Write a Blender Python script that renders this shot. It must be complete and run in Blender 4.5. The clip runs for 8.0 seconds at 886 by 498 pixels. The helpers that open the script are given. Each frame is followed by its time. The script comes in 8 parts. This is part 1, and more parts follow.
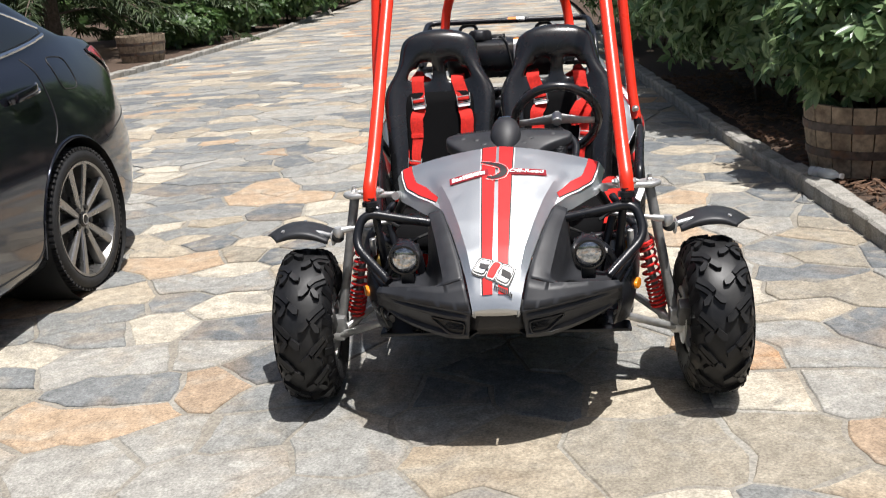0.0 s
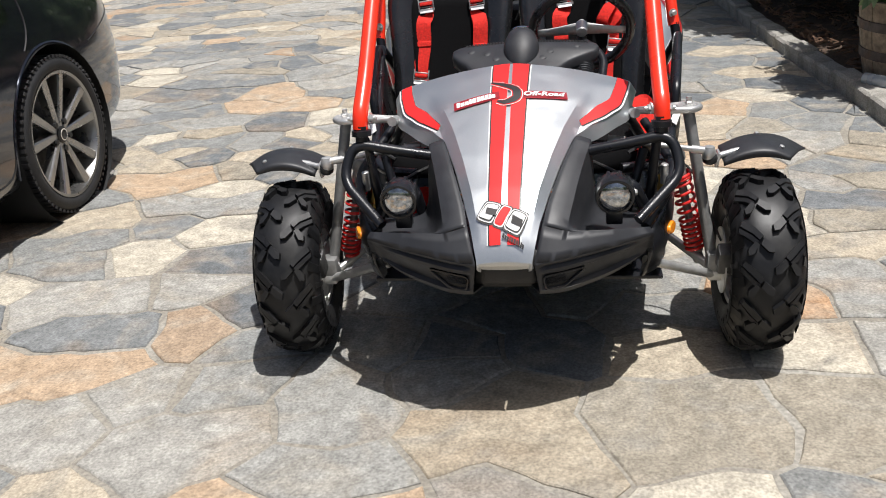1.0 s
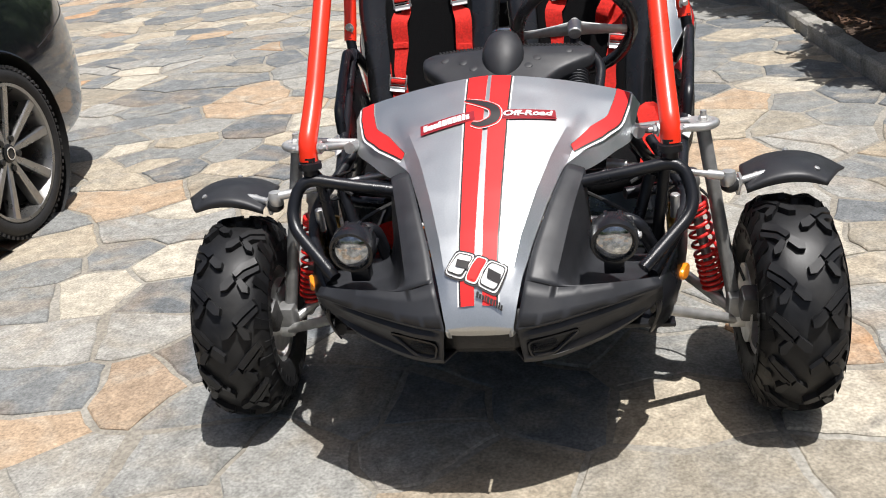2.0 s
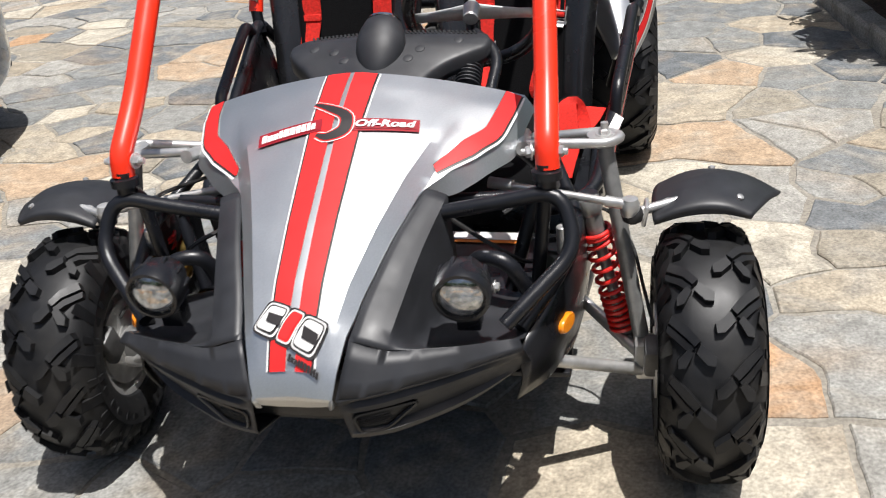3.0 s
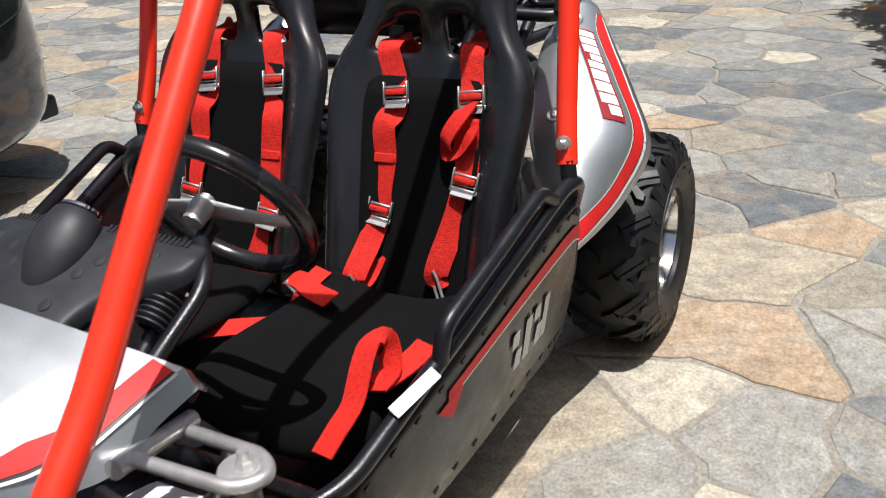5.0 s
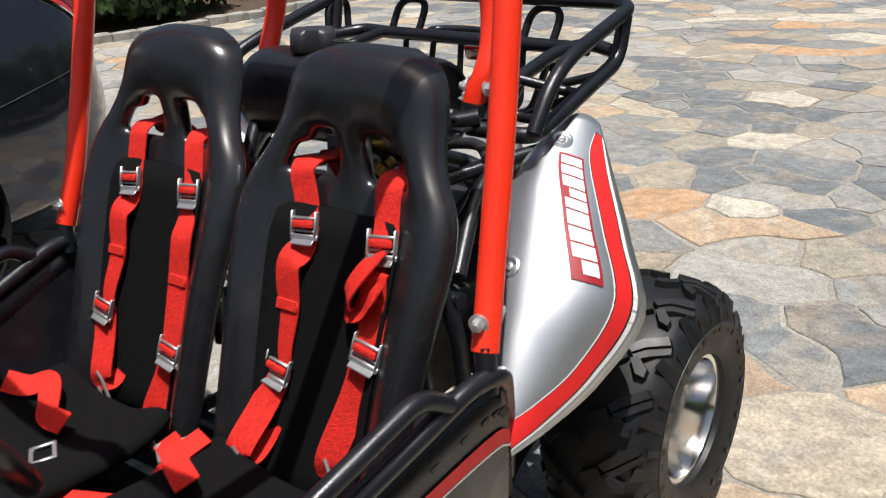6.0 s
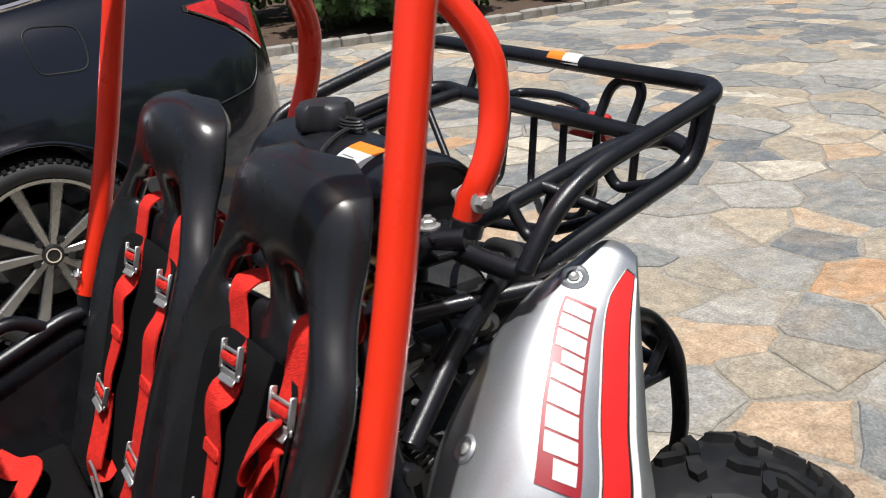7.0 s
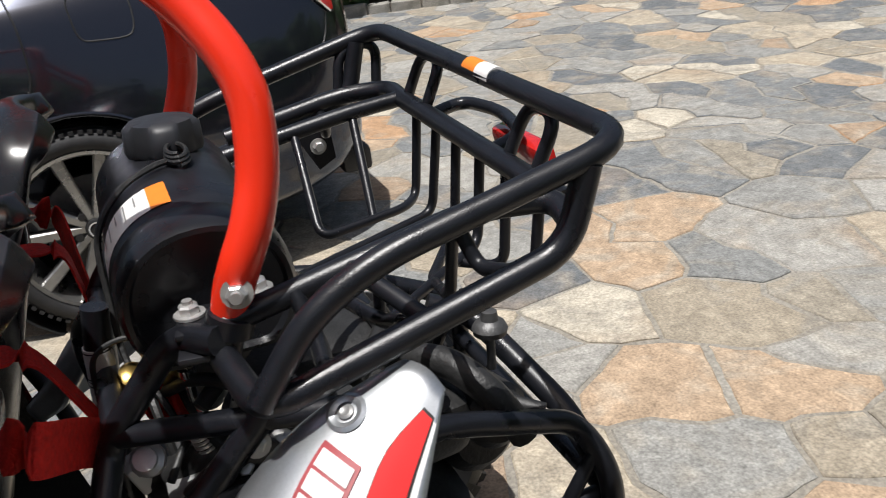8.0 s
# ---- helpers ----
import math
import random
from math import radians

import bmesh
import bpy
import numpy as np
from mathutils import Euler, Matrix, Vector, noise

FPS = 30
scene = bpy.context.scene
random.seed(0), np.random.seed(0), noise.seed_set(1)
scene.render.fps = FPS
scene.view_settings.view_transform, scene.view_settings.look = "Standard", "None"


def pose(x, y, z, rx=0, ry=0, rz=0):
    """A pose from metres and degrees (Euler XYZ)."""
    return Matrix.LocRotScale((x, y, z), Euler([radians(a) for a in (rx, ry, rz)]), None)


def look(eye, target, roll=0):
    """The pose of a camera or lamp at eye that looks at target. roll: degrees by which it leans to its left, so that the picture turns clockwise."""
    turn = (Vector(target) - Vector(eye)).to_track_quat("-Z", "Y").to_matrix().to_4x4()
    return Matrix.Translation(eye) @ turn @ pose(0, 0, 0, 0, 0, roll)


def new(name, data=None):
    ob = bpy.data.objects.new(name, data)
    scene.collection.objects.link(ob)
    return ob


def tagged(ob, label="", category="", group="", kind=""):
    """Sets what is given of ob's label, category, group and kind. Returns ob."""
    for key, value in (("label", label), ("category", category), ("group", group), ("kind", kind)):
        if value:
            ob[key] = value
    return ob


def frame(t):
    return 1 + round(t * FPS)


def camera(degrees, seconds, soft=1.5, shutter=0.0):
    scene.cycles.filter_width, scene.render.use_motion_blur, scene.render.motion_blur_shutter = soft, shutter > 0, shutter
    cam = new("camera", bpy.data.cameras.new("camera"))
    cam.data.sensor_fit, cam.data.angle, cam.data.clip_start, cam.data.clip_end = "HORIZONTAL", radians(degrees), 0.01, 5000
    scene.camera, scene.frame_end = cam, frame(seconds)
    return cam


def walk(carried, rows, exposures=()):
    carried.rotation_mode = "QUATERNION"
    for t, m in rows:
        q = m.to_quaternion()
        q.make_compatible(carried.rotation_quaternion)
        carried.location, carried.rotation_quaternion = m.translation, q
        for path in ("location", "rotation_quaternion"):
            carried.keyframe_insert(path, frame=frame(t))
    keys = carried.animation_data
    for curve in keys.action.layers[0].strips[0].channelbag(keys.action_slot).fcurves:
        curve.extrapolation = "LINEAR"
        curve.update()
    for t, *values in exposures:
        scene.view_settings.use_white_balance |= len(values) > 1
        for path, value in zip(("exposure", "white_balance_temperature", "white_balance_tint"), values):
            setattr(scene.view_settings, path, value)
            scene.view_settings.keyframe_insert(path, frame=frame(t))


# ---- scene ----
cam = camera(50.9, 8.0, soft=1.0, shutter=0.2)
PATH = [
    (0, (0.142, -2.679, 1.356), (-0.079, -0.779, 0.771), -3.9),
    (0.5, (0.145, -2.517, 1.349), (-0.114, -0.67, 0.627), -4.4),
    (1, (0.162, -2.277, 1.351), (-0.118, -0.465, 0.554), -4.4),
    (1.2, (0.159, -2.187, 1.343), (-0.095, -0.372, 0.542), -4.6),
    (2.3, (0.302, -1.723, 1.325), (-0.057, 0.045, 0.462), -7.0),
    (2.5, (0.38, -1.647, 1.331), (-0.021, 0.098, 0.439), -6.5),
    (3, (0.512, -1.407, 1.301), (0.119, 0.318, 0.369), -6.2),
    (3.5, (0.661, -1.204, 1.313), (0.166, 0.503, 0.396), -6.2),
    (4, (0.856, -1.009, 1.321), (0.162, 0.616, 0.384), -5.9),
    (4.5, (0.965, -0.735, 1.293), (0.231, 0.88, 0.369), -5.3),
    (4.7, (1.008, -0.616, 1.314), (0.247, 1.005, 0.423), -5.1),
    (5.8, (1.233, 0.06, 1.332), (0.098, 1.518, 0.565), -3.2),
    (6, (1.216, 0.217, 1.326), (0.043, 1.654, 0.58), -3.8),
    (6.5, (1.229, 0.539, 1.348), (-0.144, 1.805, 0.633), -5.1),
    (7, (1.242, 0.835, 1.367), (-0.336, 1.834, 0.65), -5.4),
    (7.5, (1.151, 1.14, 1.353), (-0.486, 2.02, 0.616), -6.2),
    (8, (1.11, 1.429, 1.341), (-0.629, 2.033, 0.558), -6.9),
]
walk(cam, [(t, look(eye, target, roll)) for t, eye, target, roll in PATH],
     exposures=[(0, 0.38), (0.6, 0.22), (1.2, 0.22), (2.5, 0.33), (4.5, 0.19), (6, 0.27), (8, 0.09)])

# ---- daylight: a high midday sun and a clear sky
SUN_WAY = Vector((0.20, -0.15, 1.0)).normalized()
world = bpy.data.worlds.new("sky")
scene.world = world
world.use_nodes = True
wn = world.node_tree.nodes
sky = wn.new("ShaderNodeTexSky")
sky.sky_type, sky.sun_disc = "NISHITA", False
sky.sun_elevation = math.asin(SUN_WAY.z)
sky.sun_rotation = math.atan2(SUN_WAY.x, SUN_WAY.y)
sky.air_density, sky.dust_density = 1.0, 4.5
world.node_tree.links.new(sky.outputs[0], wn["Background"].inputs[0])
wn["Background"].inputs[1].default_value = 0.064
sun = new("sun", bpy.data.lights.new("sun", "SUN"))
sun.data.energy, sun.data.angle, sun.data.color = 5.0, radians(0.55), (1.0, 0.98, 0.962)
sun.matrix_world = look(SUN_WAY * 20, (0, 0, 0))


# ---- materials
def material(name, colour=(0.5, 0.5, 0.5), rough=0.5, metal=0.0, vary=0.0, grain=60.0, bump=0.0, bump_scale=200.0,
             coat=0.0, spots=None, spot_scale=8.0, spot_share=0.35, rough_vary=0.0, sheen=0.0, clear=0.0, ior=1.5, spec=0.5):
    """A surface with grain, larger stains of another colour, uneven gloss and fine relief."""
    m = bpy.data.materials.new(name)
    m.use_nodes = True
    nt = m.node_tree
    n, l = nt.nodes, nt.links
    b = n["Principled BSDF"]
    b.inputs["Roughness"].default_value, b.inputs["Metallic"].default_value = rough, metal
    b.inputs["Coat Weight"].default_value, b.inputs["Coat Roughness"].default_value = coat, 0.06
    b.inputs["Transmission Weight"].default_value, b.inputs["IOR"].default_value = clear, ior
    b.inputs["Specular IOR Level"].default_value = spec
    if sheen:
        b.inputs["Sheen Weight"].default_value = sheen
    tc = n.new("ShaderNodeTexCoord")
    out = None
    base = n.new("ShaderNodeRGB")
    base.outputs[0].default_value = (*colour, 1)
    out = base.outputs[0]
    if spots:
        nz = n.new("ShaderNodeTexNoise")
        nz.inputs["Scale"].default_value, nz.inputs["Detail"].default_value = spot_scale, 6
        l.new(tc.outputs["Object"], nz.inputs["Vector"])
        r = n.new("ShaderNodeMapRange")
        r.inputs[1].default_value, r.inputs[2].default_value = 0.62 - spot_share * 0.4, 0.78 - spot_share * 0.3
        l.new(nz.outputs["Fac"], r.inputs[0])
        mx = n.new("ShaderNodeMix")
        mx.data_type = "RGBA"
        l.new(r.outputs[0], mx.inputs[0])
        l.new(out, mx.inputs[6])
        mx.inputs[7].default_value = (*spots, 1)
        out = mx.outputs[2]
    if vary:
        g = n.new("ShaderNodeTexNoise")
        g.inputs["Scale"].default_value, g.inputs["Detail"].default_value = grain, 8
        l.new(tc.outputs["Object"], g.inputs["Vector"])
        r = n.new("ShaderNodeMapRange")
        r.inputs[1].default_value, r.inputs[2].default_value = 0.3, 0.7
        r.inputs[3].default_value, r.inputs[4].default_value = 1 - vary, 1 + vary
        l.new(g.outputs["Fac"], r.inputs[0])
        h = n.new("ShaderNodeHueSaturation")
        l.new(out, h.inputs["Color"])
        l.new(r.outputs[0], h.inputs["Value"])
        out = h.outputs[0]
    l.new(out, b.inputs["Base Color"])
    if rough_vary:
        g = n.new("ShaderNodeTexNoise")
        g.inputs["Scale"].default_value, g.inputs["Detail"].default_value = 14, 5
        l.new(tc.outputs["Object"], g.inputs["Vector"])
        r = n.new("ShaderNodeMapRange")
        r.inputs[1].default_value, r.inputs[2].default_value = 0.3, 0.7
        r.inputs[3].default_value, r.inputs[4].default_value = max(0.03, rough - rough_vary), min(1, rough + rough_vary)
        l.new(g.outputs["Fac"], r.inputs[0])
        l.new(r.outputs[0], b.inputs["Roughness"])
    if bump:
        g = n.new("ShaderNodeTexNoise")
        g.inputs["Scale"].default_value, g.inputs["Detail"].default_value = bump_scale, 4
        l.new(tc.outputs["Object"], g.inputs["Vector"])
        u = n.new("ShaderNodeBump")
        u.inputs["Strength"].default_value, u.inputs["Distance"].default_value = bump, 0.004
        l.new(g.outputs["Fac"], u.inputs["Height"])
        l.new(u.outputs[0], b.inputs["Normal"])
    return m


def stone_material(name, tones, streak, island):
    """Split flagstone: one tone a stone, cloudy stains, streaks along the bedding and a pitted face."""
    m = bpy.data.materials.new(name)
    m.use_nodes = True
    nt = m.node_tree
    n, l = nt.nodes, nt.links
    b = n["Principled BSDF"]
    b.inputs["Roughness"].default_value = 0.8
    b.inputs["Specular IOR Level"].default_value = 0.3
    if island:
        rnd = n.new("ShaderNodeNewGeometry").outputs["Random Per Island"]
    else:
        rnd = n.new("ShaderNodeObjectInfo").outputs["Random"]
    pos = n.new("ShaderNodeNewGeometry").outputs["Position"]
    ramp = n.new("ShaderNodeValToRGB")
    ramp.color_ramp.interpolation = "CONSTANT"
    for k, c in enumerate(tones):
        e = ramp.color_ramp.elements[0] if k == 0 else ramp.color_ramp.elements.new(k / len(tones))
        e.color = (*c, 1)
    ramp.color_ramp.elements.remove(ramp.color_ramp.elements[-1]) if len(ramp.color_ramp.elements) > len(tones) else None
    l.new(rnd, ramp.inputs[0])
    # each stone takes its own piece of the noise
    shift = n.new("ShaderNodeMath")
    shift.operation = "MULTIPLY"
    shift.inputs[1].default_value = 57.0
    l.new(rnd, shift.inputs[0])
    comb = n.new("ShaderNodeCombineXYZ")
    l.new(shift.outputs[0], comb.inputs[2])
    add = n.new("ShaderNodeVectorMath")
    l.new(pos, add.inputs[0])
    l.new(comb.outputs[0], add.inputs[1])
    rot = n.new("ShaderNodeVectorRotate")
    rot.rotation_type = "Z_AXIS"
    l.new(add.outputs[0], rot.inputs["Vector"])
    l.new(shift.outputs[0], rot.inputs["Angle"])
    cloud = n.new("ShaderNodeTexNoise")
    cloud.inputs["Scale"].default_value, cloud.inputs["Detail"].default_value, cloud.inputs["Distortion"].default_value = 5.0, 7, 1.2
    l.new(rot.outputs[0], cloud.inputs["Vector"])
    mapp = n.new("ShaderNodeMapping")
    mapp.inputs["Scale"].default_value = (5.0, 8.0, 5.0)
    l.new(rot.outputs[0], mapp.inputs["Vector"])
    lines = n.new("ShaderNodeTexNoise")
    lines.inputs["Scale"].default_value, lines.inputs["Detail"].default_value, lines.inputs["Distortion"].default_value = 1.6, 6, 0.8
    l.new(mapp.outputs[0], lines.inputs["Vector"])
    speck = n.new("ShaderNodeTexNoise")
    speck.inputs["Scale"].default_value, speck.inputs["Detail"].default_value = 120, 9
    l.new(pos, speck.inputs["Vector"])
    r1 = n.new("ShaderNodeMapRange")
    r1.inputs[1].default_value, r1.inputs[2].default_value = 0.50, 0.68
    r1.inputs[4].default_value = 0.7
    l.new(cloud.outputs["Fac"], r1.inputs[0])
    mx = n.new("ShaderNodeMix")
    mx.data_type = "RGBA"
    l.new(r1.outputs[0], mx.inputs[0])
    l.new(ramp.outputs[0], mx.inputs[6])
    mx.inputs[7].default_value = (*streak, 1)
    r2 = n.new("ShaderNodeMapRange")
    r2.inputs[1].default_value, r2.inputs[2].default_value = 0.3, 0.7
    r2.inputs[3].default_value, r2.inputs[4].default_value = 0.82, 1.17
    l.new(lines.outputs["Fac"], r2.inputs[0])
    r3 = n.new("ShaderNodeMapRange")
    r3.inputs[1].default_value, r3.inputs[2].default_value = 0.3, 0.7
    r3.inputs[3].default_value, r3.inputs[4].default_value = 0.70, 1.28
    l.new(speck.outputs["Fac"], r3.inputs[0])
    mul = n.new("ShaderNodeMath")
    mul.operation = "MULTIPLY"
    l.new(r2.outputs[0], mul.inputs[0])
    l.new(r3.outputs[0], mul.inputs[1])
    # coarse grit between the fine specks and the clouds
    grit = n.new("ShaderNodeTexNoise")
    grit.inputs["Scale"].default_value, grit.inputs["Detail"].default_value, grit.inputs["Roughness"].default_value = 26, 10, 0.72
    l.new(rot.outputs[0], grit.inputs["Vector"])
    r4 = n.new("ShaderNodeMapRange")
    r4.inputs[1].default_value, r4.inputs[2].default_value = 0.32, 0.68
    r4.inputs[3].default_value, r4.inputs[4].default_value = 0.74, 1.27
    l.new(grit.outputs["Fac"], r4.inputs[0])
    mul2 = n.new("ShaderNodeMath")
    mul2.operation = "MULTIPLY"
    l.new(mul.outputs[0], mul2.inputs[0])
    l.new(r4.outputs[0], mul2.inputs[1])
    # iron-brown blotches with soft edges inside some stones
    iron = n.new("ShaderNodeTexNoise")
    iron.inputs["Scale"].default_value, iron.inputs["Detail"].default_value, iron.inputs["Distortion"].default_value = 2.1, 6, 0.6
    l.new(rot.outputs[0], iron.inputs["Vector"])
    r5 = n.new("ShaderNodeMapRange")
    r5.inputs[1].default_value, r5.inputs[2].default_value = 0.56, 0.72
    r5.inputs[3].default_value, r5.inputs[4].default_value = 0.0, 0.5
    l.new(iron.outputs["Fac"], r5.inputs[0])
    mx2 = n.new("ShaderNodeMix")
    mx2.data_type = "RGBA"
    l.new(r5.outputs[0], mx2.inputs[0])
    l.new(mx.outputs[2], mx2.inputs[6])
    mx2.inputs[7].default_value = (0.31, 0.225, 0.145, 1)
    hs = n.new("ShaderNodeHueSaturation")
    l.new(mx2.outputs[2], hs.inputs["Color"])
    l.new(mul2.outputs[0], hs.inputs["Value"])
    l.new(hs.outputs[0], b.inputs["Base Color"])
    hsum = n.new("ShaderNodeMath")
    hsum.operation = "MULTIPLY_ADD"
    l.new(speck.outputs["Fac"], hsum.inputs[0])
    hsum.inputs[1].default_value = 0.35
    l.new(grit.outputs["Fac"], hsum.inputs[2])
    bp = n.new("ShaderNodeBump")
    bp.inputs["Strength"].default_value, bp.inputs["Distance"].default_value = 0.5, 0.012
    l.new(hsum.outputs[0], bp.inputs["Height"])
    l.new(bp.outputs[0], b.inputs["Normal"])
    return m


GREYS = [(0.205, 0.208, 0.200), (0.148, 0.156, 0.160), (0.268, 0.264, 0.245), (0.178, 0.185, 0.185), (0.305, 0.295, 0.268), (0.134, 0.143, 0.149), (0.238, 0.236, 0.221)]
TANS = [(0.375, 0.325, 0.250), (0.310, 0.268, 0.205), (0.440, 0.400, 0.325), (0.275, 0.245, 0.195)]
RUSTS = [(0.400, 0.250, 0.145), (0.385, 0.285, 0.195), (0.320, 0.240, 0.170)]
STONES = [stone_material("flagstone_grey", GREYS, (0.295, 0.268, 0.222), False),
          stone_material("flagstone_tan", TANS, (0.25, 0.235, 0.205), False),
          stone_material("flagstone_rust", RUSTS, (0.37, 0.325, 0.26), False)]
STONES_FAR = [stone_material("flagstone_grey_far", GREYS, (0.295, 0.268, 0.222), True),
              stone_material("flagstone_tan_far", TANS, (0.25, 0.235, 0.205), True),
              stone_material("flagstone_rust_far", RUSTS, (0.37, 0.325, 0.26), True)]
MORTAR = material("mortar", (0.235, 0.215, 0.180), 0.95, vary=0.3, grain=90, bump=0.6, bump_scale=160, spots=(0.30, 0.285, 0.25), spot_scale=2)
GRANITE = material("kerb_granite", (0.30, 0.285, 0.255), 0.85, vary=0.3, grain=120, bump=0.8, bump_scale=60, spots=(0.2, 0.19, 0.165), spot_scale=9)
MULCH = material("mulch", (0.062, 0.040, 0.027), 0.95, vary=0.5, grain=90, bump=1.0, bump_scale=70, spots=(0.105, 0.066, 0.042), spot_scale=30)
CHIP = material("bark_chip", (0.13, 0.072, 0.042), 0.9, vary=0.45, grain=25, bump=0.4, bump_scale=90)
SOIL = material("soil", (0.045, 0.035, 0.026), 0.95, vary=0.4, grain=40, bump=0.7, bump_scale=60, spots=(0.07, 0.075, 0.03), spot_scale=1.5)
STEEL = material("black_powder_coat", (0.0085, 0.0092, 0.0120), 0.31, vary=0.25, grain=40, bump=0.12, bump_scale=600, rough_vary=0.08)
RED_TUBE = material("red_powder_coat", (0.90, 0.036, 0.011), 0.32, vary=0.05, grain=12, coat=0.35, rough_vary=0.06)
SILVER = material("silver_paint", (0.575, 0.60, 0.618), 0.36, metal=0.84, vary=0.05, grain=350, coat=0.45, rough_vary=0.04)
RED_FILM = material("red_film", (0.70, 0.022, 0.022), 0.5, vary=0.08, grain=30, spec=0.3)
WHITE_FILM = material("white_film", (0.78, 0.77, 0.75), 0.4, vary=0.04, grain=40)
DARK_FILM = material("dark_film", (0.025, 0.022, 0.022), 0.4, vary=0.1, grain=40)
MAROON_FILM = material("maroon_film", (0.28, 0.012, 0.02), 0.4, vary=0.1, grain=40)
ORANGE_FILM = material("orange_film", (0.80, 0.22, 0.02), 0.45, vary=0.06, grain=40)
PLASTIC = material("black_plastic", (0.0095, 0.0100, 0.0120), 0.31, vary=0.3, grain=25, bump=0.04, bump_scale=800, rough_vary=0.1)
PLASTIC_DULL = material("textured_plastic", (0.021, 0.0220, 0.0255), 0.50, vary=0.2, grain=30, bump=0.05, bump_scale=800, rough_vary=0.1)
VINYL = material("black_vinyl", (0.011, 0.0112, 0.0125), 0.26, vary=0.2, grain=20, bump=0.02, bump_scale=900, rough_vary=0.05, spec=0.75)
CLOTH = material("black_cloth", (0.0045, 0.0045, 0.005), 0.95, vary=0.3, grain=300, bump=0.4, bump_scale=500, spec=0.12)
RUBBER = material("rubber", (0.0085, 0.0088, 0.0100), 0.50, vary=0.35, grain=30, bump=0.08, bump_scale=500, rough_vary=0.1, spots=(0.016, 0.0155, 0.015), spot_scale=12, spec=0.4)
RUBBER_CAR = material("road_tyre_rubber", (0.014, 0.014, 0.015), 0.7, vary=0.3, grain=30, bump=0.2, bump_scale=250)
WEBBING = material("red_webbing", (0.66, 0.021, 0.013), 0.72, vary=0.22, grain=140, bump=0.7, bump_scale=380, spec=0.3)
SPOKE_PLATE = material("dull_grey_plate", (0.58, 0.58, 0.57), 0.5, metal=0.5, vary=0.12, grain=60)
ZINC = material("zinc_plated_steel", (0.60, 0.595, 0.58), 0.38, metal=0.72, vary=0.15, grain=40, rough_vary=0.1)
BUCKLE = material("pressed_steel", (0.46, 0.455, 0.45), 0.42, metal=0.75, vary=0.15, grain=60, rough_vary=0.1)
ALLOY = material("polished_alloy", (0.80, 0.80, 0.80), 0.14, metal=1.0, vary=0.05, grain=20, rough_vary=0.05)
GREY_PAINT = material("grey_painted_steel", (0.26, 0.26, 0.255), 0.42, metal=0.45, vary=0.15, grain=50, rough_vary=0.1)
BRASS = material("brass", (0.55, 0.38, 0.12), 0.3, metal=0.95, vary=0.15, grain=40)
RED_SPRING = material("red_spring", (0.72, 0.022, 0.018), 0.3, vary=0.08, grain=30, coat=0.4)
ENGINE = material("cast_metal", (0.10, 0.10, 0.10), 0.5, metal=0.6, vary=0.35, grain=25, bump=0.3, bump_scale=150)
ENGINE_BLACK = material("engine_black", (0.018, 0.018, 0.018), 0.5, vary=0.3, grain=25, bump=0.3, bump_scale=150)
AMBER = material("amber_lens", (0.85, 0.26, 0.01), 0.2, vary=0.1, grain=200, coat=0.5)
# the mottling puts bright and dark reflections into the lens colour
LAMP_GLASS = material("lamp_lens", (0.42, 0.43, 0.44), 0.10, metal=0.85, vary=0.6, grain=90, coat=1.0)
RED_LENS = material("red_lens", (0.52, 0.020, 0.018), 0.10, vary=0.2, grain=60, coat=1.0)
CAR_PAINT = material("blue_black_metallic_paint", (0.034, 0.038, 0.052), 0.16, metal=0.8, vary=0.12, grain=500, coat=1.0)
DARK_LENS = material("dark_red_lens", (0.16, 0.006, 0.006), 0.12, vary=0.2, grain=60, coat=1.0)
CAR_GLASS = material("dark_window_glass", (0.006, 0.007, 0.008), 0.04, vary=0.05, grain=10, coat=1.0)
CAR_ALLOY = material("wheel_alloy", (0.33, 0.325, 0.315), 0.30, metal=0.9, vary=0.1, grain=30, rough_vary=0.06)
CAR_BLACK = material("car_black_trim", (0.012, 0.012, 0.012), 0.5, vary=0.2, grain=40)
CHROME = material("chrome", (0.85, 0.85, 0.86), 0.07, metal=1.0)
OAK = material("weathered_oak", (0.30, 0.235, 0.165), 0.85, vary=0.35, grain=35, bump=0.5, bump_scale=70, spots=(0.15, 0.11, 0.075), spot_scale=7)
HOOP = material("rusty_hoop", (0.09, 0.075, 0.07), 0.6, metal=0.5, vary=0.35, grain=30, bump=0.3, bump_scale=120, spots=(0.14, 0.075, 0.045), spot_scale=9)
BARK = material("tree_bark", (0.11, 0.085, 0.065), 0.95, vary=0.4, grain=20, bump=0.9, bump_scale=40)
PET = material("clear_bottle", (0.75, 0.80, 0.84), 0.12, vary=0.05, grain=30, coat=0.6, clear=0.6, ior=1.3)


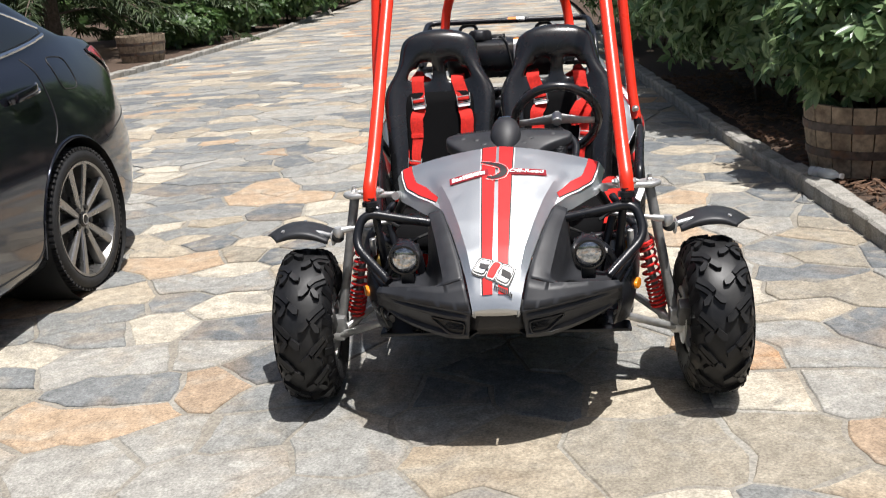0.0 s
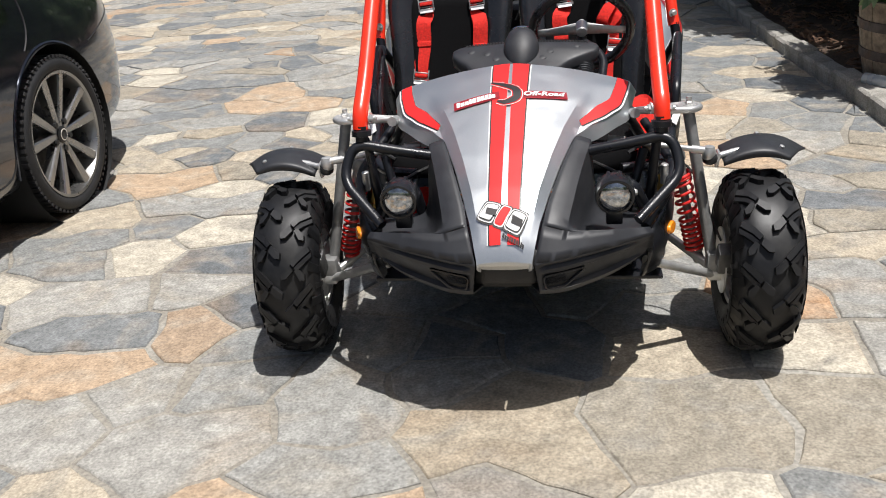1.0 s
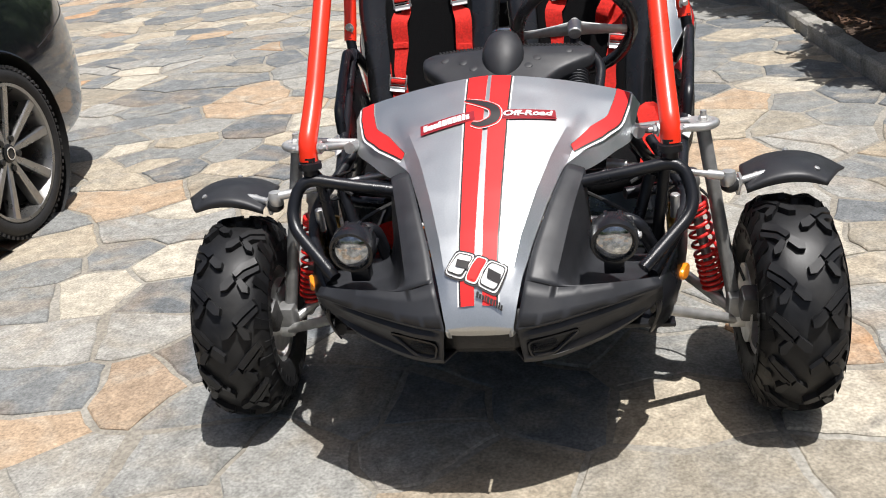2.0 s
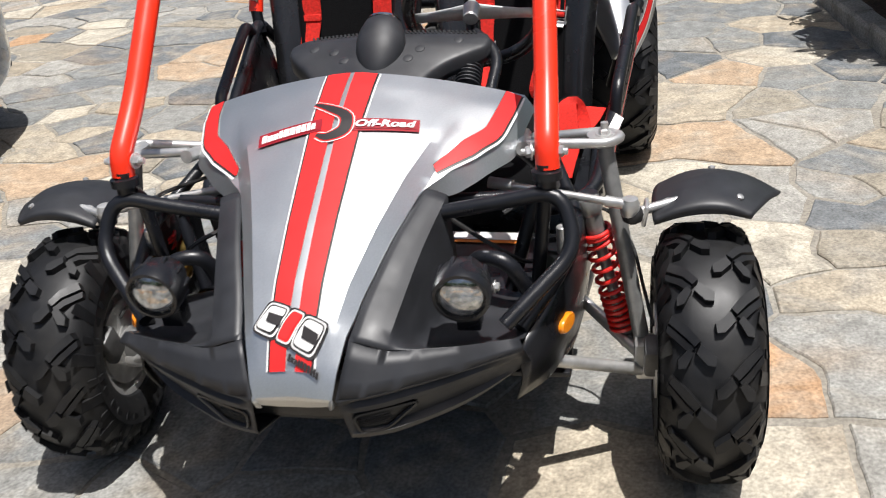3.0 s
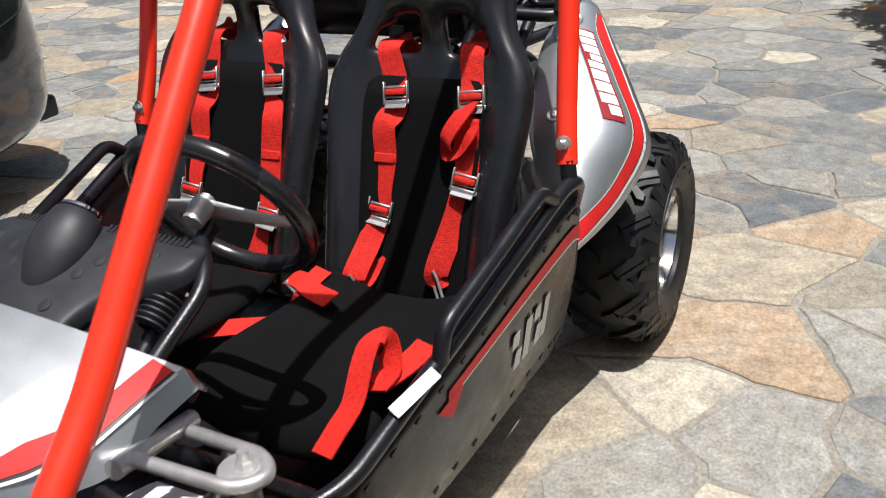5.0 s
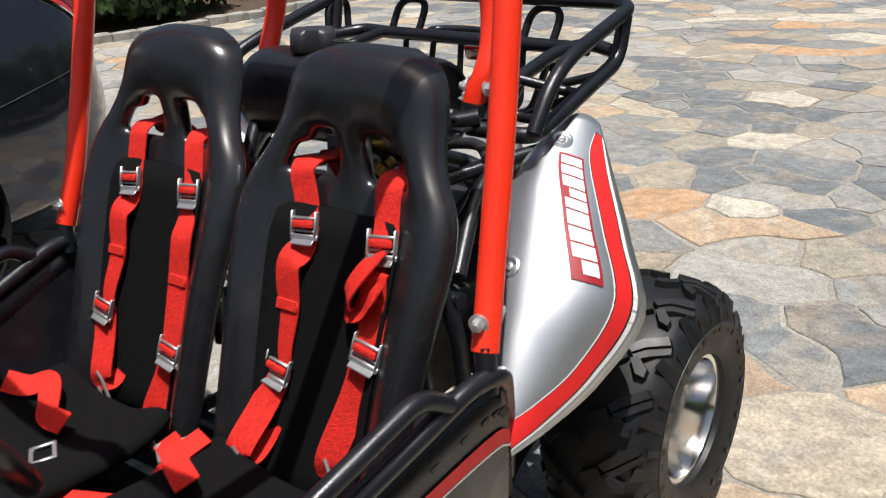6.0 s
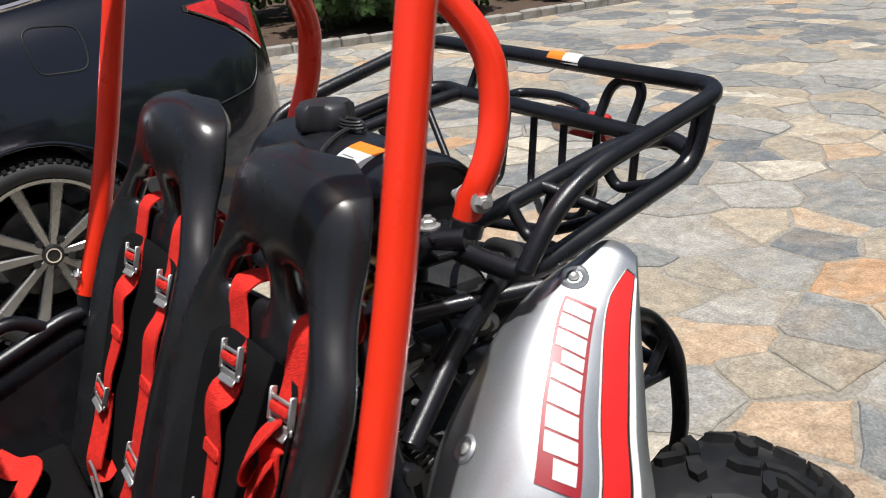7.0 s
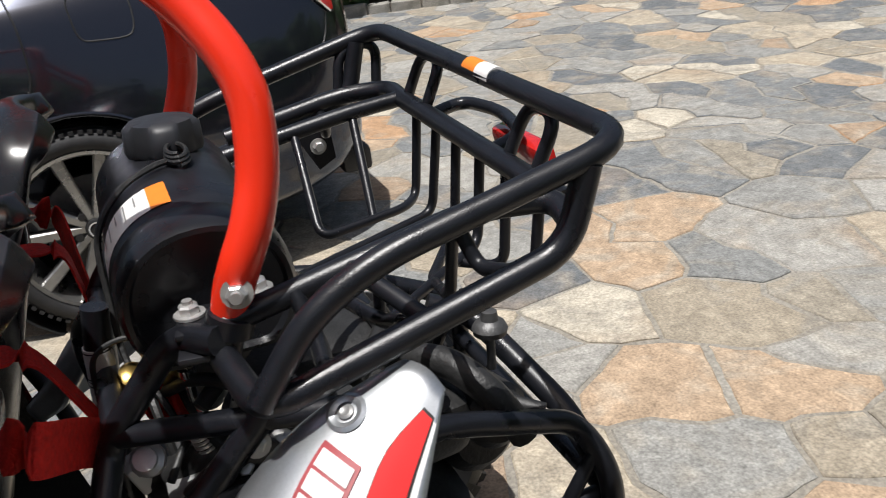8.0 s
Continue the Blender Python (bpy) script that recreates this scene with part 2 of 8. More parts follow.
def leaf_material(name, dark, light, rough=0.42):
    m = bpy.data.materials.new(name)
    m.use_nodes = True
    n, l = m.node_tree.nodes, m.node_tree.links
    b = n["Principled BSDF"]
    ramp = n.new("ShaderNodeValToRGB")
    ramp.color_ramp.elements[0].color, ramp.color_ramp.elements[1].color = (*dark, 1), (*light, 1)
    l.new(n.new("ShaderNodeNewGeometry").outputs["Random Per Island"], ramp.inputs[0])
    nz = n.new("ShaderNodeTexNoise")
    nz.inputs["Scale"].default_value = 35
    hs = n.new("ShaderNodeHueSaturation")
    mr = n.new("ShaderNodeMapRange")
    mr.inputs[3].default_value, mr.inputs[4].default_value = 0.75, 1.25
    l.new(nz.outputs["Fac"], mr.inputs[0])
    l.new(mr.outputs[0], hs.inputs["Value"])
    l.new(ramp.outputs[0], hs.inputs["Color"])
    l.new(hs.outputs[0], b.inputs["Base Color"])
    b.inputs["Roughness"].default_value = rough
    b.inputs["Subsurface Weight"].default_value = 0.0
    tr = n.new("ShaderNodeBsdfTranslucent")
    l.new(hs.outputs[0], tr.inputs[0])
    mixs = n.new("ShaderNodeMixShader")
    mixs.inputs[0].default_value = 0.38
    l.new(b.outputs[0], mixs.inputs[1])
    l.new(tr.outputs[0], mixs.inputs[2])
    l.new(mixs.outputs[0], n["Material Output"].inputs[0])
    return m


LAUREL = leaf_material("rhododendron_leaf", (0.095, 0.170, 0.075), (0.29, 0.400, 0.19), 0.25)
SHRUB_LEAF = leaf_material("shrub_leaf", (0.034, 0.078, 0.022), (0.11, 0.18, 0.055), 0.42)
NEEDLE = leaf_material("spruce_needle", (0.035, 0.060, 0.025), (0.10, 0.135, 0.06), 0.6)


# ---- builders
def finish(bm, mat, smooth=True, angle=40):
    me = bpy.data.meshes.new("mesh")
    bmesh.ops.recalc_face_normals(bm, faces=bm.faces[:])
    bm.to_mesh(me)
    bm.free()
    for mt in (mat if isinstance(mat, (list, tuple)) else [mat]):
        me.materials.append(mt)
    if smooth:
        me.shade_smooth()
        me.set_sharp_from_angle(angle=radians(angle))
    return me


def part(name, bm, mat, parent=None, label="", smooth=True, angle=40):
    ob = new(name, finish(bm, mat, smooth, angle))
    ob.parent = parent
    return tagged(ob, label)


def thing(name, label, category, group="", kind="", at=(0, 0, 0), rz=0.0):
    ob = new(name)
    ob.matrix_basis = pose(*at, 0, 0, rz)
    return tagged(ob, label, category, group, kind)


def rounded(pts, fillet, steps=6, closed=False):
    """A polyline with its corners rounded."""
    p = [Vector(q) for q in pts]
    if fillet <= 0 or len(p) < 3:
        return p
    out = [] if closed else [p[0]]
    idx = range(len(p)) if closed else range(1, len(p) - 1)
    for i in idx:
        a, b, c = p[i - 1], p[i], p[(i + 1) % len(p)]
        d = min(fillet, (a - b).length * 0.48, (c - b).length * 0.48)
        s, e = b + (a - b).normalized() * d, b + (c - b).normalized() * d
        for k in range(steps + 1):
            f = k / steps
            out.append(s * (1 - f) ** 2 + b * 2 * f * (1 - f) + e * f * f)
    if not closed:
        out.append(p[-1])
    return out


def smooth_path(pts, steps=8):
    """A Catmull-Rom curve through the points."""
    p = [Vector(q) for q in pts]
    p = [p[0] * 2 - p[1]] + p + [p[-1] * 2 - p[-2]]
    out = []
    for i in range(1, len(p) - 2):
        for k in range(steps):
            f = k / steps
            a, b, c, d = p[i - 1], p[i], p[i + 1], p[i + 2]
            out.append(0.5 * ((2 * b) + (c - a) * f + (2 * a - 5 * b + 4 * c - d) * f * f + (3 * b - a - 3 * c + d) * f ** 3))
    out.append(p[-2])
    return out


def sweep(bm, path, ring, closed=False, up=None, caps=True):
    """Sweeps ring(i, n), a list of (side, up) pairs, along the path."""
    n = len(path)
    frames = []
    nrm = Vector(up) if up else None
    for i in range(n):
        if closed:
            t = (path[(i + 1) % n] - path[i - 1]).normalized()
        else:
            t = (path[min(i + 1, n - 1)] - path[max(i - 1, 0)]).normalized()
        if nrm is None:
            nrm = Vector((0, 0, 1)) if abs(t.z) < 0.9 else Vector((0, 1, 0))
        ref = Vector(up) if up else nrm
        v = ref - t * ref.dot(t)
        v = v.normalized() if v.length > 1e-4 else nrm
        nrm = v
        frames.append((t.cross(v).normalized(), v))
    rings = []
    for i in range(n):
        s, v = frames[i]
        rings.append([bm.verts.new(path[i] + s * a + v * b) for a, b in ring(i, n)])
    m = len(rings[0])
    for i in range(n if closed else n - 1):
        a, b = rings[i], rings[(i + 1) % n]
        for k in range(m):
            bm.faces.new((a[k], a[(k + 1) % m], b[(k + 1) % m], b[k]))
    if caps and not closed:
        bm.faces.new(rings[0][::-1])
        bm.faces.new(rings[-1])
    return bm


def tube(bm, pts, r, fillet=0.05, sides=10, closed=False, steps=6):
    path = rounded(pts, fillet, steps, closed)
    circle = [(math.cos(2 * math.pi * k / sides), math.sin(2 * math.pi * k / sides)) for k in range(sides)]
    return sweep(bm, path, lambda i, n: [(a * r, b * r) for a, b in circle], closed)


def ribbon(bm, pts, width, thick, up, steps=6):
    """A strap that lies with its face towards up."""
    path = smooth_path(pts, steps)
    w, h = width / 2, thick / 2
    return sweep(bm, path, lambda i, n: [(-w, -h), (w, -h), (w, h), (-w, h)], up=up)


def lathe(bm, profile, m=None, sides=24):
    """Turns (radius, height) pairs round z, then moves them by m."""
    m = m or Matrix()
    rings = []
    for r, h in profile:
        if r < 1e-5:
            rings.append([bm.verts.new(m @ Vector((0, 0, h)))])
        else:
            rings.append([bm.verts.new(m @ Vector((r * math.cos(2 * math.pi * k / sides), r * math.sin(2 * math.pi * k / sides), h))) for k in range(sides)])
    for a, b in zip(rings, rings[1:]):
        for k in range(sides):
            j = (k + 1) % sides
            if len(a) == 1 and len(b) > 1:
                bm.faces.new((a[0], b[k], b[j]))
            elif len(b) == 1 and len(a) > 1:
                bm.faces.new((a[k], a[j], b[0]))
            elif len(a) > 1:
                bm.faces.new((a[k], a[j], b[j], b[k]))
    return bm


def turn_to(at, way):
    """A pose at a place with its z along way."""
    return Matrix.Translation(at) @ Vector(way).to_track_quat("Z", "Y").to_matrix().to_4x4()


def cyl(bm, a, b, r, sides=14, bevel=0.0):
    a, b = Vector(a), Vector(b)
    h = (b - a).length
    v = min(bevel, r * 0.5, h * 0.4)
    prof = [(0, 0), (r - v, 0), (r, v), (r, h - v), (r - v, h), (0, h)] if v else [(0, 0), (r, 0), (r, h), (0, h)]
    return lathe(bm, prof, turn_to(a, b - a), sides)


def block(bm, m, size, bevel=0.0, seg=2):
    g = bmesh.ops.create_cube(bm, size=1.0, matrix=m @ Matrix.Diagonal((*size, 1)))
    if bevel:
        edges = list({e for v in g["verts"] for e in v.link_edges})
        bmesh.ops.bevel(bm, geom=edges, offset=bevel, segments=seg, affect="EDGES", profile=0.5)
    return bm


def bolt(bm, at, way, r=0.008):
    """A hexagon bolt head on a washer."""
    m = turn_to(at, way)
    lathe(bm, [(0, 0), (r * 1.5, 0), (r * 1.5, r * 0.25), (0, r * 0.25)], m, 16)
    lathe(bm, [(0, r * 0.25), (r, r * 0.25), (r, r * 0.95), (r * 0.8, r * 1.15), (0, r * 1.15)], m, 6)
    return bm


def sheet(bm, rows, closed_u=False):
    """Faces between rows of points, all of one length."""
    v = [[bm.verts.new(p) for p in row] for row in rows]
    for a, b in zip(v, v[1:]):
        k = len(a)
        for i in range(k if closed_u else k - 1):
            bm.faces.new((a[i], a[(i + 1) % k], b[(i + 1) % k], b[i]))
    return v


def shell(ob, thick, subdiv=0, offset=-1.0):
    if subdiv:
        s = ob.modifiers.new("smooth", "SUBSURF")
        s.levels = s.render_levels = subdiv
    if thick:
        s = ob.modifiers.new("thick", "SOLIDIFY")
        s.thickness, s.offset = thick, offset
    return ob


def lerp(table, x):
    """A value out of a table of (x, value) pairs."""
    for (a, u), (b, v) in zip(table, table[1:]):
        if x <= b:
            f = max(0.0, (x - a) / (b - a))
            return u + (v - u) * f
    return table[-1][1]


# ---- setting: soil, driveway of flagstones, kerbs, beds
KERB_RIGHT = smooth_path([(1.95, -7, 0), (1.80, -3.5, 0), (1.70, 0, 0), (1.66, 1.3, 0), (1.60, 2.3, 0), (1.51, 3.2, 0), (1.40, 4.6, 0), (1.31, 6.4, 0),
                          (1.22, 8.0, 0), (1.15, 11, 0), (1.1, 15, 0), (1.1, 20, 0), (1.0, 27, 0), (0.6, 36, 0), (0.0, 48, 0)], 5)
KERB_LEFT = smooth_path([(-9.4, -7, 0), (-8.8, -2, 0), (-7.95, 2.5, 0), (-7.25, 4.8, 0), (-6.85, 6.4, 0), (-6.68, 8.0, 0), (-6.45, 10.0, 0), (-6.30, 11.5, 0),
                         (-6.18, 13.5, 0), (-6.12, 16, 0), (-6.25, 20.5, 0), (-6.7, 26, 0), (-7.4, 36, 0), (-8.4, 48, 0)], 5)


def edge_x(line, y):
    return lerp([(p.y, p.x) for p in line], y)


bm = bmesh.new()
for x in range(-6, 6):
    for y in range(-5, 7):
        q = [bm.verts.new((x * 30 + dx, y * 30 + dy, -0.06)) for dx, dy in ((0, 0), (30, 0), (30, 30), (0, 30))]
        bm.faces.new(q)
bmesh.ops.remove_doubles(bm, verts=bm.verts[:], dist=0.01)
tagged(part("ground", bm, SOIL), "dark soil under the trees beside the driveway", "ground", kind="structure")

bm = bmesh.new()
ys = [-6.9 + 0.5 * k for k in range(108)]
sheet(bm, [[(edge_x(KERB_LEFT, y) - 0.02, y, -0.0038), (edge_x(KERB_RIGHT, y) + 0.02, y, -0.0038)] for y in ys])
drive = tagged(part("driveway", bm, MORTAR), "driveway of irregular grey, tan and rust flagstones with mortar joints", "driveway", kind="structure")


def clipped(poly, px, py, nx, ny):
    """The part of a convex polygon where (p - (px, py)) . n < 0."""
    out = []
    for (ax, ay), (bx, by) in zip(poly, poly[1:] + poly[:1]):
        da, db = (ax - px) * nx + (ay - py) * ny, (bx - px) * nx + (by - py) * ny
        if da <= 0:
            out.append((ax, ay))
        if (da < 0) != (db < 0) and abs(da - db) > 1e-12:
            f = da / (da - db)
            out.append((ax + (bx - ax) * f, ay + (by - ay) * f))
    return out


# broad stones of the driveway: each is one to three centres on the ground
RUST_AT = [[(-1.52, -0.13), (-1.36, -0.06), (-1.22, 0.0)], [(-1.05, 0.14), (-1.02, 0.21)], [(-1.74, 2.96), (-1.38, 3.01)], [(0.59, 1.79), (0.75, 1.79), (0.89, 1.78)],
           [(0.94, 2.56)], [(-0.53, 2.81), (-0.45, 2.93)], [(-0.71, 2.52), (-0.6, 2.64)], [(-2.03, 4.53)], [(-0.82, 3.97)], [(0.0, 2.68)], [(-4.47, 6.5)], [(-0.38, 3.61)]]
TAN_NEAR = [[(-1.23, 1.0)], [(-2.73, 3.74)], [(-1.79, 2.4)], [(-1.41, 1.75)], [(-0.14, -0.38), (0.06, -0.41), (-0.02, -0.22)], [(0.35, -0.29), (0.53, -0.26)],
            [(0.81, -0.19), (0.86, -0.33)], [(0.84, 0.09)], [(1.12, 0.99), (1.38, 0.98)], [(0.62, 2.18), (0.76, 2.21), (0.87, 2.27)], [(0.68, 1.49)], [(0.91, 1.04), (0.93, 0.89)]]
TAN_BEHIND = [[(1.03, 2.19)], [(-0.99, 3.02), (-0.81, 3.1)], [(-0.26, 2.85)], [(-1.14, 2.61)], [(-1.04, 3.77)], [(-0.83, 3.25)], [(-1.53, 5.08)], [(-3.61, 6.29)], [(-0.56, 4.0)]]
GREY_NEAR = [[(-1.38, -0.39), (-1.22, -0.36)], [(-1.06, -0.18)], [(-0.82, -0.15), (-0.77, -0.07)], [(-0.47, -0.29), (-0.52, -0.14)], [(-0.9, -0.43), (-0.75, -0.37)], [(1.06, 0.08)],
             [(1.01, 0.55), (1.06, 0.39)], [(1.16, 1.35)], [(-1.91, 0.82), (-1.75, 0.98)], [(-1.62, 0.43), (-1.41, 0.42)], [(-1.16, 0.51)], [(-0.91, 0.32)], [(-0.41, 0.1)],
             [(-0.1, 0.31), (0.1, 0.12)], [(1.05, 1.86)], [(0.86, 1.4), (0.96, 1.29)], [(0.69, 1.01), (0.63, 1.15)], [(0.76, 0.77)], [(1.3, 1.6)]]
GREY_BEHIND = [[(0.7, 2.79), (0.53, 2.82)], [(-1.33, 3.37), (-1.16, 3.44), (-1.1, 3.6)], [(-0.42, 2.48), (-0.35, 2.6)], [(-2.29, 4.25), (-2.5, 4.16)], [(-1.74, 4.14)], [(-0.89, 2.4)],
               [(-0.77, 3.44)], [(-1.48, 3.83)], [(-0.31, 3.2)], [(-2.09, 5.44)], [(-1.12, 4.8)], [(-0.39, 4.36)]]


def joined(cells):
    """The outline of neighbouring cells laid as one stone."""
    edges = {}
    for poly in cells:
        q = [(round(x, 3), round(y, 3)) for x, y in poly]
        for a, b in zip(q, q[1:] + q[:1]):
            if a != b:
                edges[(a, b)] = 1
    rim = {a: b for a, b in edges if (b, a) not in edges}
    if not rim:
        return None
    start = next(iter(rim))
    loop, at = [start], rim[start]
    while at != start and at in rim and len(loop) < 200:
        loop.append(at)
        at = rim[at]
    return loop if at == start and len(loop) == len(rim) else None


def lay_stones():
    rng = random.Random(7)
    seeds, tones, cell = [], [], {}

    def key(x, y):
        return int(math.floor(x / 0.6)), int(math.floor(y / 0.6))

    def put(x, y, stone):
        s = (x, y, stone)
        seeds.append(s)
        cell.setdefault(key(x, y), []).append(s)

    def clear(x, y, gap, stone=-1):
        kx, ky = key(x, y)
        return all(s[2] == stone or math.hypot(x - s[0], (y - s[1]) * 1.2) > gap
                   for i in (-1, 0, 1) for j in (-1, 0, 1) for s in cell.get((kx + i, ky + j), ()))

    for tone, group in ((1, TAN_NEAR + TAN_BEHIND), (2, RUST_AT), (0, GREY_NEAR + GREY_BEHIND)):
        for centres in group:
            for x, y in centres:
                put(x, y, len(tones))
            tones.append(tone)
    for _ in range(24000):
        y = rng.uniform(-6.8, 46)
        x = rng.uniform(edge_x(KERB_LEFT, y) - 0.1, edge_x(KERB_RIGHT, y) + 0.1)
        far = 1.0 if y < 9 else min(2.3, 1.2 + (y - 9) * 0.05)
        gap = rng.choice((0.17, 0.24, 0.30, 0.36)) * far
        if clear(x, y, gap):
            c = rng.random()
            stone = len(tones)
            tones.append(0 if c < 0.61 else 1 if c < 0.90 else 2)
            put(x, y, stone)
            a = rng.uniform(-0.5, 0.5) + (math.pi if rng.random() < 0.5 else 0)
            for _k in range(rng.choice((0, 0, 1, 1, 2, 3))):
                x, y = x + math.cos(a) * gap * 0.85, y + math.sin(a) * gap * 0.75
                a += rng.uniform(-0.9, 0.9)
                if not clear(x, y, gap * 0.72, stone):
                    break
                put(x, y, stone)
    cells = {}
    for x, y, stone in seeds:
        poly = [(x - 0.9, y - 0.9), (x + 0.9, y - 0.9), (x + 0.9, y + 0.9), (x - 0.9, y + 0.9)]
        kx, ky = key(x, y)
        for i in range(-3, 4):
            for j in range(-3, 4):
                for qx, qy, _ in cell.get((kx + i, ky + j), ()):
                    dx, dy = qx - x, qy - y
                    d = math.hypot(dx, dy)
                    if 1e-6 < d < 1.9 and len(poly) > 2:
                        poly = clipped(poly, x + dx / 2, y + dy / 2, dx / d, dy / d)
        if len(poly) > 2 and max(p[0] for p in poly) > edge_x(KERB_RIGHT, y) - 0.01:
            poly = clipped(poly, edge_x(KERB_RIGHT, y) - 0.008, y, 1.0, 0.0)
        if len(poly) > 2 and min(p[0] for p in poly) < edge_x(KERB_LEFT, y) + 0.01:
            poly = clipped(poly, edge_x(KERB_LEFT, y) + 0.008, y, -1.0, 0.0)
        if len(poly) > 2:
            cells.setdefault(stone, []).append(poly)
    near_stones, far = [], []
    for stone, polys in cells.items():
        whole = joined(polys)
        for poly in ([whole] if whole else polys):
            cx, cy = sum(p[0] for p in poly) / len(poly), sum(p[1] for p in poly) / len(poly)
            d = math.hypot(cx - 0.2, cy - 1.2)
            (near_stones if d < 4.6 else far).append((d, cx, cy, tones[stone], poly))
    near_stones.sort()
    far += near_stones[290:]
    return near_stones[:290], far


def add_stone(bm, poly, rng, fine, origin=(0, 0)):
    """One split stone: a broken, wandering edge, a recessed joint and a slightly tilted face."""
    kept = [q for k, q in enumerate(poly) if math.hypot(q[0] - poly[k - 1][0], q[1] - poly[k - 1][1]) > 0.035]
    poly = kept if len(kept) > 2 else poly
    ring = []
    for (ax, ay), (bx, by) in zip(poly, poly[1:] + poly[:1]):
        n = max(1, int(math.hypot(bx - ax, by - ay) / (0.045 if fine else 0.2)))
        ring += [(ax + (bx - ax) * k / n, ay + (by - ay) * k / n) for k in range(n)]
    bent = []
    for x, y in ring:
        q = Vector((x * 3.1, y * 3.1, 0.3))
        r = Vector((x * 14, y * 14, 4.0))
        bent.append((x + noise.noise(q) * 0.012 + noise.noise(r) * 0.009, y + noise.noise(q + Vector((0, 0, 9))) * 0.012 + noise.noise(r + Vector((0, 0, 9))) * 0.009))
    n = len(bent)
    cx, cy = sum(p[0] for p in bent) / n, sum(p[1] for p in bent) / n
    top, tilt = rng.uniform(-0.002, 0.004), (rng.uniform(-0.006, 0.006), rng.uniform(-0.006, 0.006))
    rows = []
    for extra, z in ((0.0, -0.03), (0.0, -0.004), (0.0045, 0.0)):
        row = []
        for k in range(n):
            (ax, ay), (x, y), (bx, by) = bent[k - 1], bent[k], bent[(k + 1) % n]
            tx, ty = bx - ax, by - ay
            ln = max(math.hypot(tx, ty), 1e-6)
            inset = 0.0085 + 0.006 * noise.noise(Vector((x * 9, y * 9, 2.0 + cx))) + extra
            px, py = x - ty / ln * inset, y + tx / ln * inset
            row.append((px - origin[0], py - origin[1], z + (top + (px - cx) * tilt[0] + (py - cy) * tilt[1] if z > -0.02 else 0.0)))
        rows.append(row)
    v = sheet(bm, rows if fine else rows[1:], closed_u=True)
    bm.faces.new(v[-1])


def kerb_row(name, line, y0, y1, label, rng, parent_kind="structure"):
    """Rough split granite setts laid end to end as a raised edging."""
    root = thing(name, label, "kerb", kind=parent_kind)
    length = 0.0
    pts = [p for p in line]
    dist = [0.0]
    for a, b in zip(pts, pts[1:]):
        dist.append(dist[-1] + (b - a).length)

    def at(s):
        x = lerp(list(zip(dist, [p.x for p in pts])), s)
        y = lerp(list(zip(dist, [p.y for p in pts])), s)
        return Vector((x, y, 0))

    s = 0.0
    while s < dist[-1] - 0.6:
        ln = rng.uniform(0.19, 0.30)
        a, b = at(s + 0.006), at(s + ln - 0.006)
        s += ln
        if not (y0 < a.y < y1):
            continue
        t = (b - a).normalized()
        side = Vector((t.y, -t.x, 0)) * (1 if "right" in label else -1)
        bm = bmesh.new()
        w, h = rng.uniform(0.112, 0.132), rng.uniform(0.074, 0.096)
        m = Matrix(((t.x, side.x, 0, 0), (t.y, side.y, 0, 0), (0, 0, 1, 0), (0, 0, 0, 1)))
        block(bm, Matrix.Translation(((b - a).length / 2, w / 2 + rng.uniform(-0.006, 0.006), h / 2 - 0.03)), ((b - a).length, w, h + 0.06), 0.014, 1)
        for vv in bm.verts:
            q = vv.co * 9 + a * 3
            vv.co += Vector((noise.noise(q), noise.noise(q + Vector((9, 0, 0))), noise.noise(q + Vector((0, 9, 0))))) * 0.009
        ob = part("kerbstone", bm, GRANITE, root, angle=30)
        ob.matrix_basis = Matrix.Translation(a) @ m
    return root


def bed(name, line, side, label, width):
    """Mulch behind a kerb, rising a little away from it."""
    bm = bmesh.new()
    rows = []
    for p in [q for q in line if -7 <= q.y <= 46]:
        row = []
        for k in range(13):
            d = 0.13 + width * (k / 12) ** 1.5
            z = 0.055 + 0.05 * noise.noise(Vector((p.x + d * side, p.y, 0)) * 1.7) + 0.02 * noise.noise(Vector((p.x + d * side, p.y, 0)) * 8) + 0.04 * (k / 12)
            row.append((p.x + side * d, p.y, z if k else 0.03))
        rows.append(row)
    sheet(bm, rows)
    return tagged(part(name, bm, MULCH), label, "mulch bed", kind="structure")


bed("mulch_bed_right", KERB_RIGHT, 1, "brown bark mulch bed behind the granite kerb", 9.0)
bed("mulch_bed_left", KERB_LEFT, -1, "brown bark mulch bed under spruce trees", 12.0)


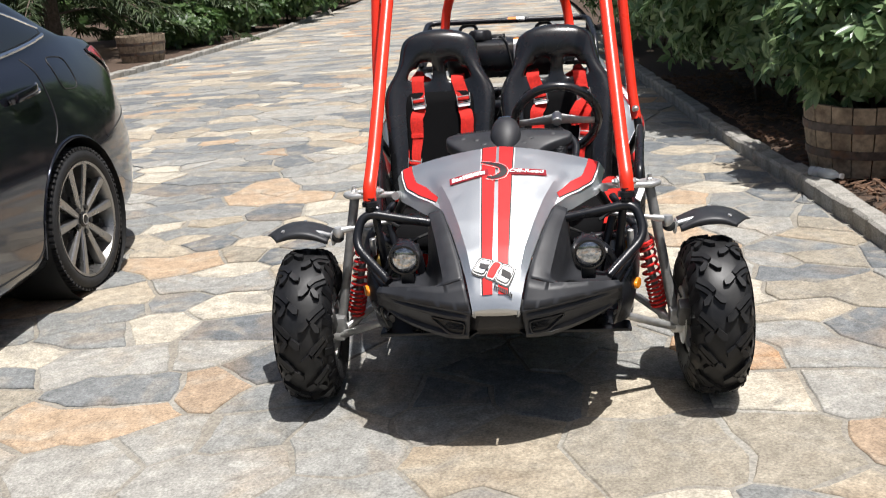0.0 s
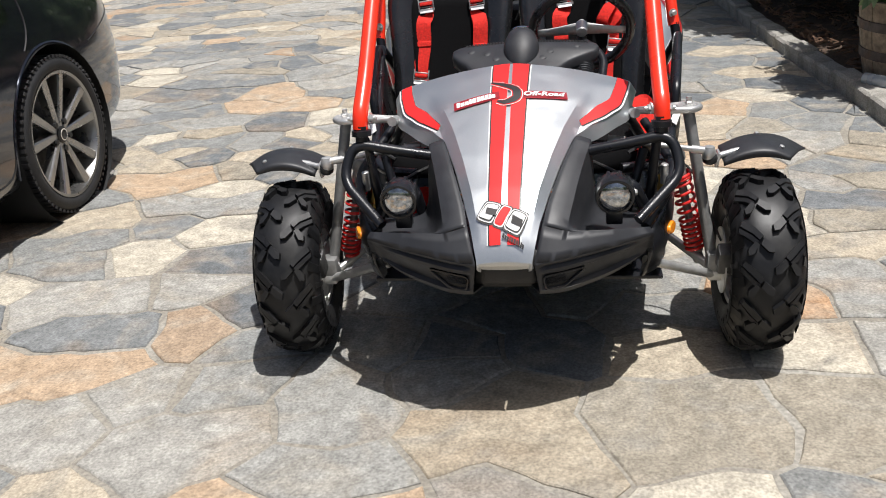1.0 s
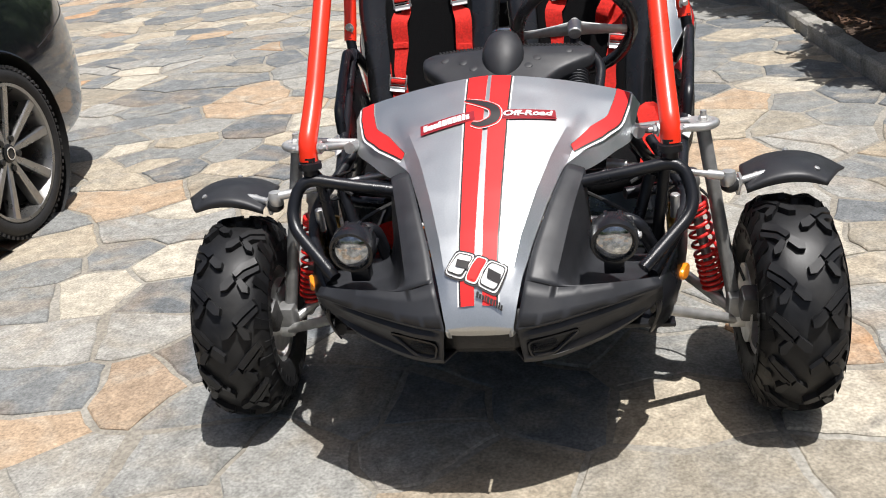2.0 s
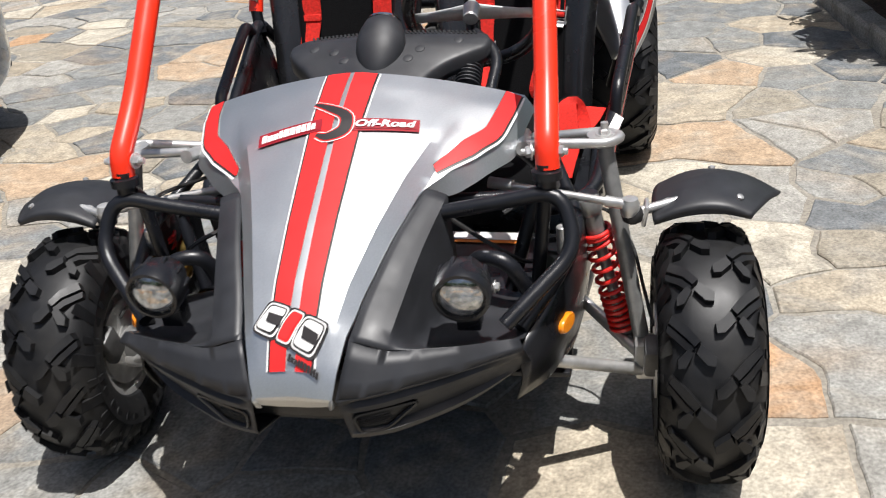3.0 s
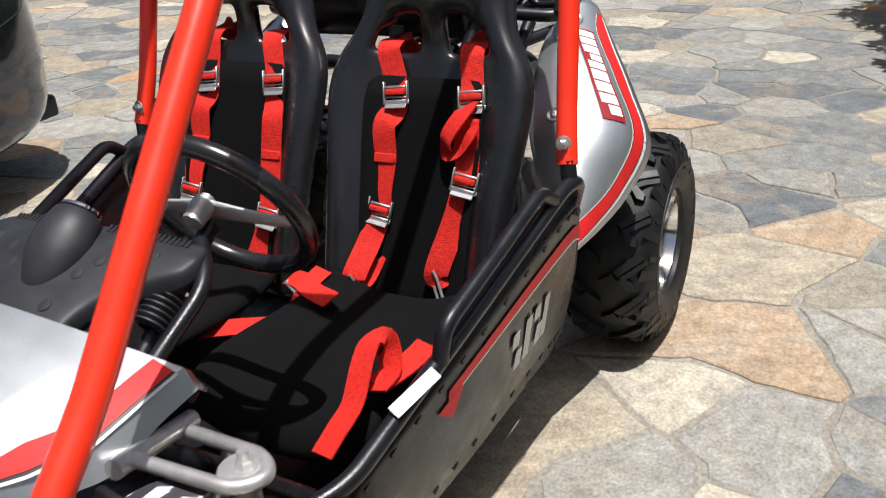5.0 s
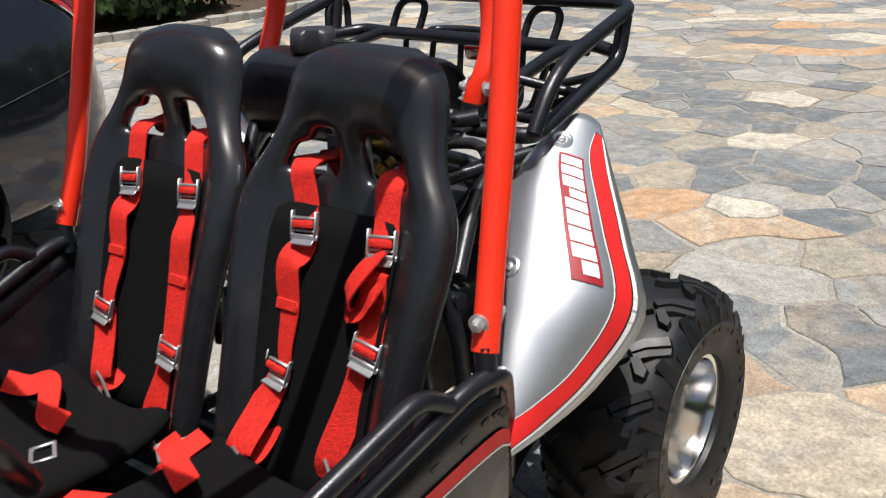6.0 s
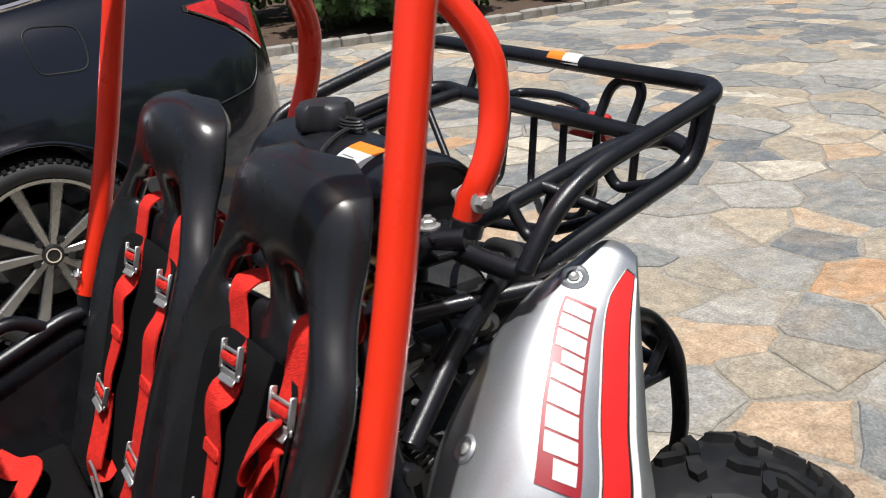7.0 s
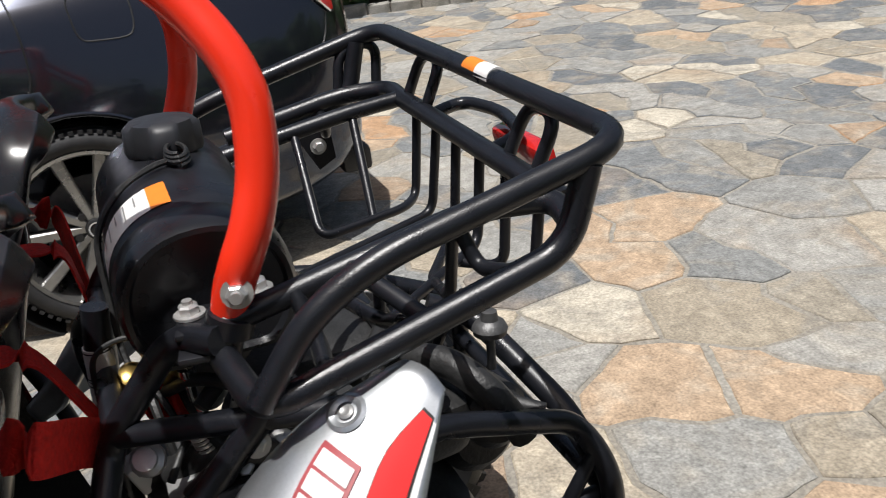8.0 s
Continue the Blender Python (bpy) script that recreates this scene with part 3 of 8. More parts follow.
# ---- the go-kart
class Surface:
    """A smooth sheet through rows of points, u along a row and v from row to row, both 0 to 1."""

    def __init__(self, rows):
        self.rows = [[Vector(p) for p in r] for r in rows]

    @staticmethod
    def _curve(p, f):
        n = len(p) - 1
        x = min(max(f, 0.0), 1.0) * n
        i = min(int(x), n - 1)
        f = x - i
        a, b, c, d = p[i - 1] if i else p[0] * 2 - p[1], p[i], p[i + 1], p[i + 2] if i + 2 <= n else p[n] * 2 - p[n - 1]
        return 0.5 * ((2 * b) + (c - a) * f + (2 * a - 5 * b + 4 * c - d) * f * f + (3 * b - a - 3 * c + d) * f ** 3)

    def at(self, u, v):
        return self._curve([self._curve(r, u) for r in self.rows], v)

    def normal(self, u, v):
        e = 0.01
        n = (self.at(min(1, u + e), v) - self.at(max(0, u - e), v)).cross(self.at(u, min(1, v + e)) - self.at(u, max(0, v - e)))
        return n.normalized()

    def mesh(self, nu, nv):
        bm = bmesh.new()
        sheet(bm, [[self.at(i / nu, j / nv) for i in range(nu + 1)] for j in range(nv + 1)])
        return bm

    def film(self, bm, left, right, v0, v1, lift, n=24, across=4):
        """A strip between two lines u(v), lying on the sheet."""
        rows = []
        for j in range(n + 1):
            v = v0 + (v1 - v0) * j / n
            a, b = left(v), right(v)
            rows.append([self.at(a + (b - a) * k / across, v) + self.normal(a + (b - a) * k / across, v) * lift for k in range(across + 1)])
        sheet(bm, rows)
        return bm

    def patch(self, bm, corner, du, dv, lift, outline):
        """A flat shape laid on the sheet; outline in units of du and dv from the corner."""
        vs = []
        for a, b in outline:
            u, v = corner[0] + du[0] * a + dv[0] * b, corner[1] + du[1] * a + dv[1] * b
            vs.append(bm.verts.new(self.at(u, v) + self.normal(u, v) * lift))
        bm.faces.new(vs)
        return bm


kart = thing("go_kart", "two-seat off-road go-kart, silver hood, black frame, red roll bars", "go-kart")


def both(build):
    """Builds for the right (+1) and the left (-1) side."""
    for s in (1, -1):
        build(s)


def sx(s, pts):
    return [(p[0] * s, p[1], p[2]) for p in pts]


# -- wheels
def tyre_mesh(R, W, rim, pitches, lug):
    bm = bmesh.new()
    w = W / 2

    def carcass(x):
        a = abs(x) / w
        return lerp([(0, R - lug), (0.55, R - lug - 0.004), (0.78, R - lug - 0.016), (0.93, R - lug - 0.042), (1.0, R - lug - 0.075)], a)

    prof = [(rim, -w * 0.72), (rim + 0.006, -w * 0.86), (rim + 0.02, -w * 0.93), ((rim + R) / 2, -w), (R - lug - 0.06, -w * 0.985), (R - lug - 0.03, -w * 0.88), (R - lug - 0.012, -w * 0.7),
            (R - lug - 0.003, -w * 0.4), (R - lug, 0)]
    prof = prof + [(r, -h) for r, h in prof[-2::-1]]
    m = Matrix.Rotation(radians(90), 4, "Y")
    lathe(bm, prof, m, 56)
    tyre, bm = bm, bmesh.new()

    def lump(corners, hgt):
        lo, hi = [], []
        cx = sum(c[0] for c in corners) / len(corners)
        ct = sum(c[1] for c in corners) / len(corners)
        for x, th in corners:
            r = carcass(x)
            lo.append(bm.verts.new((x, -math.sin(th) * (r - 0.006), math.cos(th) * (r - 0.006))))
            x2, t2 = x + (cx - x) * 0.1, th + (ct - th) * 0.1
            r2 = carcass(x2) + hgt
            hi.append(bm.verts.new((x2, -math.sin(t2) * r2, math.cos(t2) * r2)))
        n = len(lo)
        for k in range(n):
            bm.faces.new((lo[k], lo[(k + 1) % n], hi[(k + 1) % n], hi[k]))
        bm.faces.new(hi)

    step = 2 * math.pi / pitches
    a = 1 / R
    for k in range(pitches):
        for s in (1, -1):
            t0 = k * step + (step * 0.5 if s > 0 else 0)
            # a hooked bar from the shoulder, split down its length, that ends in a fork, and a block on the shoulder
            for f, shape in ((1.0, [(0.78, -0.050), (0.85, -0.036), (0.54, -0.004), (0.36, 0.014), (0.25, 0.003), (0.46, -0.022)]),
                             (0.85, [(0.86, -0.034), (0.88, -0.020), (0.62, 0.010), (0.45, 0.026), (0.37, 0.016), (0.56, -0.002)]),
                             (1.0, [(0.28, 0.004), (0.37, 0.022), (0.16, 0.044), (0.0, 0.046), (-0.02, 0.028)]),
                             (1.0, [(0.38, 0.022), (0.48, 0.012), (0.68, 0.034), (0.68, 0.052), (0.54, 0.050)]),
                             (0.95, [(0.74, 0.024), (0.985, 0.042), (0.995, 0.012), (0.79, -0.004)]),
                             (0.75, [(0.90, -0.024), (1.0, -0.016), (1.0, -0.034), (0.90, -0.044)])):
                lump([(s * w * x, t0 + y * a) for x, y in shape], lug * f)
    return tyre, bm


def kart_wheel(name, at, R, W, rim, out, turn, pitches, polished):
    hub = bmesh.new()
    cyl(hub, (-out * W * 0.40, 0, 0), (out * W * 0.12, 0, 0), 0.045, 20, 0.006)
    for k in range(4):
        a = k * math.pi / 2 + 0.4
        cyl(hub, (0, math.cos(a) * 0.04, math.sin(a) * 0.04), (out * W * 0.13, math.cos(a) * 0.04, math.sin(a) * 0.04), 0.008, 6)
    hub_ob = part(name, hub, ZINC, kart)
    hub_ob.matrix_basis = pose(*at, 0, 0, turn)
    carcass, tread = tyre_mesh(R, W, rim, pitches, 0.0135)
    part("tyre", carcass, RUBBER, hub_ob, "black knobbly off-road tyre", angle=30)
    tagged(part("tread", tread, RUBBER, hub_ob, "forked rubber tread blocks", angle=30), kind="stuff")
    bm = bmesh.new()
    w = W / 2
    prof = [(rim + 0.012, w * 0.86), (rim + 0.014, w * 0.80), (rim - 0.006, w * 0.76), (rim - 0.014, w * 0.5), (rim - 0.022, w * 0.05), (rim * 0.6, -w * 0.02), (rim * 0.5, w * 0.05), (0.04, w * 0.06), (0.04, -w * 0.12),
            (rim - 0.02, -w * 0.15), (rim - 0.01, -w * 0.76), (rim + 0.014, -w * 0.80), (rim + 0.012, -w * 0.86)]
    lathe(bm, [(r, h * out) for r, h in prof], Matrix.Rotation(radians(90), 4, "Y"), 40)
    part("rim", bm, ALLOY if polished else ZINC, hub_ob, "polished aluminium rim" if polished else "silver steel rim")


def front_wheel(s):
    kart_wheel("front_wheel", (0.650 if s > 0 else -0.632, 0.125, 0.25), 0.25, 0.186, 0.118, s, 1 if s > 0 else 4, 14, False)


def rear_wheel(s):
    kart_wheel("rear_wheel", (s * 0.478, 1.758, 0.28), 0.28, 0.25, 0.132, s, 0, 15, True)


both(front_wheel)
both(rear_wheel)


# -- hood
CREASE = [(-0.325, 0.050), (-0.2, 0.080), (-0.1, 0.108), (0.0, 0.139), (0.06, 0.163), (0.12, 0.188), (0.19, 0.214), (0.25, 0.225)]


def hood_z(x, y):
    c = lerp([(-0.325, 0.43), (-0.315, 0.465), (-0.30, 0.492), (-0.26, 0.545), (-0.2, 0.592), (-0.1, 0.648), (0.0, 0.697), (0.1, 0.745), (0.2, 0.778), (0.26, 0.793), (0.3, 0.796)], y)
    z = c - 0.048 * (x / 0.32) ** 2 - 0.075 * (math.hypot(x, 0.014) - 0.014)
    f = min(1.0, max(0.0, (abs(x) - lerp(CREASE, y)) / 0.026))
    fade = (1 - min(1.0, max(0.0, (y - 0.01) / 0.18))) * min(1.0, max(0.0, (y + 0.315) / 0.09))
    return z - 0.025 * fade * f


HOOD_W = [(-0.325, 0.060), (-0.31, 0.068), (-0.2, 0.100), (-0.1, 0.130), (0.0, 0.163), (0.012, 0.171), (0.125, 0.284), (0.138, 0.293), (0.25, 0.319)]


def hood_point(u, v):
    y = -0.318 + 0.563 * v
    x = lerp(HOOD_W, y) * u
    yy = y + 0.04 * (x / 0.32) ** 2 * max(0.0, v - 0.55) * 2.2
    return Vector((x, yy, hood_z(x, y)))


class Hood(Surface):
    def __init__(self):
        pass

    def at(self, u, v):
        return hood_point(u * 2 - 1, v)

    def normal(self, u, v):
        return -Surface.normal(self, u, v) if Surface.normal(self, u, v).z < 0 else Surface.normal(self, u, v)


hood_sheet = Hood()
bm = bmesh.new()
NV = 56
rows = []
for j in range(NV + 1):
    v = j / NV
    y = -0.318 + 0.563 * v
    w, c = lerp(HOOD_W, y), lerp(CREASE, y)
    c = min(c, w - 0.006)
    e = min(c + 0.026, w - 0.003)
    half = [c * k / 9 for k in range(10)] + [(c + e) / 2, e] + [e + (w - e) * k / 6 for k in range(1, 7)]
    row = [hood_sheet.at(0.5 + 0.5 * x / w, v) for x in [-q for q in half[:0:-1]] + half]
    drop = lerp([(0, 0.004), (0.5, 0.006), (0.585, 0.022), (0.65, 0.040), (0.82, 0.040), (1, 0.028)], v)
    flare, ahead = lerp([(0, 0.0), (0.57, 0.0), (0.66, 0.010), (0.82, 0.018), (1, 0.018)], v), lerp([(0, 0.0), (0.57, 0.002), (0.70, -0.014), (0.80, -0.006), (0.9, 0.0)], v)
    a, b = row[0], row[-1]
    row = [a + Vector((0.006 - flare, 0.006 + ahead, -drop - 0.004)), a + Vector((-flare, ahead, -drop))] + row + [b + Vector((flare, ahead, -drop)), b + Vector((flare - 0.006, 0.006 + ahead, -drop - 0.004))]
    rows.append(row)
front = [p + Vector((0, 0.003, -0.014 - 0.008 * max(0.0, 1 - (p.x / 0.06) ** 2))) for p in rows[0]]
back = [p + Vector((0, 0.012, -0.012)) for p in rows[-1]]
sheet(bm, [front] + rows + [back])
hood = part("hood", bm, SILVER, kart, "silver metallic plastic hood with twin red stripes", angle=24)
shell(hood, 0.004, 0, -1)


def hood_u(x, v):
    return 0.5 + 0.5 * x / lerp(HOOD_W, -0.318 + 0.563 * v)


def hood_v(y):
    return (y + 0.318) / 0.563


for s in (1, -1):
    inner = [(0, 0.008), (1, 0.004)]
    outer = [(0, 0.033), (1, 0.048)]
    for name, mat, grow, lift in (("stripe_edge", WHITE_FILM, 0.0065, 0.0012), ("stripe_edge", DARK_FILM, 0.0035, 0.0020), ("red_stripe", RED_FILM, 0.0, 0.0030)):
        bm = bmesh.new()
        hood_sheet.film(bm, lambda v: hood_u(s * (lerp(inner, v)), v), lambda v: hood_u(s * (lerp(outer, v) + grow), v), 0.03, 0.992, lift, 44, 3)
        part(name, bm, mat, hood)

# stripes along the edges of the hood's wings
def hood_on(x, y, lift):
    v = hood_v(y)
    u = hood_u(x, v)
    return hood_sheet.at(u, v) + hood_sheet.normal(u, v) * lift


for s in (1, -1):
    for name, mat, g0, g1, lift in (("wing_edge", WHITE_FILM, 0.001, 0.0075, 0.0016), ("wing_edge", DARK_FILM, 0.001, 0.0035, 0.0024), ("wing_stripe", RED_FILM, 0.0, 0.0, 0.0034)):
        bm = bmesh.new()
        line = [Vector(q) for q in ((0.181, 0.044, 0), (0.206, 0.069, 0), (0.232, 0.094, 0))] + rounded([(0.250, 0.112, 0), (0.271, 0.133, 0), (0.289, 0.190, 0)], 0.02, 5) + [Vector((0.298, 0.238, 0))]
        rows = []
        n = len(line)
        for i, q in enumerate(line):
            t = (line[min(i + 1, n - 1)] - line[max(i - 1, 0)]).normalized()
            o = Vector((t.y, -t.x, 0))
            w = 0.0145 * min(1.0, 0.35 + i / n * 4)
            a, b = q - o * (w + g0), q + o * (w + g1)
            rows.append([hood_on(s * (a.x + (b.x - a.x) * k / 3), min(0.244, a.y + (b.y - a.y) * k / 3), lift) for k in range(4)])
        sheet(bm, rows)
        part(name, bm, mat, hood)


def plate(parent, surf, uv, ang, length, height, mats, lift, bars, name="decal"):
    """A slanted name plate: outline, face, and upright bars of uneven width for its lettering."""
    ca, sa = math.cos(ang), math.sin(ang)

    def to(a, b):
        return uv(a * ca - b * sa, a * sa + b * ca)

    for k, (grow, mat) in enumerate(zip((0.004, 0.0), mats)):
        bm = bmesh.new()
        nseg = 8
        rows = []
        for j in (0, 1):
            row = []
            for i in range(nseg + 1):
                a = -grow + (length + 2 * grow) * i / nseg
                b = -grow + (height + 2 * grow) * j
                u, v = to(a, b)
                row.append(surf.at(u, v) + surf.normal(u, v) * (lift + 0.0007 * k))
            rows.append(row)
        sheet(bm, rows)
        part(name, bm, mat, parent)
    if bars:
        bm = bmesh.new()
        rng = random.Random(5)
        a = length * 0.03
        while a < length * 0.94:
            w = length * rng.uniform(0.06, 0.095)
            lo, hi = (0.08, 0.92) if rng.random() < 0.75 else (0.08, 0.74)
            vs = []
            for p, q in ((a, lo), (a + w, lo), (a + w, hi), (a, hi)):
                u, v = to(p, q * height)
                vs.append(bm.verts.new(surf.at(u, v) + surf.normal(u, v) * (lift + 0.0016)))
            bm.faces.new(vs)
            a += w + length * 0.013
        part("lettering", bm, bars, parent)


def hood_uv(x0, y0):
    return lambda a, b: (hood_u(x0 + a, hood_v(y0 + b)), hood_v(y0 + b))


plate(hood, hood_sheet, hood_uv(-0.138, 0.068), 0.14, 0.112, 0.020, (MAROON_FILM, MAROON_FILM), 0.0040, WHITE_FILM)
plate(hood, hood_sheet, hood_uv(0.034, 0.083), 0.11, 0.112, 0.020, (MAROON_FILM, MAROON_FILM), 0.0040, None)


def word(text, surf, uv, ang, length, height, lift, mat, parent):
    """A word in the built-in font, laid on a curved sheet."""
    cu = bpy.data.curves.new("word", "FONT")
    cu.body, cu.resolution_u, cu.shear, cu.offset = text, 2, 0.2, 0.035
    tmp = bpy.data.objects.new("word", cu)
    me = bpy.data.meshes.new_from_object(tmp)
    xs, ys = [v.co.x for v in me.vertices], [v.co.y for v in me.vertices]
    x0, x1, y0, y1 = min(xs), max(xs), min(ys), max(ys)
    ca, sa = math.cos(ang), math.sin(ang)
    for v in me.vertices:
        a, b = (v.co.x - x0) / (x1 - x0) * length, (v.co.y - y0) / (y1 - y0) * height
        u, w = uv(a * ca - b * sa, a * sa + b * ca)
        v.co = surf.at(u, w) + surf.normal(u, w) * lift
    bpy.data.objects.remove(tmp)
    me.materials.append(mat)
    ob = new("lettering", me)
    ob.parent = parent
    return ob


word("Off-Road", hood_sheet, hood_uv(0.0375, 0.0855), 0.11, 0.106, 0.0155, 0.0070, WHITE_FILM, hood)


def swirl(parent, mat, grow, lift, seed):
    """A plain curled emblem."""
    bm = bmesh.new()
    pts = smooth_path([(-0.045, 0.05, 0), (-0.01, 0.032, 0), (0.02, 0.012, 0), (0.022, -0.018, 0), (-0.004, -0.034, 0), (-0.026, -0.028, 0)], 5)
    rows = []
    n = len(pts)
    for i, p in enumerate(pts):
        t = (pts[min(i + 1, n - 1)] - pts[max(i - 1, 0)]).normalized()
        w = (0.003 + 0.0075 * math.sin(math.pi * i / (n - 1)) + grow)
        q = Vector((-t.y, t.x, 0)) * w
        row = []
        for e in (p + q, p, p - q):
            uv = hood_uv(-0.004, 0.098)(e.x, e.y)
            row.append(hood_sheet.at(*uv) + hood_sheet.normal(*uv) * lift)
        rows.append(row)
    sheet(bm, rows)
    part("emblem", bm, mat, parent)


swirl(hood, WHITE_FILM, 0.0042, 0.0048, 1)
swirl(hood, RED_FILM, 0.0025, 0.0054, 1)
swirl(hood, DARK_FILM, 0.0, 0.0060, 1)


def badge(parent):
    """The model badge on the nose: three rounded plain blocks, white with dark rims, the middle one red."""
    for k, (x, mat) in enumerate(((-0.033, WHITE_FILM), (0.0, RED_FILM), (0.032, WHITE_FILM))):
        for grow, m, lift in ((0.005, DARK_FILM, 0.0040 + 0.0003 * k), (0.0022, WHITE_FILM, 0.0050 + 0.0003 * k), (0.0, DARK_FILM if mat is WHITE_FILM else mat, 0.0060 + 0.0003 * k), (-0.0022, mat, 0.0068 + 0.0003 * k)):
            bm = bmesh.new()
            vs = []
            for a in range(20):
                th = 2 * math.pi * a / 20
                cx, cy = math.copysign(abs(math.cos(th)) ** 0.38, math.cos(th)), math.copysign(abs(math.sin(th)) ** 0.38, math.sin(th))
                px, py = ((0.017 if mat is WHITE_FILM else 0.010) + grow) * cx + 0.007 * cy, (0.0175 + grow) * cy
                ca, sa = math.cos(-0.28), math.sin(-0.28)
                px += x
                uv = hood_uv(-0.003, -0.258)(px * ca - py * sa, px * sa + py * ca)
                vs.append(bm.verts.new(hood_sheet.at(*uv) + hood_sheet.normal(*uv) * lift))
            bm.faces.new(vs)
            part("badge", bm, m, parent)
    for x in (-0.028, 0.034):
        bm = bmesh.new()
        ca, sa = math.cos(-0.28), math.sin(-0.28)
        vs = []
        for px, py in ((-0.012, -0.006), (0.013, -0.006), (0.013, 0.006), (-0.012, 0.006)):
            px += x
            uv = hood_uv(-0.003, -0.258)(px * ca - py * sa, px * sa + py * ca)
            vs.append(bm.verts.new(hood_sheet.at(*uv) + hood_sheet.normal(*uv) * 0.0082))
        bm.faces.new(vs)
        part("badge_slot", bm, DARK_FILM, parent)
    plate(parent, hood_sheet, hood_uv(-0.006, -0.292), -0.28, 0.056, 0.0085, (), 0.0042, DARK_FILM)


badge(hood)

# -- nose
EDGE = [(0.166, 0.015, 0.650), (0.134, -0.10, 0.612), (0.103, -0.20, 0.560), (0.088, -0.264, 0.522)]
BAND = [(0.206, 0.010, 0.640), (0.179, -0.10, 0.596), (0.156, -0.20, 0.542), (0.142, -0.264, 0.506)]
BOWL = [[BAND[0], (0.212, 0.0, 0.56), (0.225, 0.005, 0.47), (0.29, 0.0, 0.445), (0.345, 0.0, 0.44)],
        [BAND[1], (0.188, -0.10, 0.53), (0.205, -0.10, 0.462), (0.27, -0.08, 0.445), (0.347, -0.07, 0.445)],
        [BAND[2], (0.165, -0.196, 0.50), (0.186, -0.19, 0.465), (0.262, -0.165, 0.452), (0.345, -0.14, 0.454)],
        [BAND[3], (0.160, -0.258, 0.503), (0.190, -0.252, 0.500), (0.255, -0.230, 0.493), (0.340, -0.185, 0.479)]]
LEDGE = [(0.069, -0.314, 0.447), (0.110, -0.309, 0.451), (0.160, -0.293, 0.456), (0.255, -0.248, 0.461), (0.348, -0.196, 0.468)]
CHIN = [(0.080, -0.300, 0.362), (0.115, -0.288, 0.358), (0.165, -0.268, 0.360), (0.262, -0.215, 0.378), (0.352, -0.140, 0.405)]


def nose_side(s):
    def m(p):
        return Vector((p[0] * s, p[1], p[2]))

    bm = bmesh.new()
    band = Surface([[a, tuple((Vector(a) + Vector(b)) / 2 + Vector((0, -0.002, 0.003))), b] for a, b in zip(EDGE, BAND)])
    sheet(bm, [[m(band.at(i / 4, j / 18)) for i in range(5)] for j in range(19)])
    bowl = Surface(BOWL)
    sheet(bm, [[m(bowl.at(i / 20, j / 18)) for i in range(21)] for j in range(19)])
    rear = [EDGE[3], BAND[3]] + BOWL[3][2:]
    ledge = Surface([rear, LEDGE])
    sheet(bm, [[m(ledge.at(i / 20, j / 3)) for i in range(21)] for j in range(4)])
    lip = Surface([LEDGE, LEDGE])
    chin = Surface([CHIN, CHIN])
    rows = []
    for f, inward in ((0, 0), (0.10, 0.006), (0.17, 0.012), (0.26, 0.003), (0.34, 0.002), (0.40, 0.010), (0.80, 0.012), (0.88, 0.0), (1.0, 0.004), (1.0, 0.03), (1.0, 0.09)):
        row = []
        for i in range(25):
            u = i / 24
            a, b = lip.at(u, 0), chin.at(u, 0)
            fade = min(1.0, u * 5, (1 - u) * 4)
            q = a.lerp(b, f) + Vector((-0.4, 0.9, 0)).normalized() * inward * (fade if f < 0.9 else 1.0)
            row.append(m(q))
        rows.append(row)
    sheet(bm, rows)
    bmesh.ops.remove_doubles(bm, verts=bm.verts[:], dist=0.0006)
    ob = part("nose_panel", bm, PLASTIC_DULL, kart, "black moulded plastic nose", angle=32)
    shell(ob, 0.0035, 0, 0)

    def face(u, f, lift):
        a, b = lip.at(u, 0), chin.at(u, 0)
        return m(a.lerp(b, f) + Vector((0.4, -0.9, 0)).normalized() * lift)

    corners = [(0.10, 0.46), (0.58, 0.44), (0.38, 0.86), (0.12, 0.88)]
    bm = bmesh.new()
    inn = [bm.verts.new(face(u, f, -0.006)) for u, f in corners]
    bm.faces.new(inn)
    part("grille_opening", bm, ENGINE_BLACK, ob)
    bm = bmesh.new()
    ring = [face(u, f, -0.002) for u, f in corners]
    tube(bm, ring, 0.0035, 0.012, 6, closed=True, steps=3)
    part("grille_frame", bm, PLASTIC, ob)
    bm = bmesh.new()
    for i in range(13):
        for j in range(3):
            u = 0.15 + 0.022 * i + 0.011 * (j % 2)
            f = 0.56 + 0.07 * j - 0.06 * (u - 0.2)
            lathe(bm, [(0.0024, 0), (0.0034, 0.0010), (0.0024, 0.002)], turn_to(face(u, f, -0.005), (0.4 * s, -0.9, 0)), 6)
    tagged(part("grille_mesh", bm, PLASTIC, ob), kind="stuff")


both(nose_side)
bm = bmesh.new()
sheet(bm, [[(-0.085, -0.250, 0.462), (0, -0.250, 0.462), (0.085, -0.250, 0.462)], [(-0.092, -0.262, 0.415), (0, -0.262, 0.412), (0.092, -0.262, 0.415)],
           [(-0.10, -0.262, 0.372), (0, -0.262, 0.366), (0.10, -0.262, 0.372)], [(-0.14, -0.23, 0.345), (0, -0.23, 0.34), (0.14, -0.23, 0.345)],
           [(-0.3, -0.1, 0.335), (0, -0.1, 0.33), (0.3, -0.1, 0.335)]])
shell(part("nose_chin", bm, ENGINE_BLACK, kart), 0.004, 1, 0)


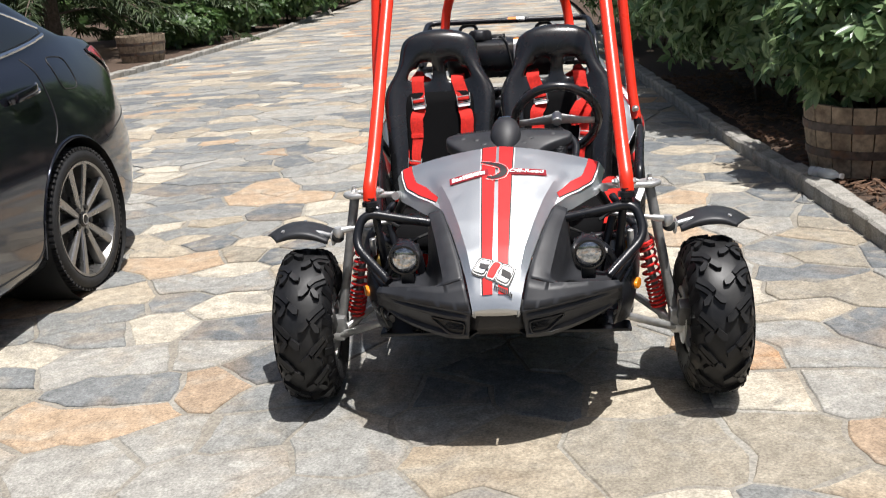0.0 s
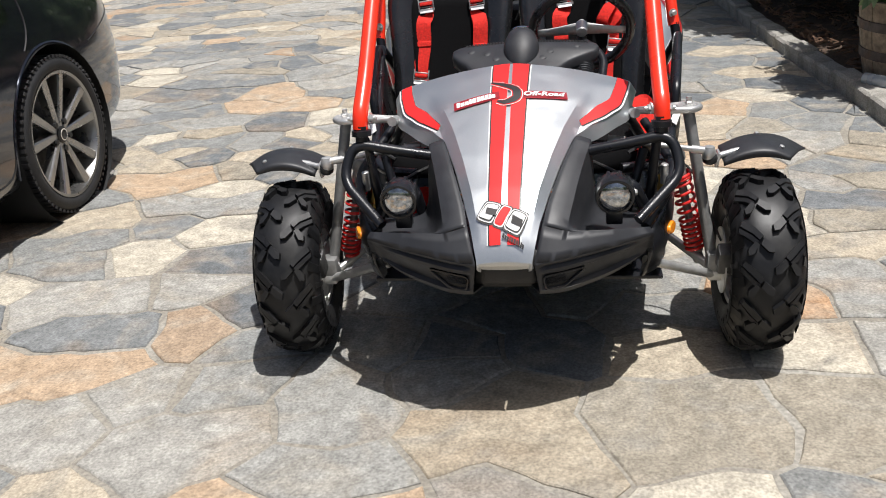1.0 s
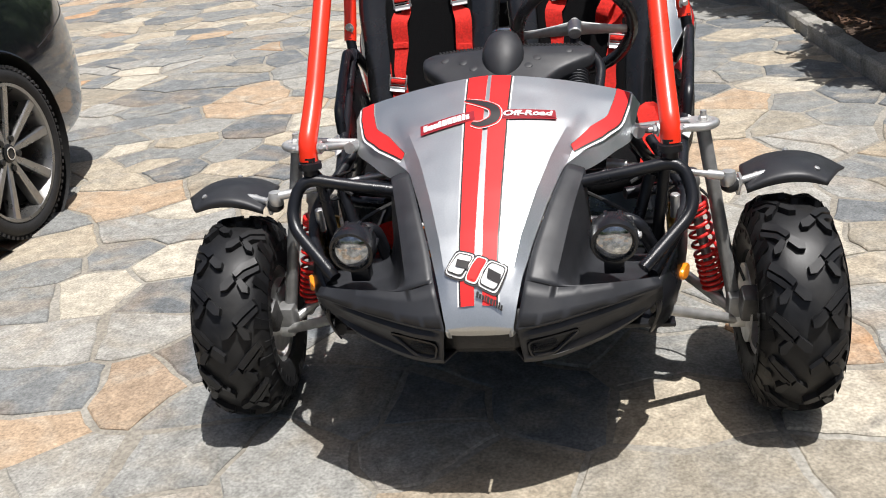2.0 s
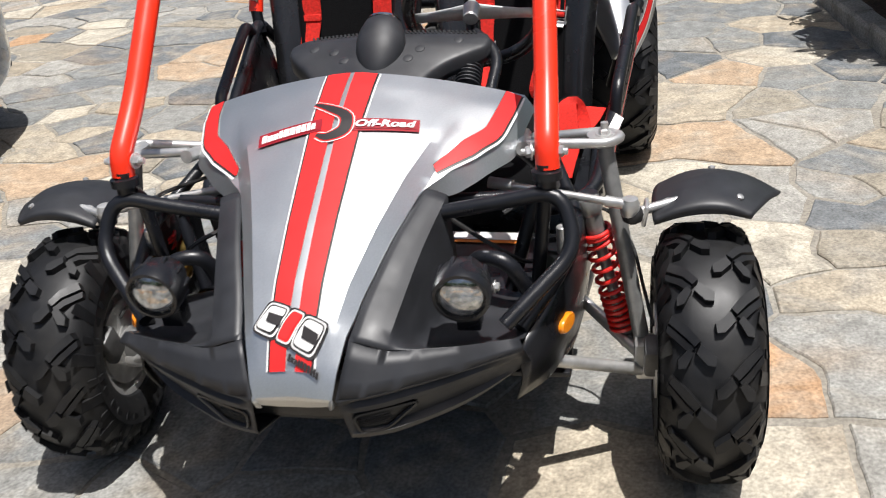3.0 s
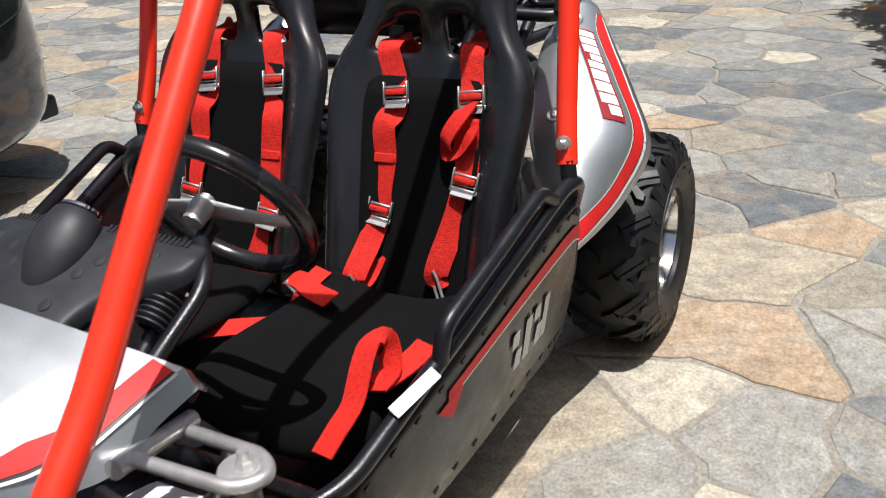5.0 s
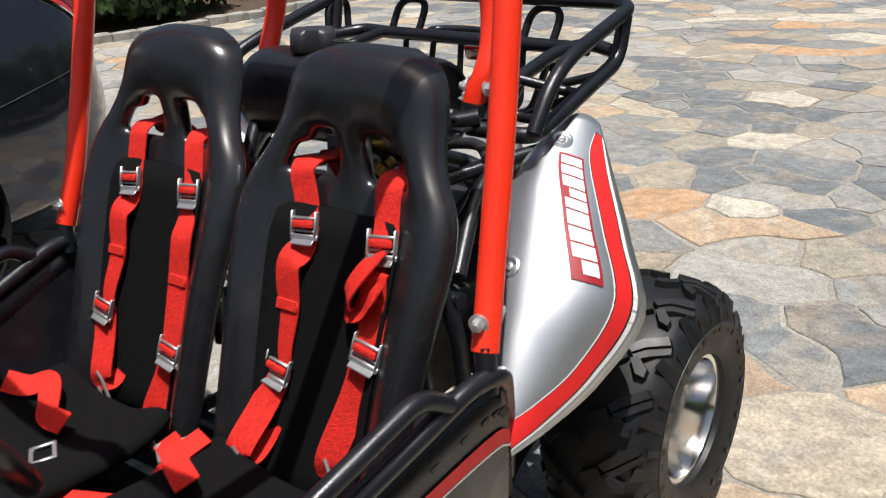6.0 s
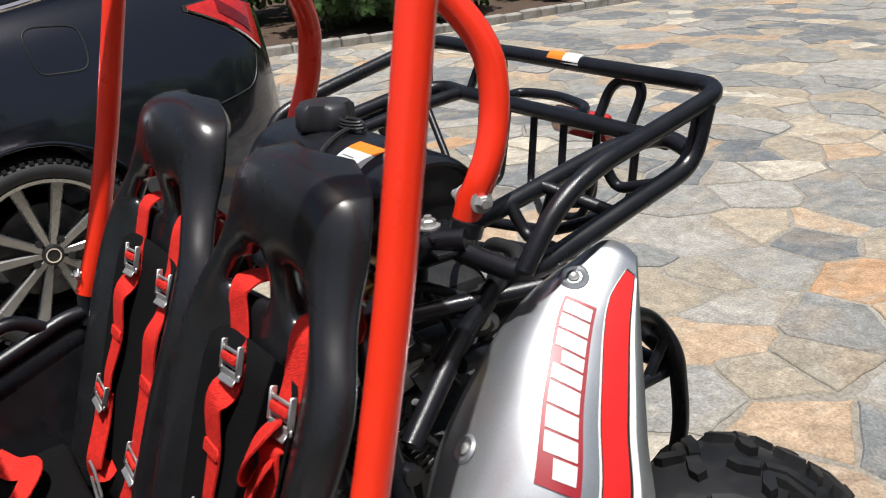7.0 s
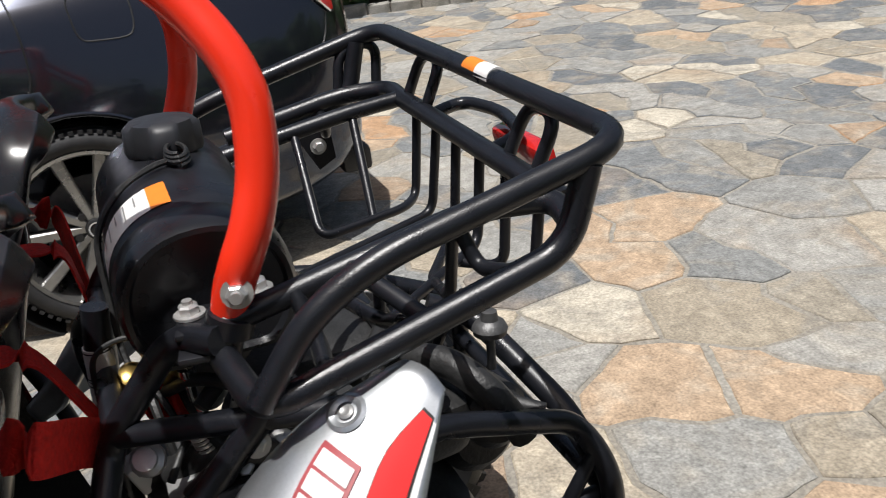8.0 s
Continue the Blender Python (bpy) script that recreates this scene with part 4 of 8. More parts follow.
# -- front frame, lamps, roll bars
def front_frame(s):
    bm = bmesh.new()
    tube(bm, sx(s, [(0.165, -0.01, 0.612), (0.30, -0.012, 0.636), (0.402, -0.012, 0.658), (0.428, -0.055, 0.570), (0.315, -0.155, 0.485)]), 0.0135, 0.045)
    part("brush_guard", bm, STEEL, kart)
    bm = bmesh.new()
    tube(bm, sx(s, [(0.38, -0.004, 0.655), (0.378, 0.0, 0.70)]), 0.0165, 0)
    lathe(bm, [(0.0165, 0), (0.0255, 0.002), (0.0255, 0.016), (0.0165, 0.018)], turn_to((s * 0.379, -0.002, 0.672), (0, 0.1, 1)), 16)
    part("bar_socket", bm, STEEL, kart)
    bm = bmesh.new()
    tube(bm, sx(s, [(0.381, 0.003, 0.690), (0.380, 0.010, 0.728), (0.376, 0.093, 0.800), (0.352, 0.521, 1.300), (0.347, 0.63, 1.42), (0.35, 0.74, 1.50), (0.40, 1.05, 1.56), (0.44, 1.32, 1.55)]), 0.0205, 0.07, 14)
    bar = part("front_roll_bar", bm, RED_TUBE, kart, "red powder-coated roll bar")
    for d in (1, -1):
        bm = bmesh.new()
        bolt(bm, (s * 0.376 + d * 0.0205, 0.012, 0.716), (d, -0.2, 0), 0.010)
        cyl(bm, (s * 0.376 + d * 0.012, 0.012, 0.716), (s * 0.376 + d * 0.038, 0.010, 0.716), 0.006, 10)
        part("bar_bolt", bm, ZINC, bar)
    # lamp
    lamp_at, way = Vector((s * 0.258, -0.205, 0.566)), Vector((s * 0.03, -1, -0.10)).normalized()
    m = turn_to(lamp_at - way * 0.085, way)
    bm = bmesh.new()
    lathe(bm, [(0, 0), (0.016, 0.002), (0.028, 0.012), (0.042, 0.035), (0.047, 0.06), (0.047, 0.080), (0.0445, 0.089), (0.0395, 0.090), (0.038, 0.080)], m, 28)
    lamp = part("headlight", bm, PLASTIC, kart, "round black plastic headlight")
    for k in range(10):
        bm = bmesh.new()
        a = 2 * math.pi * k / 10
        block(bm, m @ Matrix.Rotation(a, 4, "Z") @ Matrix.Translation((0.043, 0, 0.052)), (0.008, 0.009, 0.034), 0.002, 1)
        part("lamp_rib", bm, PLASTIC, lamp)
    bm = bmesh.new()
    lathe(bm, [(0.0385, 0.078), (0.0385, 0.083), (0.030, 0.089), (0.016, 0.0925), (0, 0.0935)], m, 28)
    part("lens", bm, LAMP_GLASS, lamp, "clear round lens")
    bm = bmesh.new()
    block(bm, Matrix.Translation((s * 0.258, -0.15, 0.505)), (0.04, 0.035, 0.05), 0.004)
    part("lamp_bracket", bm, STEEL, lamp)
    bm = bmesh.new()
    bolt(bm, (s * 0.258 + s * 0.046, -0.16, 0.56), (s, 0, 0), 0.007)
    part("lamp_bolt", bm, ZINC, lamp)
    # struts and lower frame
    for pts, r in (([(0.352, 0.02, 0.45), (0.372, 0.03, 0.635), (0.372, 0.0, 0.66)], 0.0125), ([(0.12, 0.07, 0.60), (0.33, 0.09, 0.60)], 0.011),
                   ([(0.335, -0.12, 0.455), (0.395, -0.02, 0.50), (0.425, 0.12, 0.53), (0.36, 0.30, 0.60)], 0.0125), ([(0.30, 0.05, 0.43), (0.345, 0.10, 0.585)], 0.013),
                   ([(0.34, -0.10, 0.33), (0.395, 0.10, 0.28), (0.42, 0.45, 0.23)], 0.014), ([(0.30, 0.20, 0.66), (0.37, 0.33, 0.52), (0.41, 0.40, 0.44)], 0.0145)):
        bm = bmesh.new()
        tube(bm, sx(s, pts), r, 0.05)
        part("frame_tube", bm, STEEL, kart)
    for pts in ([(0.30, 0.02, 0.60), (0.345, 0.05, 0.615), (0.385, 0.12, 0.60), (0.36, 0.30, 0.56)], [(0.20, 0.05, 0.575), (0.27, 0.0, 0.555), (0.33, 0.03, 0.50), (0.36, 0.12, 0.46)]):
        bm = bmesh.new()
        sweep(bm, smooth_path(sx(s, pts), 6), lambda i, n: [(0.0042 * math.cos(a * 1.047), 0.0042 * math.sin(a * 1.047)) for a in range(6)])
        part("control_cable", bm, ENGINE_BLACK, kart, "black control cable")
    bm = bmesh.new()
    cyl(bm, (s * 0.395, 0.06, 0.50), (s * 0.395, 0.058, 0.555), 0.010, 12, 0.002)
    part("cable_fitting", bm, ZINC, kart, "plated cable fitting")
    # footwell side below the frame rail
    side = Surface([[(0.330, -0.155, 0.435), (0.340, -0.165, 0.39), (0.325, -0.15, 0.335)], [(0.372, -0.07, 0.470), (0.392, -0.07, 0.41), (0.37, -0.06, 0.315)],
                    [(0.405, 0.03, 0.500), (0.415, 0.03, 0.42), (0.39, 0.04, 0.295)], [(0.425, 0.15, 0.520), (0.430, 0.16, 0.42), (0.41, 0.16, 0.275)], [(0.430, 0.33, 0.480), (0.435, 0.34, 0.38), (0.42, 0.34, 0.25)]])
    bm = bmesh.new()
    sheet(bm, [[Vector((p.x * s, p.y, p.z)) for p in (side.at(i / 6, j / 16) for i in range(7))] for j in range(17)])
    pan = part("footwell_panel", bm, PLASTIC, kart)
    shell(pan, 0.004, 0, 0)
    bm = bmesh.new()
    m = turn_to((s * 0.4035, -0.044, 0.420), (s * 0.93, -0.34, 0.1)) @ Matrix.Rotation(radians(90), 4, "Z") @ Matrix.Diagonal((0.75, 1.35, 1, 1))
    lathe(bm, [(0.0205, -0.004), (0.0205, 0.004), (0.018, 0.007), (0.0, 0.008)], m, 20)
    refl = part("side_reflector", bm, AMBER, kart, "amber side reflector")
    # front suspension
    bm = bmesh.new()
    tube(bm, sx(s, [(0.466, 0.198, 0.662), (0.545, 0.135, 0.205)]), 0.0155, 0, 14)
    block(bm, Matrix.Translation((s * 0.545, 0.125, 0.24)), (0.05, 0.05, 0.07), 0.006)
    cyl(bm, (s * 0.54, 0.125, 0.25), (s * 0.63, 0.125, 0.25), 0.02)
    king = part("king_pin", bm, GREY_PAINT, kart, "grey painted steering strut")
    bm = bmesh.new()
    tube(bm, sx(s, [(0.318, 0.262, 0.640), (0.47, 0.232, 0.662), (0.502, 0.200, 0.664), (0.475, 0.168, 0.664), (0.33, 0.165, 0.668)]), 0.0095, 0.03)
    lathe(bm, [(0, -0.006), (0.032, -0.006), (0.032, 0.006), (0, 0.006)], turn_to((s * 0.468, 0.2, 0.663), (0, 0, 1)), 20)
    cyl(bm, (s * 0.325, 0.14, 0.668), (s * 0.313, 0.285, 0.640), 0.013)
    arm = part("upper_arm", bm, ZINC, kart, "zinc-plated upper suspension arm")
    bm = bmesh.new()
    bolt(bm, (s * 0.468, 0.2, 0.668), (0, 0, 1), 0.011)
    cyl(bm, (s * 0.468, 0.2, 0.67), (s * 0.468, 0.2, 0.692), 0.007, 10)
    part("arm_bolt", bm, ZINC, arm)
    bm = bmesh.new()
    tube(bm, sx(s, [(0.345, 0.01, 0.305), (0.545, 0.115, 0.210)]), 0.0125, 0)
    tube(bm, sx(s, [(0.375, 0.30, 0.300), (0.545, 0.145, 0.212)]), 0.0125, 0)
    block(bm, Matrix.Translation((s * 0.548, 0.128, 0.212)), (0.05, 0.06, 0.03), 0.006)
    part("lower_arm", bm, ZINC, kart, "zinc-plated lower suspension arm")
    bm = bmesh.new()
    tube(bm, sx(s, [(0.262, 0.165, 0.592), (0.515, 0.112, 0.568)]), 0.0075, 0)
    cyl(bm, (s * 0.255, 0.166, 0.593), (s * 0.30, 0.157, 0.589), 0.011)
    cyl(bm, (s * 0.47, 0.122, 0.572), (s * 0.505, 0.114, 0.569), 0.0105)
    lathe(bm, [(0, -0.022), (0.013, -0.021), (0.017, -0.014), (0.0175, 0.005), (0.015, 0.010), (0.014, 0.015), (0, 0.018)], turn_to((s * 0.513, 0.116, 0.564), (0, 0, 1)), 18)
    rod = part("tie_rod", bm, ZINC, kart, "zinc-plated steering tie rod")
    bm = bmesh.new()
    lathe(bm, [(0.012, -0.004), (0.0175, -0.008), (0.020, -0.018), (0.018, -0.028), (0.010, -0.034), (0, -0.034)], turn_to((s * 0.517, 0.119, 0.564), (0, 0, 1)), 18)
    part("rubber_boot", bm, ENGINE_BLACK, rod, "black rubber boot")
    bm = bmesh.new()
    block(bm, pose(s * 0.523, 0.135, 0.540, 0, s * 10, 0), (0.030, 0.040, 0.014), 0.004)
    block(bm, pose(s * 0.540, 0.150, 0.535, 0, s * 10, 0), (0.008, 0.046, 0.040), 0.003)
    bolt(bm, (s * 0.544, 0.160, 0.535), (s, 0, 0), 0.007)
    part("steering_knuckle", bm, ZINC, kart)
    bm = bmesh.new()
    lathe(bm, [(0.03, -0.002), (0.092, -0.002), (0.092, 0.002), (0.03, 0.002)], turn_to((s * 0.560, 0.125, 0.25), (s, 0, 0)), 32)
    disc = part("brake_disc", bm, ZINC, kart, "steel front brake disc")
    bm = bmesh.new()
    block(bm, pose(s * 0.560, 0.055, 0.285, 20, 0, 0), (0.045, 0.05, 0.075), 0.008)
    part("brake_caliper", bm, ENGINE, disc, "dark cast brake caliper")
    bm = bmesh.new()
    path = smooth_path(sx(s, [(0.40, 0.26, 0.50), (0.47, 0.27, 0.48), (0.515, 0.25, 0.42), (0.538, 0.20, 0.35), (0.556, 0.12, 0.31)]), 6)
    sweep(bm, path, lambda i, n: [(0.0036 * math.cos(a * 1.047), 0.0036 * math.sin(a * 1.047)) for a in range(6)])
    part("brake_hose", bm, ENGINE_BLACK, kart, "thin black brake hose")
    # coil-over shock
    a, b = Vector((s * 0.434, 0.184, 0.545)), Vector((s * 0.508, 0.205, 0.226))
    d = (b - a).normalized()
    bm = bmesh.new()
    cyl(bm, a, a + d * 0.075, 0.0195, 18, 0.003)
    cyl(bm, a + d * 0.05, b, 0.0115, 14)
    cyl(bm, b - d * 0.05, b - d * 0.02, 0.019, 14)
    cyl(bm, b + Vector((0, -0.02, 0)), b + Vector((0, 0.02, 0)), 0.016, 14, 0.003)
    shock = part("shock_absorber", bm, GREY_PAINT, kart, "coil-over shock absorber with a red spring")
    bm = bmesh.new()
    lathe(bm, [(0, -0.012), (0.022, -0.012), (0.0245, -0.009), (0.0245, 0.022), (0.022, 0.026), (0, 0.026)], turn_to(a, d), 24)
    part("shock_cap", bm, GREY_PAINT, shock, "dark metal shock cap")
    bm = bmesh.new()
    m = turn_to(a + d * 0.066, d)
    pts = []
    ln = (b - a).length - 0.096
    for k in range(230):
        f = k / 229
        z = ln * lerp([(0, 0), (0.08, 0.025), (0.17, 0.07), (0.52, 0.60), (0.58, 0.655), (1, 1)], f)
        th = f * 2 * math.pi * 13
        pts.append(m @ Vector((0.0265 * math.cos(th), 0.0265 * math.sin(th), z)))
    circle = [(math.cos(2 * math.pi * k / 8) * 0.0046, math.sin(2 * math.pi * k / 8) * 0.0046) for k in range(8)]
    sweep(bm, pts, lambda i, n: circle)
    part("coil_spring", bm, RED_SPRING, shock, "red coil spring")
    bm = bmesh.new()
    a2 = Vector((s * 0.400, 0.199, 0.478))
    lathe(bm, [(0, 0), (0.009, 0), (0.010, 0.018), (0.016, 0.030), (0.0175, 0.034), (0.0175, 0.060), (0.016, 0.062), (0.0175, 0.064), (0.0175, 0.074), (0.016, 0.076), (0.0175, 0.078), (0.0175, 0.096), (0.012, 0.104), (0, 0.104)], turn_to(a2, (s * 0.16, -0.22, -1)), 18)
    part("gas_reservoir", bm, BRASS, shock, "brass-coloured gas reservoir")
    # mudguard
    dome = Surface([[(s * (x0 + (x1 - x0) * k / 4), y, z) for k, z in enumerate(zs)] for y, x0, x1, zs in (
        (0.128, 0.556, 0.722, (0.520, 0.534, 0.541, 0.540, 0.530)), (0.134, 0.553, 0.730, (0.532, 0.552, 0.561, 0.557, 0.538)), (0.20, 0.553, 0.762, (0.534, 0.560, 0.571, 0.562, 0.533)),
        (0.27, 0.560, 0.790, (0.527, 0.551, 0.561, 0.549, 0.516)), (0.33, 0.576, 0.745, (0.512, 0.532, 0.538, 0.528, 0.506)), (0.375, 0.60, 0.69, (0.492, 0.504, 0.508, 0.503, 0.492)))])
    guard = part("mudguard", dome.mesh(20, 30), PLASTIC_DULL, kart, "black plastic front mudguard", angle=50)
    shell(guard, 0.004, 0, 0)
    for u, v in ((0.14, 0.30), (0.80, 0.28), (0.5, 0.72)):
        bm = bmesh.new()
        n = dome.normal(u, v)
        n = n if n.z > 0 else -n
        lathe(bm, [(0.0065, 0), (0.0065, 0.004), (0.0, 0.007)], turn_to(dome.at(u, v) + n * 0.002, n), 10)
        part("guard_rivet", bm, ZINC, guard)
    bm = bmesh.new()
    tube(bm, sx(s, [(0.530, 0.145, 0.540), (0.60, 0.165, 0.552), (0.70, 0.18, 0.545)]), 0.0085, 0.02)
    part("guard_stay", bm, ZINC, guard)


both(front_frame)

# sloping plate under the hood, with its labels
PLATE = Surface([[(-0.36, 0.53, 0.29), (0, 0.53, 0.30), (0.36, 0.53, 0.29)], [(-0.375, 0.36, 0.365), (0, 0.36, 0.375), (0.375, 0.36, 0.365)],
                 [(-0.36, 0.12, 0.375), (0, 0.12, 0.385), (0.36, 0.12, 0.375)], [(-0.30, -0.15, 0.37), (0, -0.15, 0.38), (0.30, -0.15, 0.37)]])
bm = PLATE.mesh(6, 12)
boxed = part("front_plate", bm, PLASTIC, kart, "black sloping plate under the hood")
shell(boxed, 0.006, 0, 0)
for s in (1, -1):
    for u0, u1, v0, v1, mat, lift in ((0.58, 0.88, 0.23, 0.36, WHITE_FILM, 0.005), (0.58, 0.88, 0.365, 0.39, ORANGE_FILM, 0.005), (0.70, 0.78, 0.52, 0.59, WHITE_FILM, 0.005), (0.70, 0.78, 0.595, 0.64, ORANGE_FILM, 0.005)):
        bm = bmesh.new()
        PLATE.film(bm, lambda v: u0 if s > 0 else 1 - u1, lambda v: u1 if s > 0 else 1 - u0, v0, v1, lift if PLATE.normal(0.5, 0.5).z > 0 else -lift, 3, 3)
        part("warning_label", bm, mat, boxed, "white and orange warning label")
    bm = bmesh.new()
    tube(bm, sx(s, [(0.355, -0.02, 0.44), (0.31, -0.04, 0.54), (0.25, -0.02, 0.54), (0.235, 0.0, 0.45)]), 0.0145, 0.05)
    part("frame_tube", bm, STEEL, kart)

# -- dash and steering
DASH = [(0.0, 0.462, 0.800, -0.135, 0.205), (0.12, 0.450, 0.807, -0.162, 0.226), (0.30, 0.418, 0.806, -0.178, 0.236), (0.44, 0.392, 0.798, -0.176, 0.228), (0.54, 0.372, 0.790, -0.160, 0.190),
        (0.64, 0.350, 0.781, -0.135, 0.150), (0.76, 0.322, 0.770, -0.112, 0.122), (0.88, 0.292, 0.757, -0.100, 0.108), (1.0, 0.255, 0.735, -0.097, 0.105)]


def dash_at(f, u):
    y, z, a, b = (lerp([(r[0], r[k]) for r in DASH], f) for k in (1, 2, 3, 4))
    x = a + (b - a) * u
    return Vector((x, y + 0.010 * (2 * u - 1) ** 2 * (1 - f), z - 0.012 * (2 * u - 1) ** 2))


bm = bmesh.new()
rows = []
for j in range(25):
    f = j / 24
    row = [dash_at(f, i / 16) for i in range(17)]
    side = Vector((0.006, 0.0, 0))
    row = [row[0] - side * 0.6 + Vector((0, 0, -0.034)), row[0] - side + Vector((0, 0, -0.012)), row[0] - side * 0.6 + Vector((0, 0, -0.004))] + row + [row[-1] + side * 0.6 + Vector((0, 0, -0.004)), row[-1] + side + Vector((0, 0, -0.012)), row[-1] + side * 0.6 + Vector((0, 0, -0.034))]
    if j == 0:
        rows.append([p + Vector((0, 0.004, -0.03)) for p in row])
        rows.append([p + Vector((0, 0.005, -0.010)) for p in row])
    rows.append(row)
sheet(bm, rows)
dash = part("dash_panel", bm, PLASTIC_DULL, kart, "black moulded dash panel", angle=75)
shell(dash, 0.003, 1, -1)
bm = bmesh.new()
for k in range(40):
    u = 0.06 + 0.88 * k / 39
    if abs(u - 0.47) > 0.09:
        p = dash_at(0.14, u)
        block(bm, pose(p.x, p.y, p.z + 0.0002, 4, 0, 22), (0.0042, 0.020, 0.003))
tagged(part("vent_slots", bm, ENGINE_BLACK, dash, "row of narrow vent slots"), kind="stuff")
bm = bmesh.new()
m = turn_to((0.020, 0.435, 0.832), (0, -0.80, -0.60)) @ Matrix.Diagonal((1.0, 0.80, 1, 1))
lathe(bm, [(0.0, -0.004), (0.030, -0.002), (0.038, 0.004), (0.046, 0.025), (0.051, 0.05), (0.049, 0.075), (0.041, 0.10), (0.028, 0.125), (0.013, 0.142), (0, 0.148)], m, 32)
pod = part("gauge_pod", bm, PLASTIC_DULL, dash, "rounded black gauge pod", angle=60)
bm = bmesh.new()
lathe(bm, [(0.036, -0.001), (0.034, -0.006), (0.028, -0.006), (0.028, -0.003), (0, -0.003)], m, 24)
part("gauge_glass", bm, CHROME, pod, "round gauge with a bright rim")
for f, u in ((0.50, 0.24), (0.62, 0.30), (0.42, 0.13), (0.50, 0.72), (0.62, 0.74), (0.36, 0.86), (0.85, 0.24), (0.85, 0.80)):
    bm = bmesh.new()
    lathe(bm, [(0.0110, -0.001), (0.0100, 0.0005), (0.006, 0.0014), (0, 0.0016)], turn_to(dash_at(f, u), (0, -0.45, 1)), 16)
    part("dash_stud", bm, PLASTIC_DULL, dash)

steer = Matrix.Translation((0.192, 0.545, 0.815)) @ Matrix.Rotation(radians(-61), 4, "X")
bm = bmesh.new()
ring = [steer @ Vector((0.142 * math.cos(2 * math.pi * k / 40), 0.142 * math.sin(2 * math.pi * k / 40), 0)) for k in range(40)]
c12 = [(math.cos(2 * math.pi * k / 12) * 0.0155, math.sin(2 * math.pi * k / 12) * 0.0155) for k in range(12)]
sweep(bm, ring, lambda i, n: c12, closed=True)
wheel_ob = part("steering_wheel", bm, VINYL, kart, "black padded steering wheel with metal spokes")
bm = bmesh.new()
SPOKE = [(-0.136, 0.014), (-0.095, 0.008), (-0.04, 0.003), (0.0, 0.002), (0.04, 0.003), (0.095, 0.008), (0.136, 0.014)]
LOWER = [(-0.134, -0.010), (-0.095, -0.017), (-0.045, -0.030), (0.0, -0.042), (0.045, -0.030), (0.095, -0.017), (0.134, -0.010)]
sheet(bm, [[steer @ Vector((x, y, -0.006 - 0.010 * (1 - (x / 0.136) ** 2))) for x, y in r] for r in (SPOKE, [((a[0] + b[0]) / 2, (a[1] + b[1]) / 2) for a, b in zip(SPOKE, LOWER)], LOWER)])
sp = part("spoke", bm, SPOKE_PLATE, wheel_ob, "grey metal spoke plate")
shell(sp, 0.004, 0, 0)
bm = bmesh.new()
lathe(bm, [(0, -0.055), (0.016, -0.055), (0.018, -0.034), (0.018, -0.020), (0.012, -0.016), (0.011, -0.008), (0, -0.006)], steer @ Matrix.Translation((0, -0.035, 0)), 18)
part("hub", bm, ZINC, wheel_ob)
bm = bmesh.new()
tube(bm, [steer @ Vector((0, 0, -0.03)), (0.18, 0.33, 0.66), (0.14, 0.1, 0.50)], 0.014, 0.05)
column = part("steering_column", bm, STEEL, kart)
bm = bmesh.new()
prof = [(0.016, 0)]
for q in range(7):
    prof += [(0.027, 0.004 + 0.009 * q), (0.027, 0.006 + 0.009 * q), (0.019, 0.0085 + 0.009 * q)]
lathe(bm, prof + [(0.014, 0.068)], turn_to((0.195, 0.355, 0.712), (0.02, 0.7, 0.42)), 20)
part("column_boot", bm, PLASTIC_DULL, column, "ribbed rubber boot")
for pts in ([(0.24, 0.30, 0.69), (0.255, 0.42, 0.76), (0.20, 0.48, 0.79)], [(0.14, 0.30, 0.70), (0.13, 0.43, 0.76), (0.18, 0.48, 0.785)], [(-0.31, 0.30, 0.665), (-0.2, 0.295, 0.70), (0.2, 0.295, 0.70), (0.31, 0.30, 0.665)]):
    bm = bmesh.new()
    tube(bm, pts, 0.012, 0.04)
    part("dash_support", bm, STEEL, kart)


# -- seats
def eased(table, x, w=0.02):
    """The table's value with its corners rounded off."""
    return sum(lerp(table, x + w * k / 3) for k in (-3, -2, -1, 0, 1, 2, 3)) / 7


SEAT_W = [(0, 0.205), (0.15, 0.210), (0.34, 0.222), (0.46, 0.238), (0.52, 0.236), (0.56, 0.218), (0.60, 0.190), (0.64, 0.174), (0.70, 0.168), (0.74, 0.163), (0.77, 0.152), (0.79, 0.137), (0.805, 0.115), (0.815, 0.085), (0.82, 0.05)]


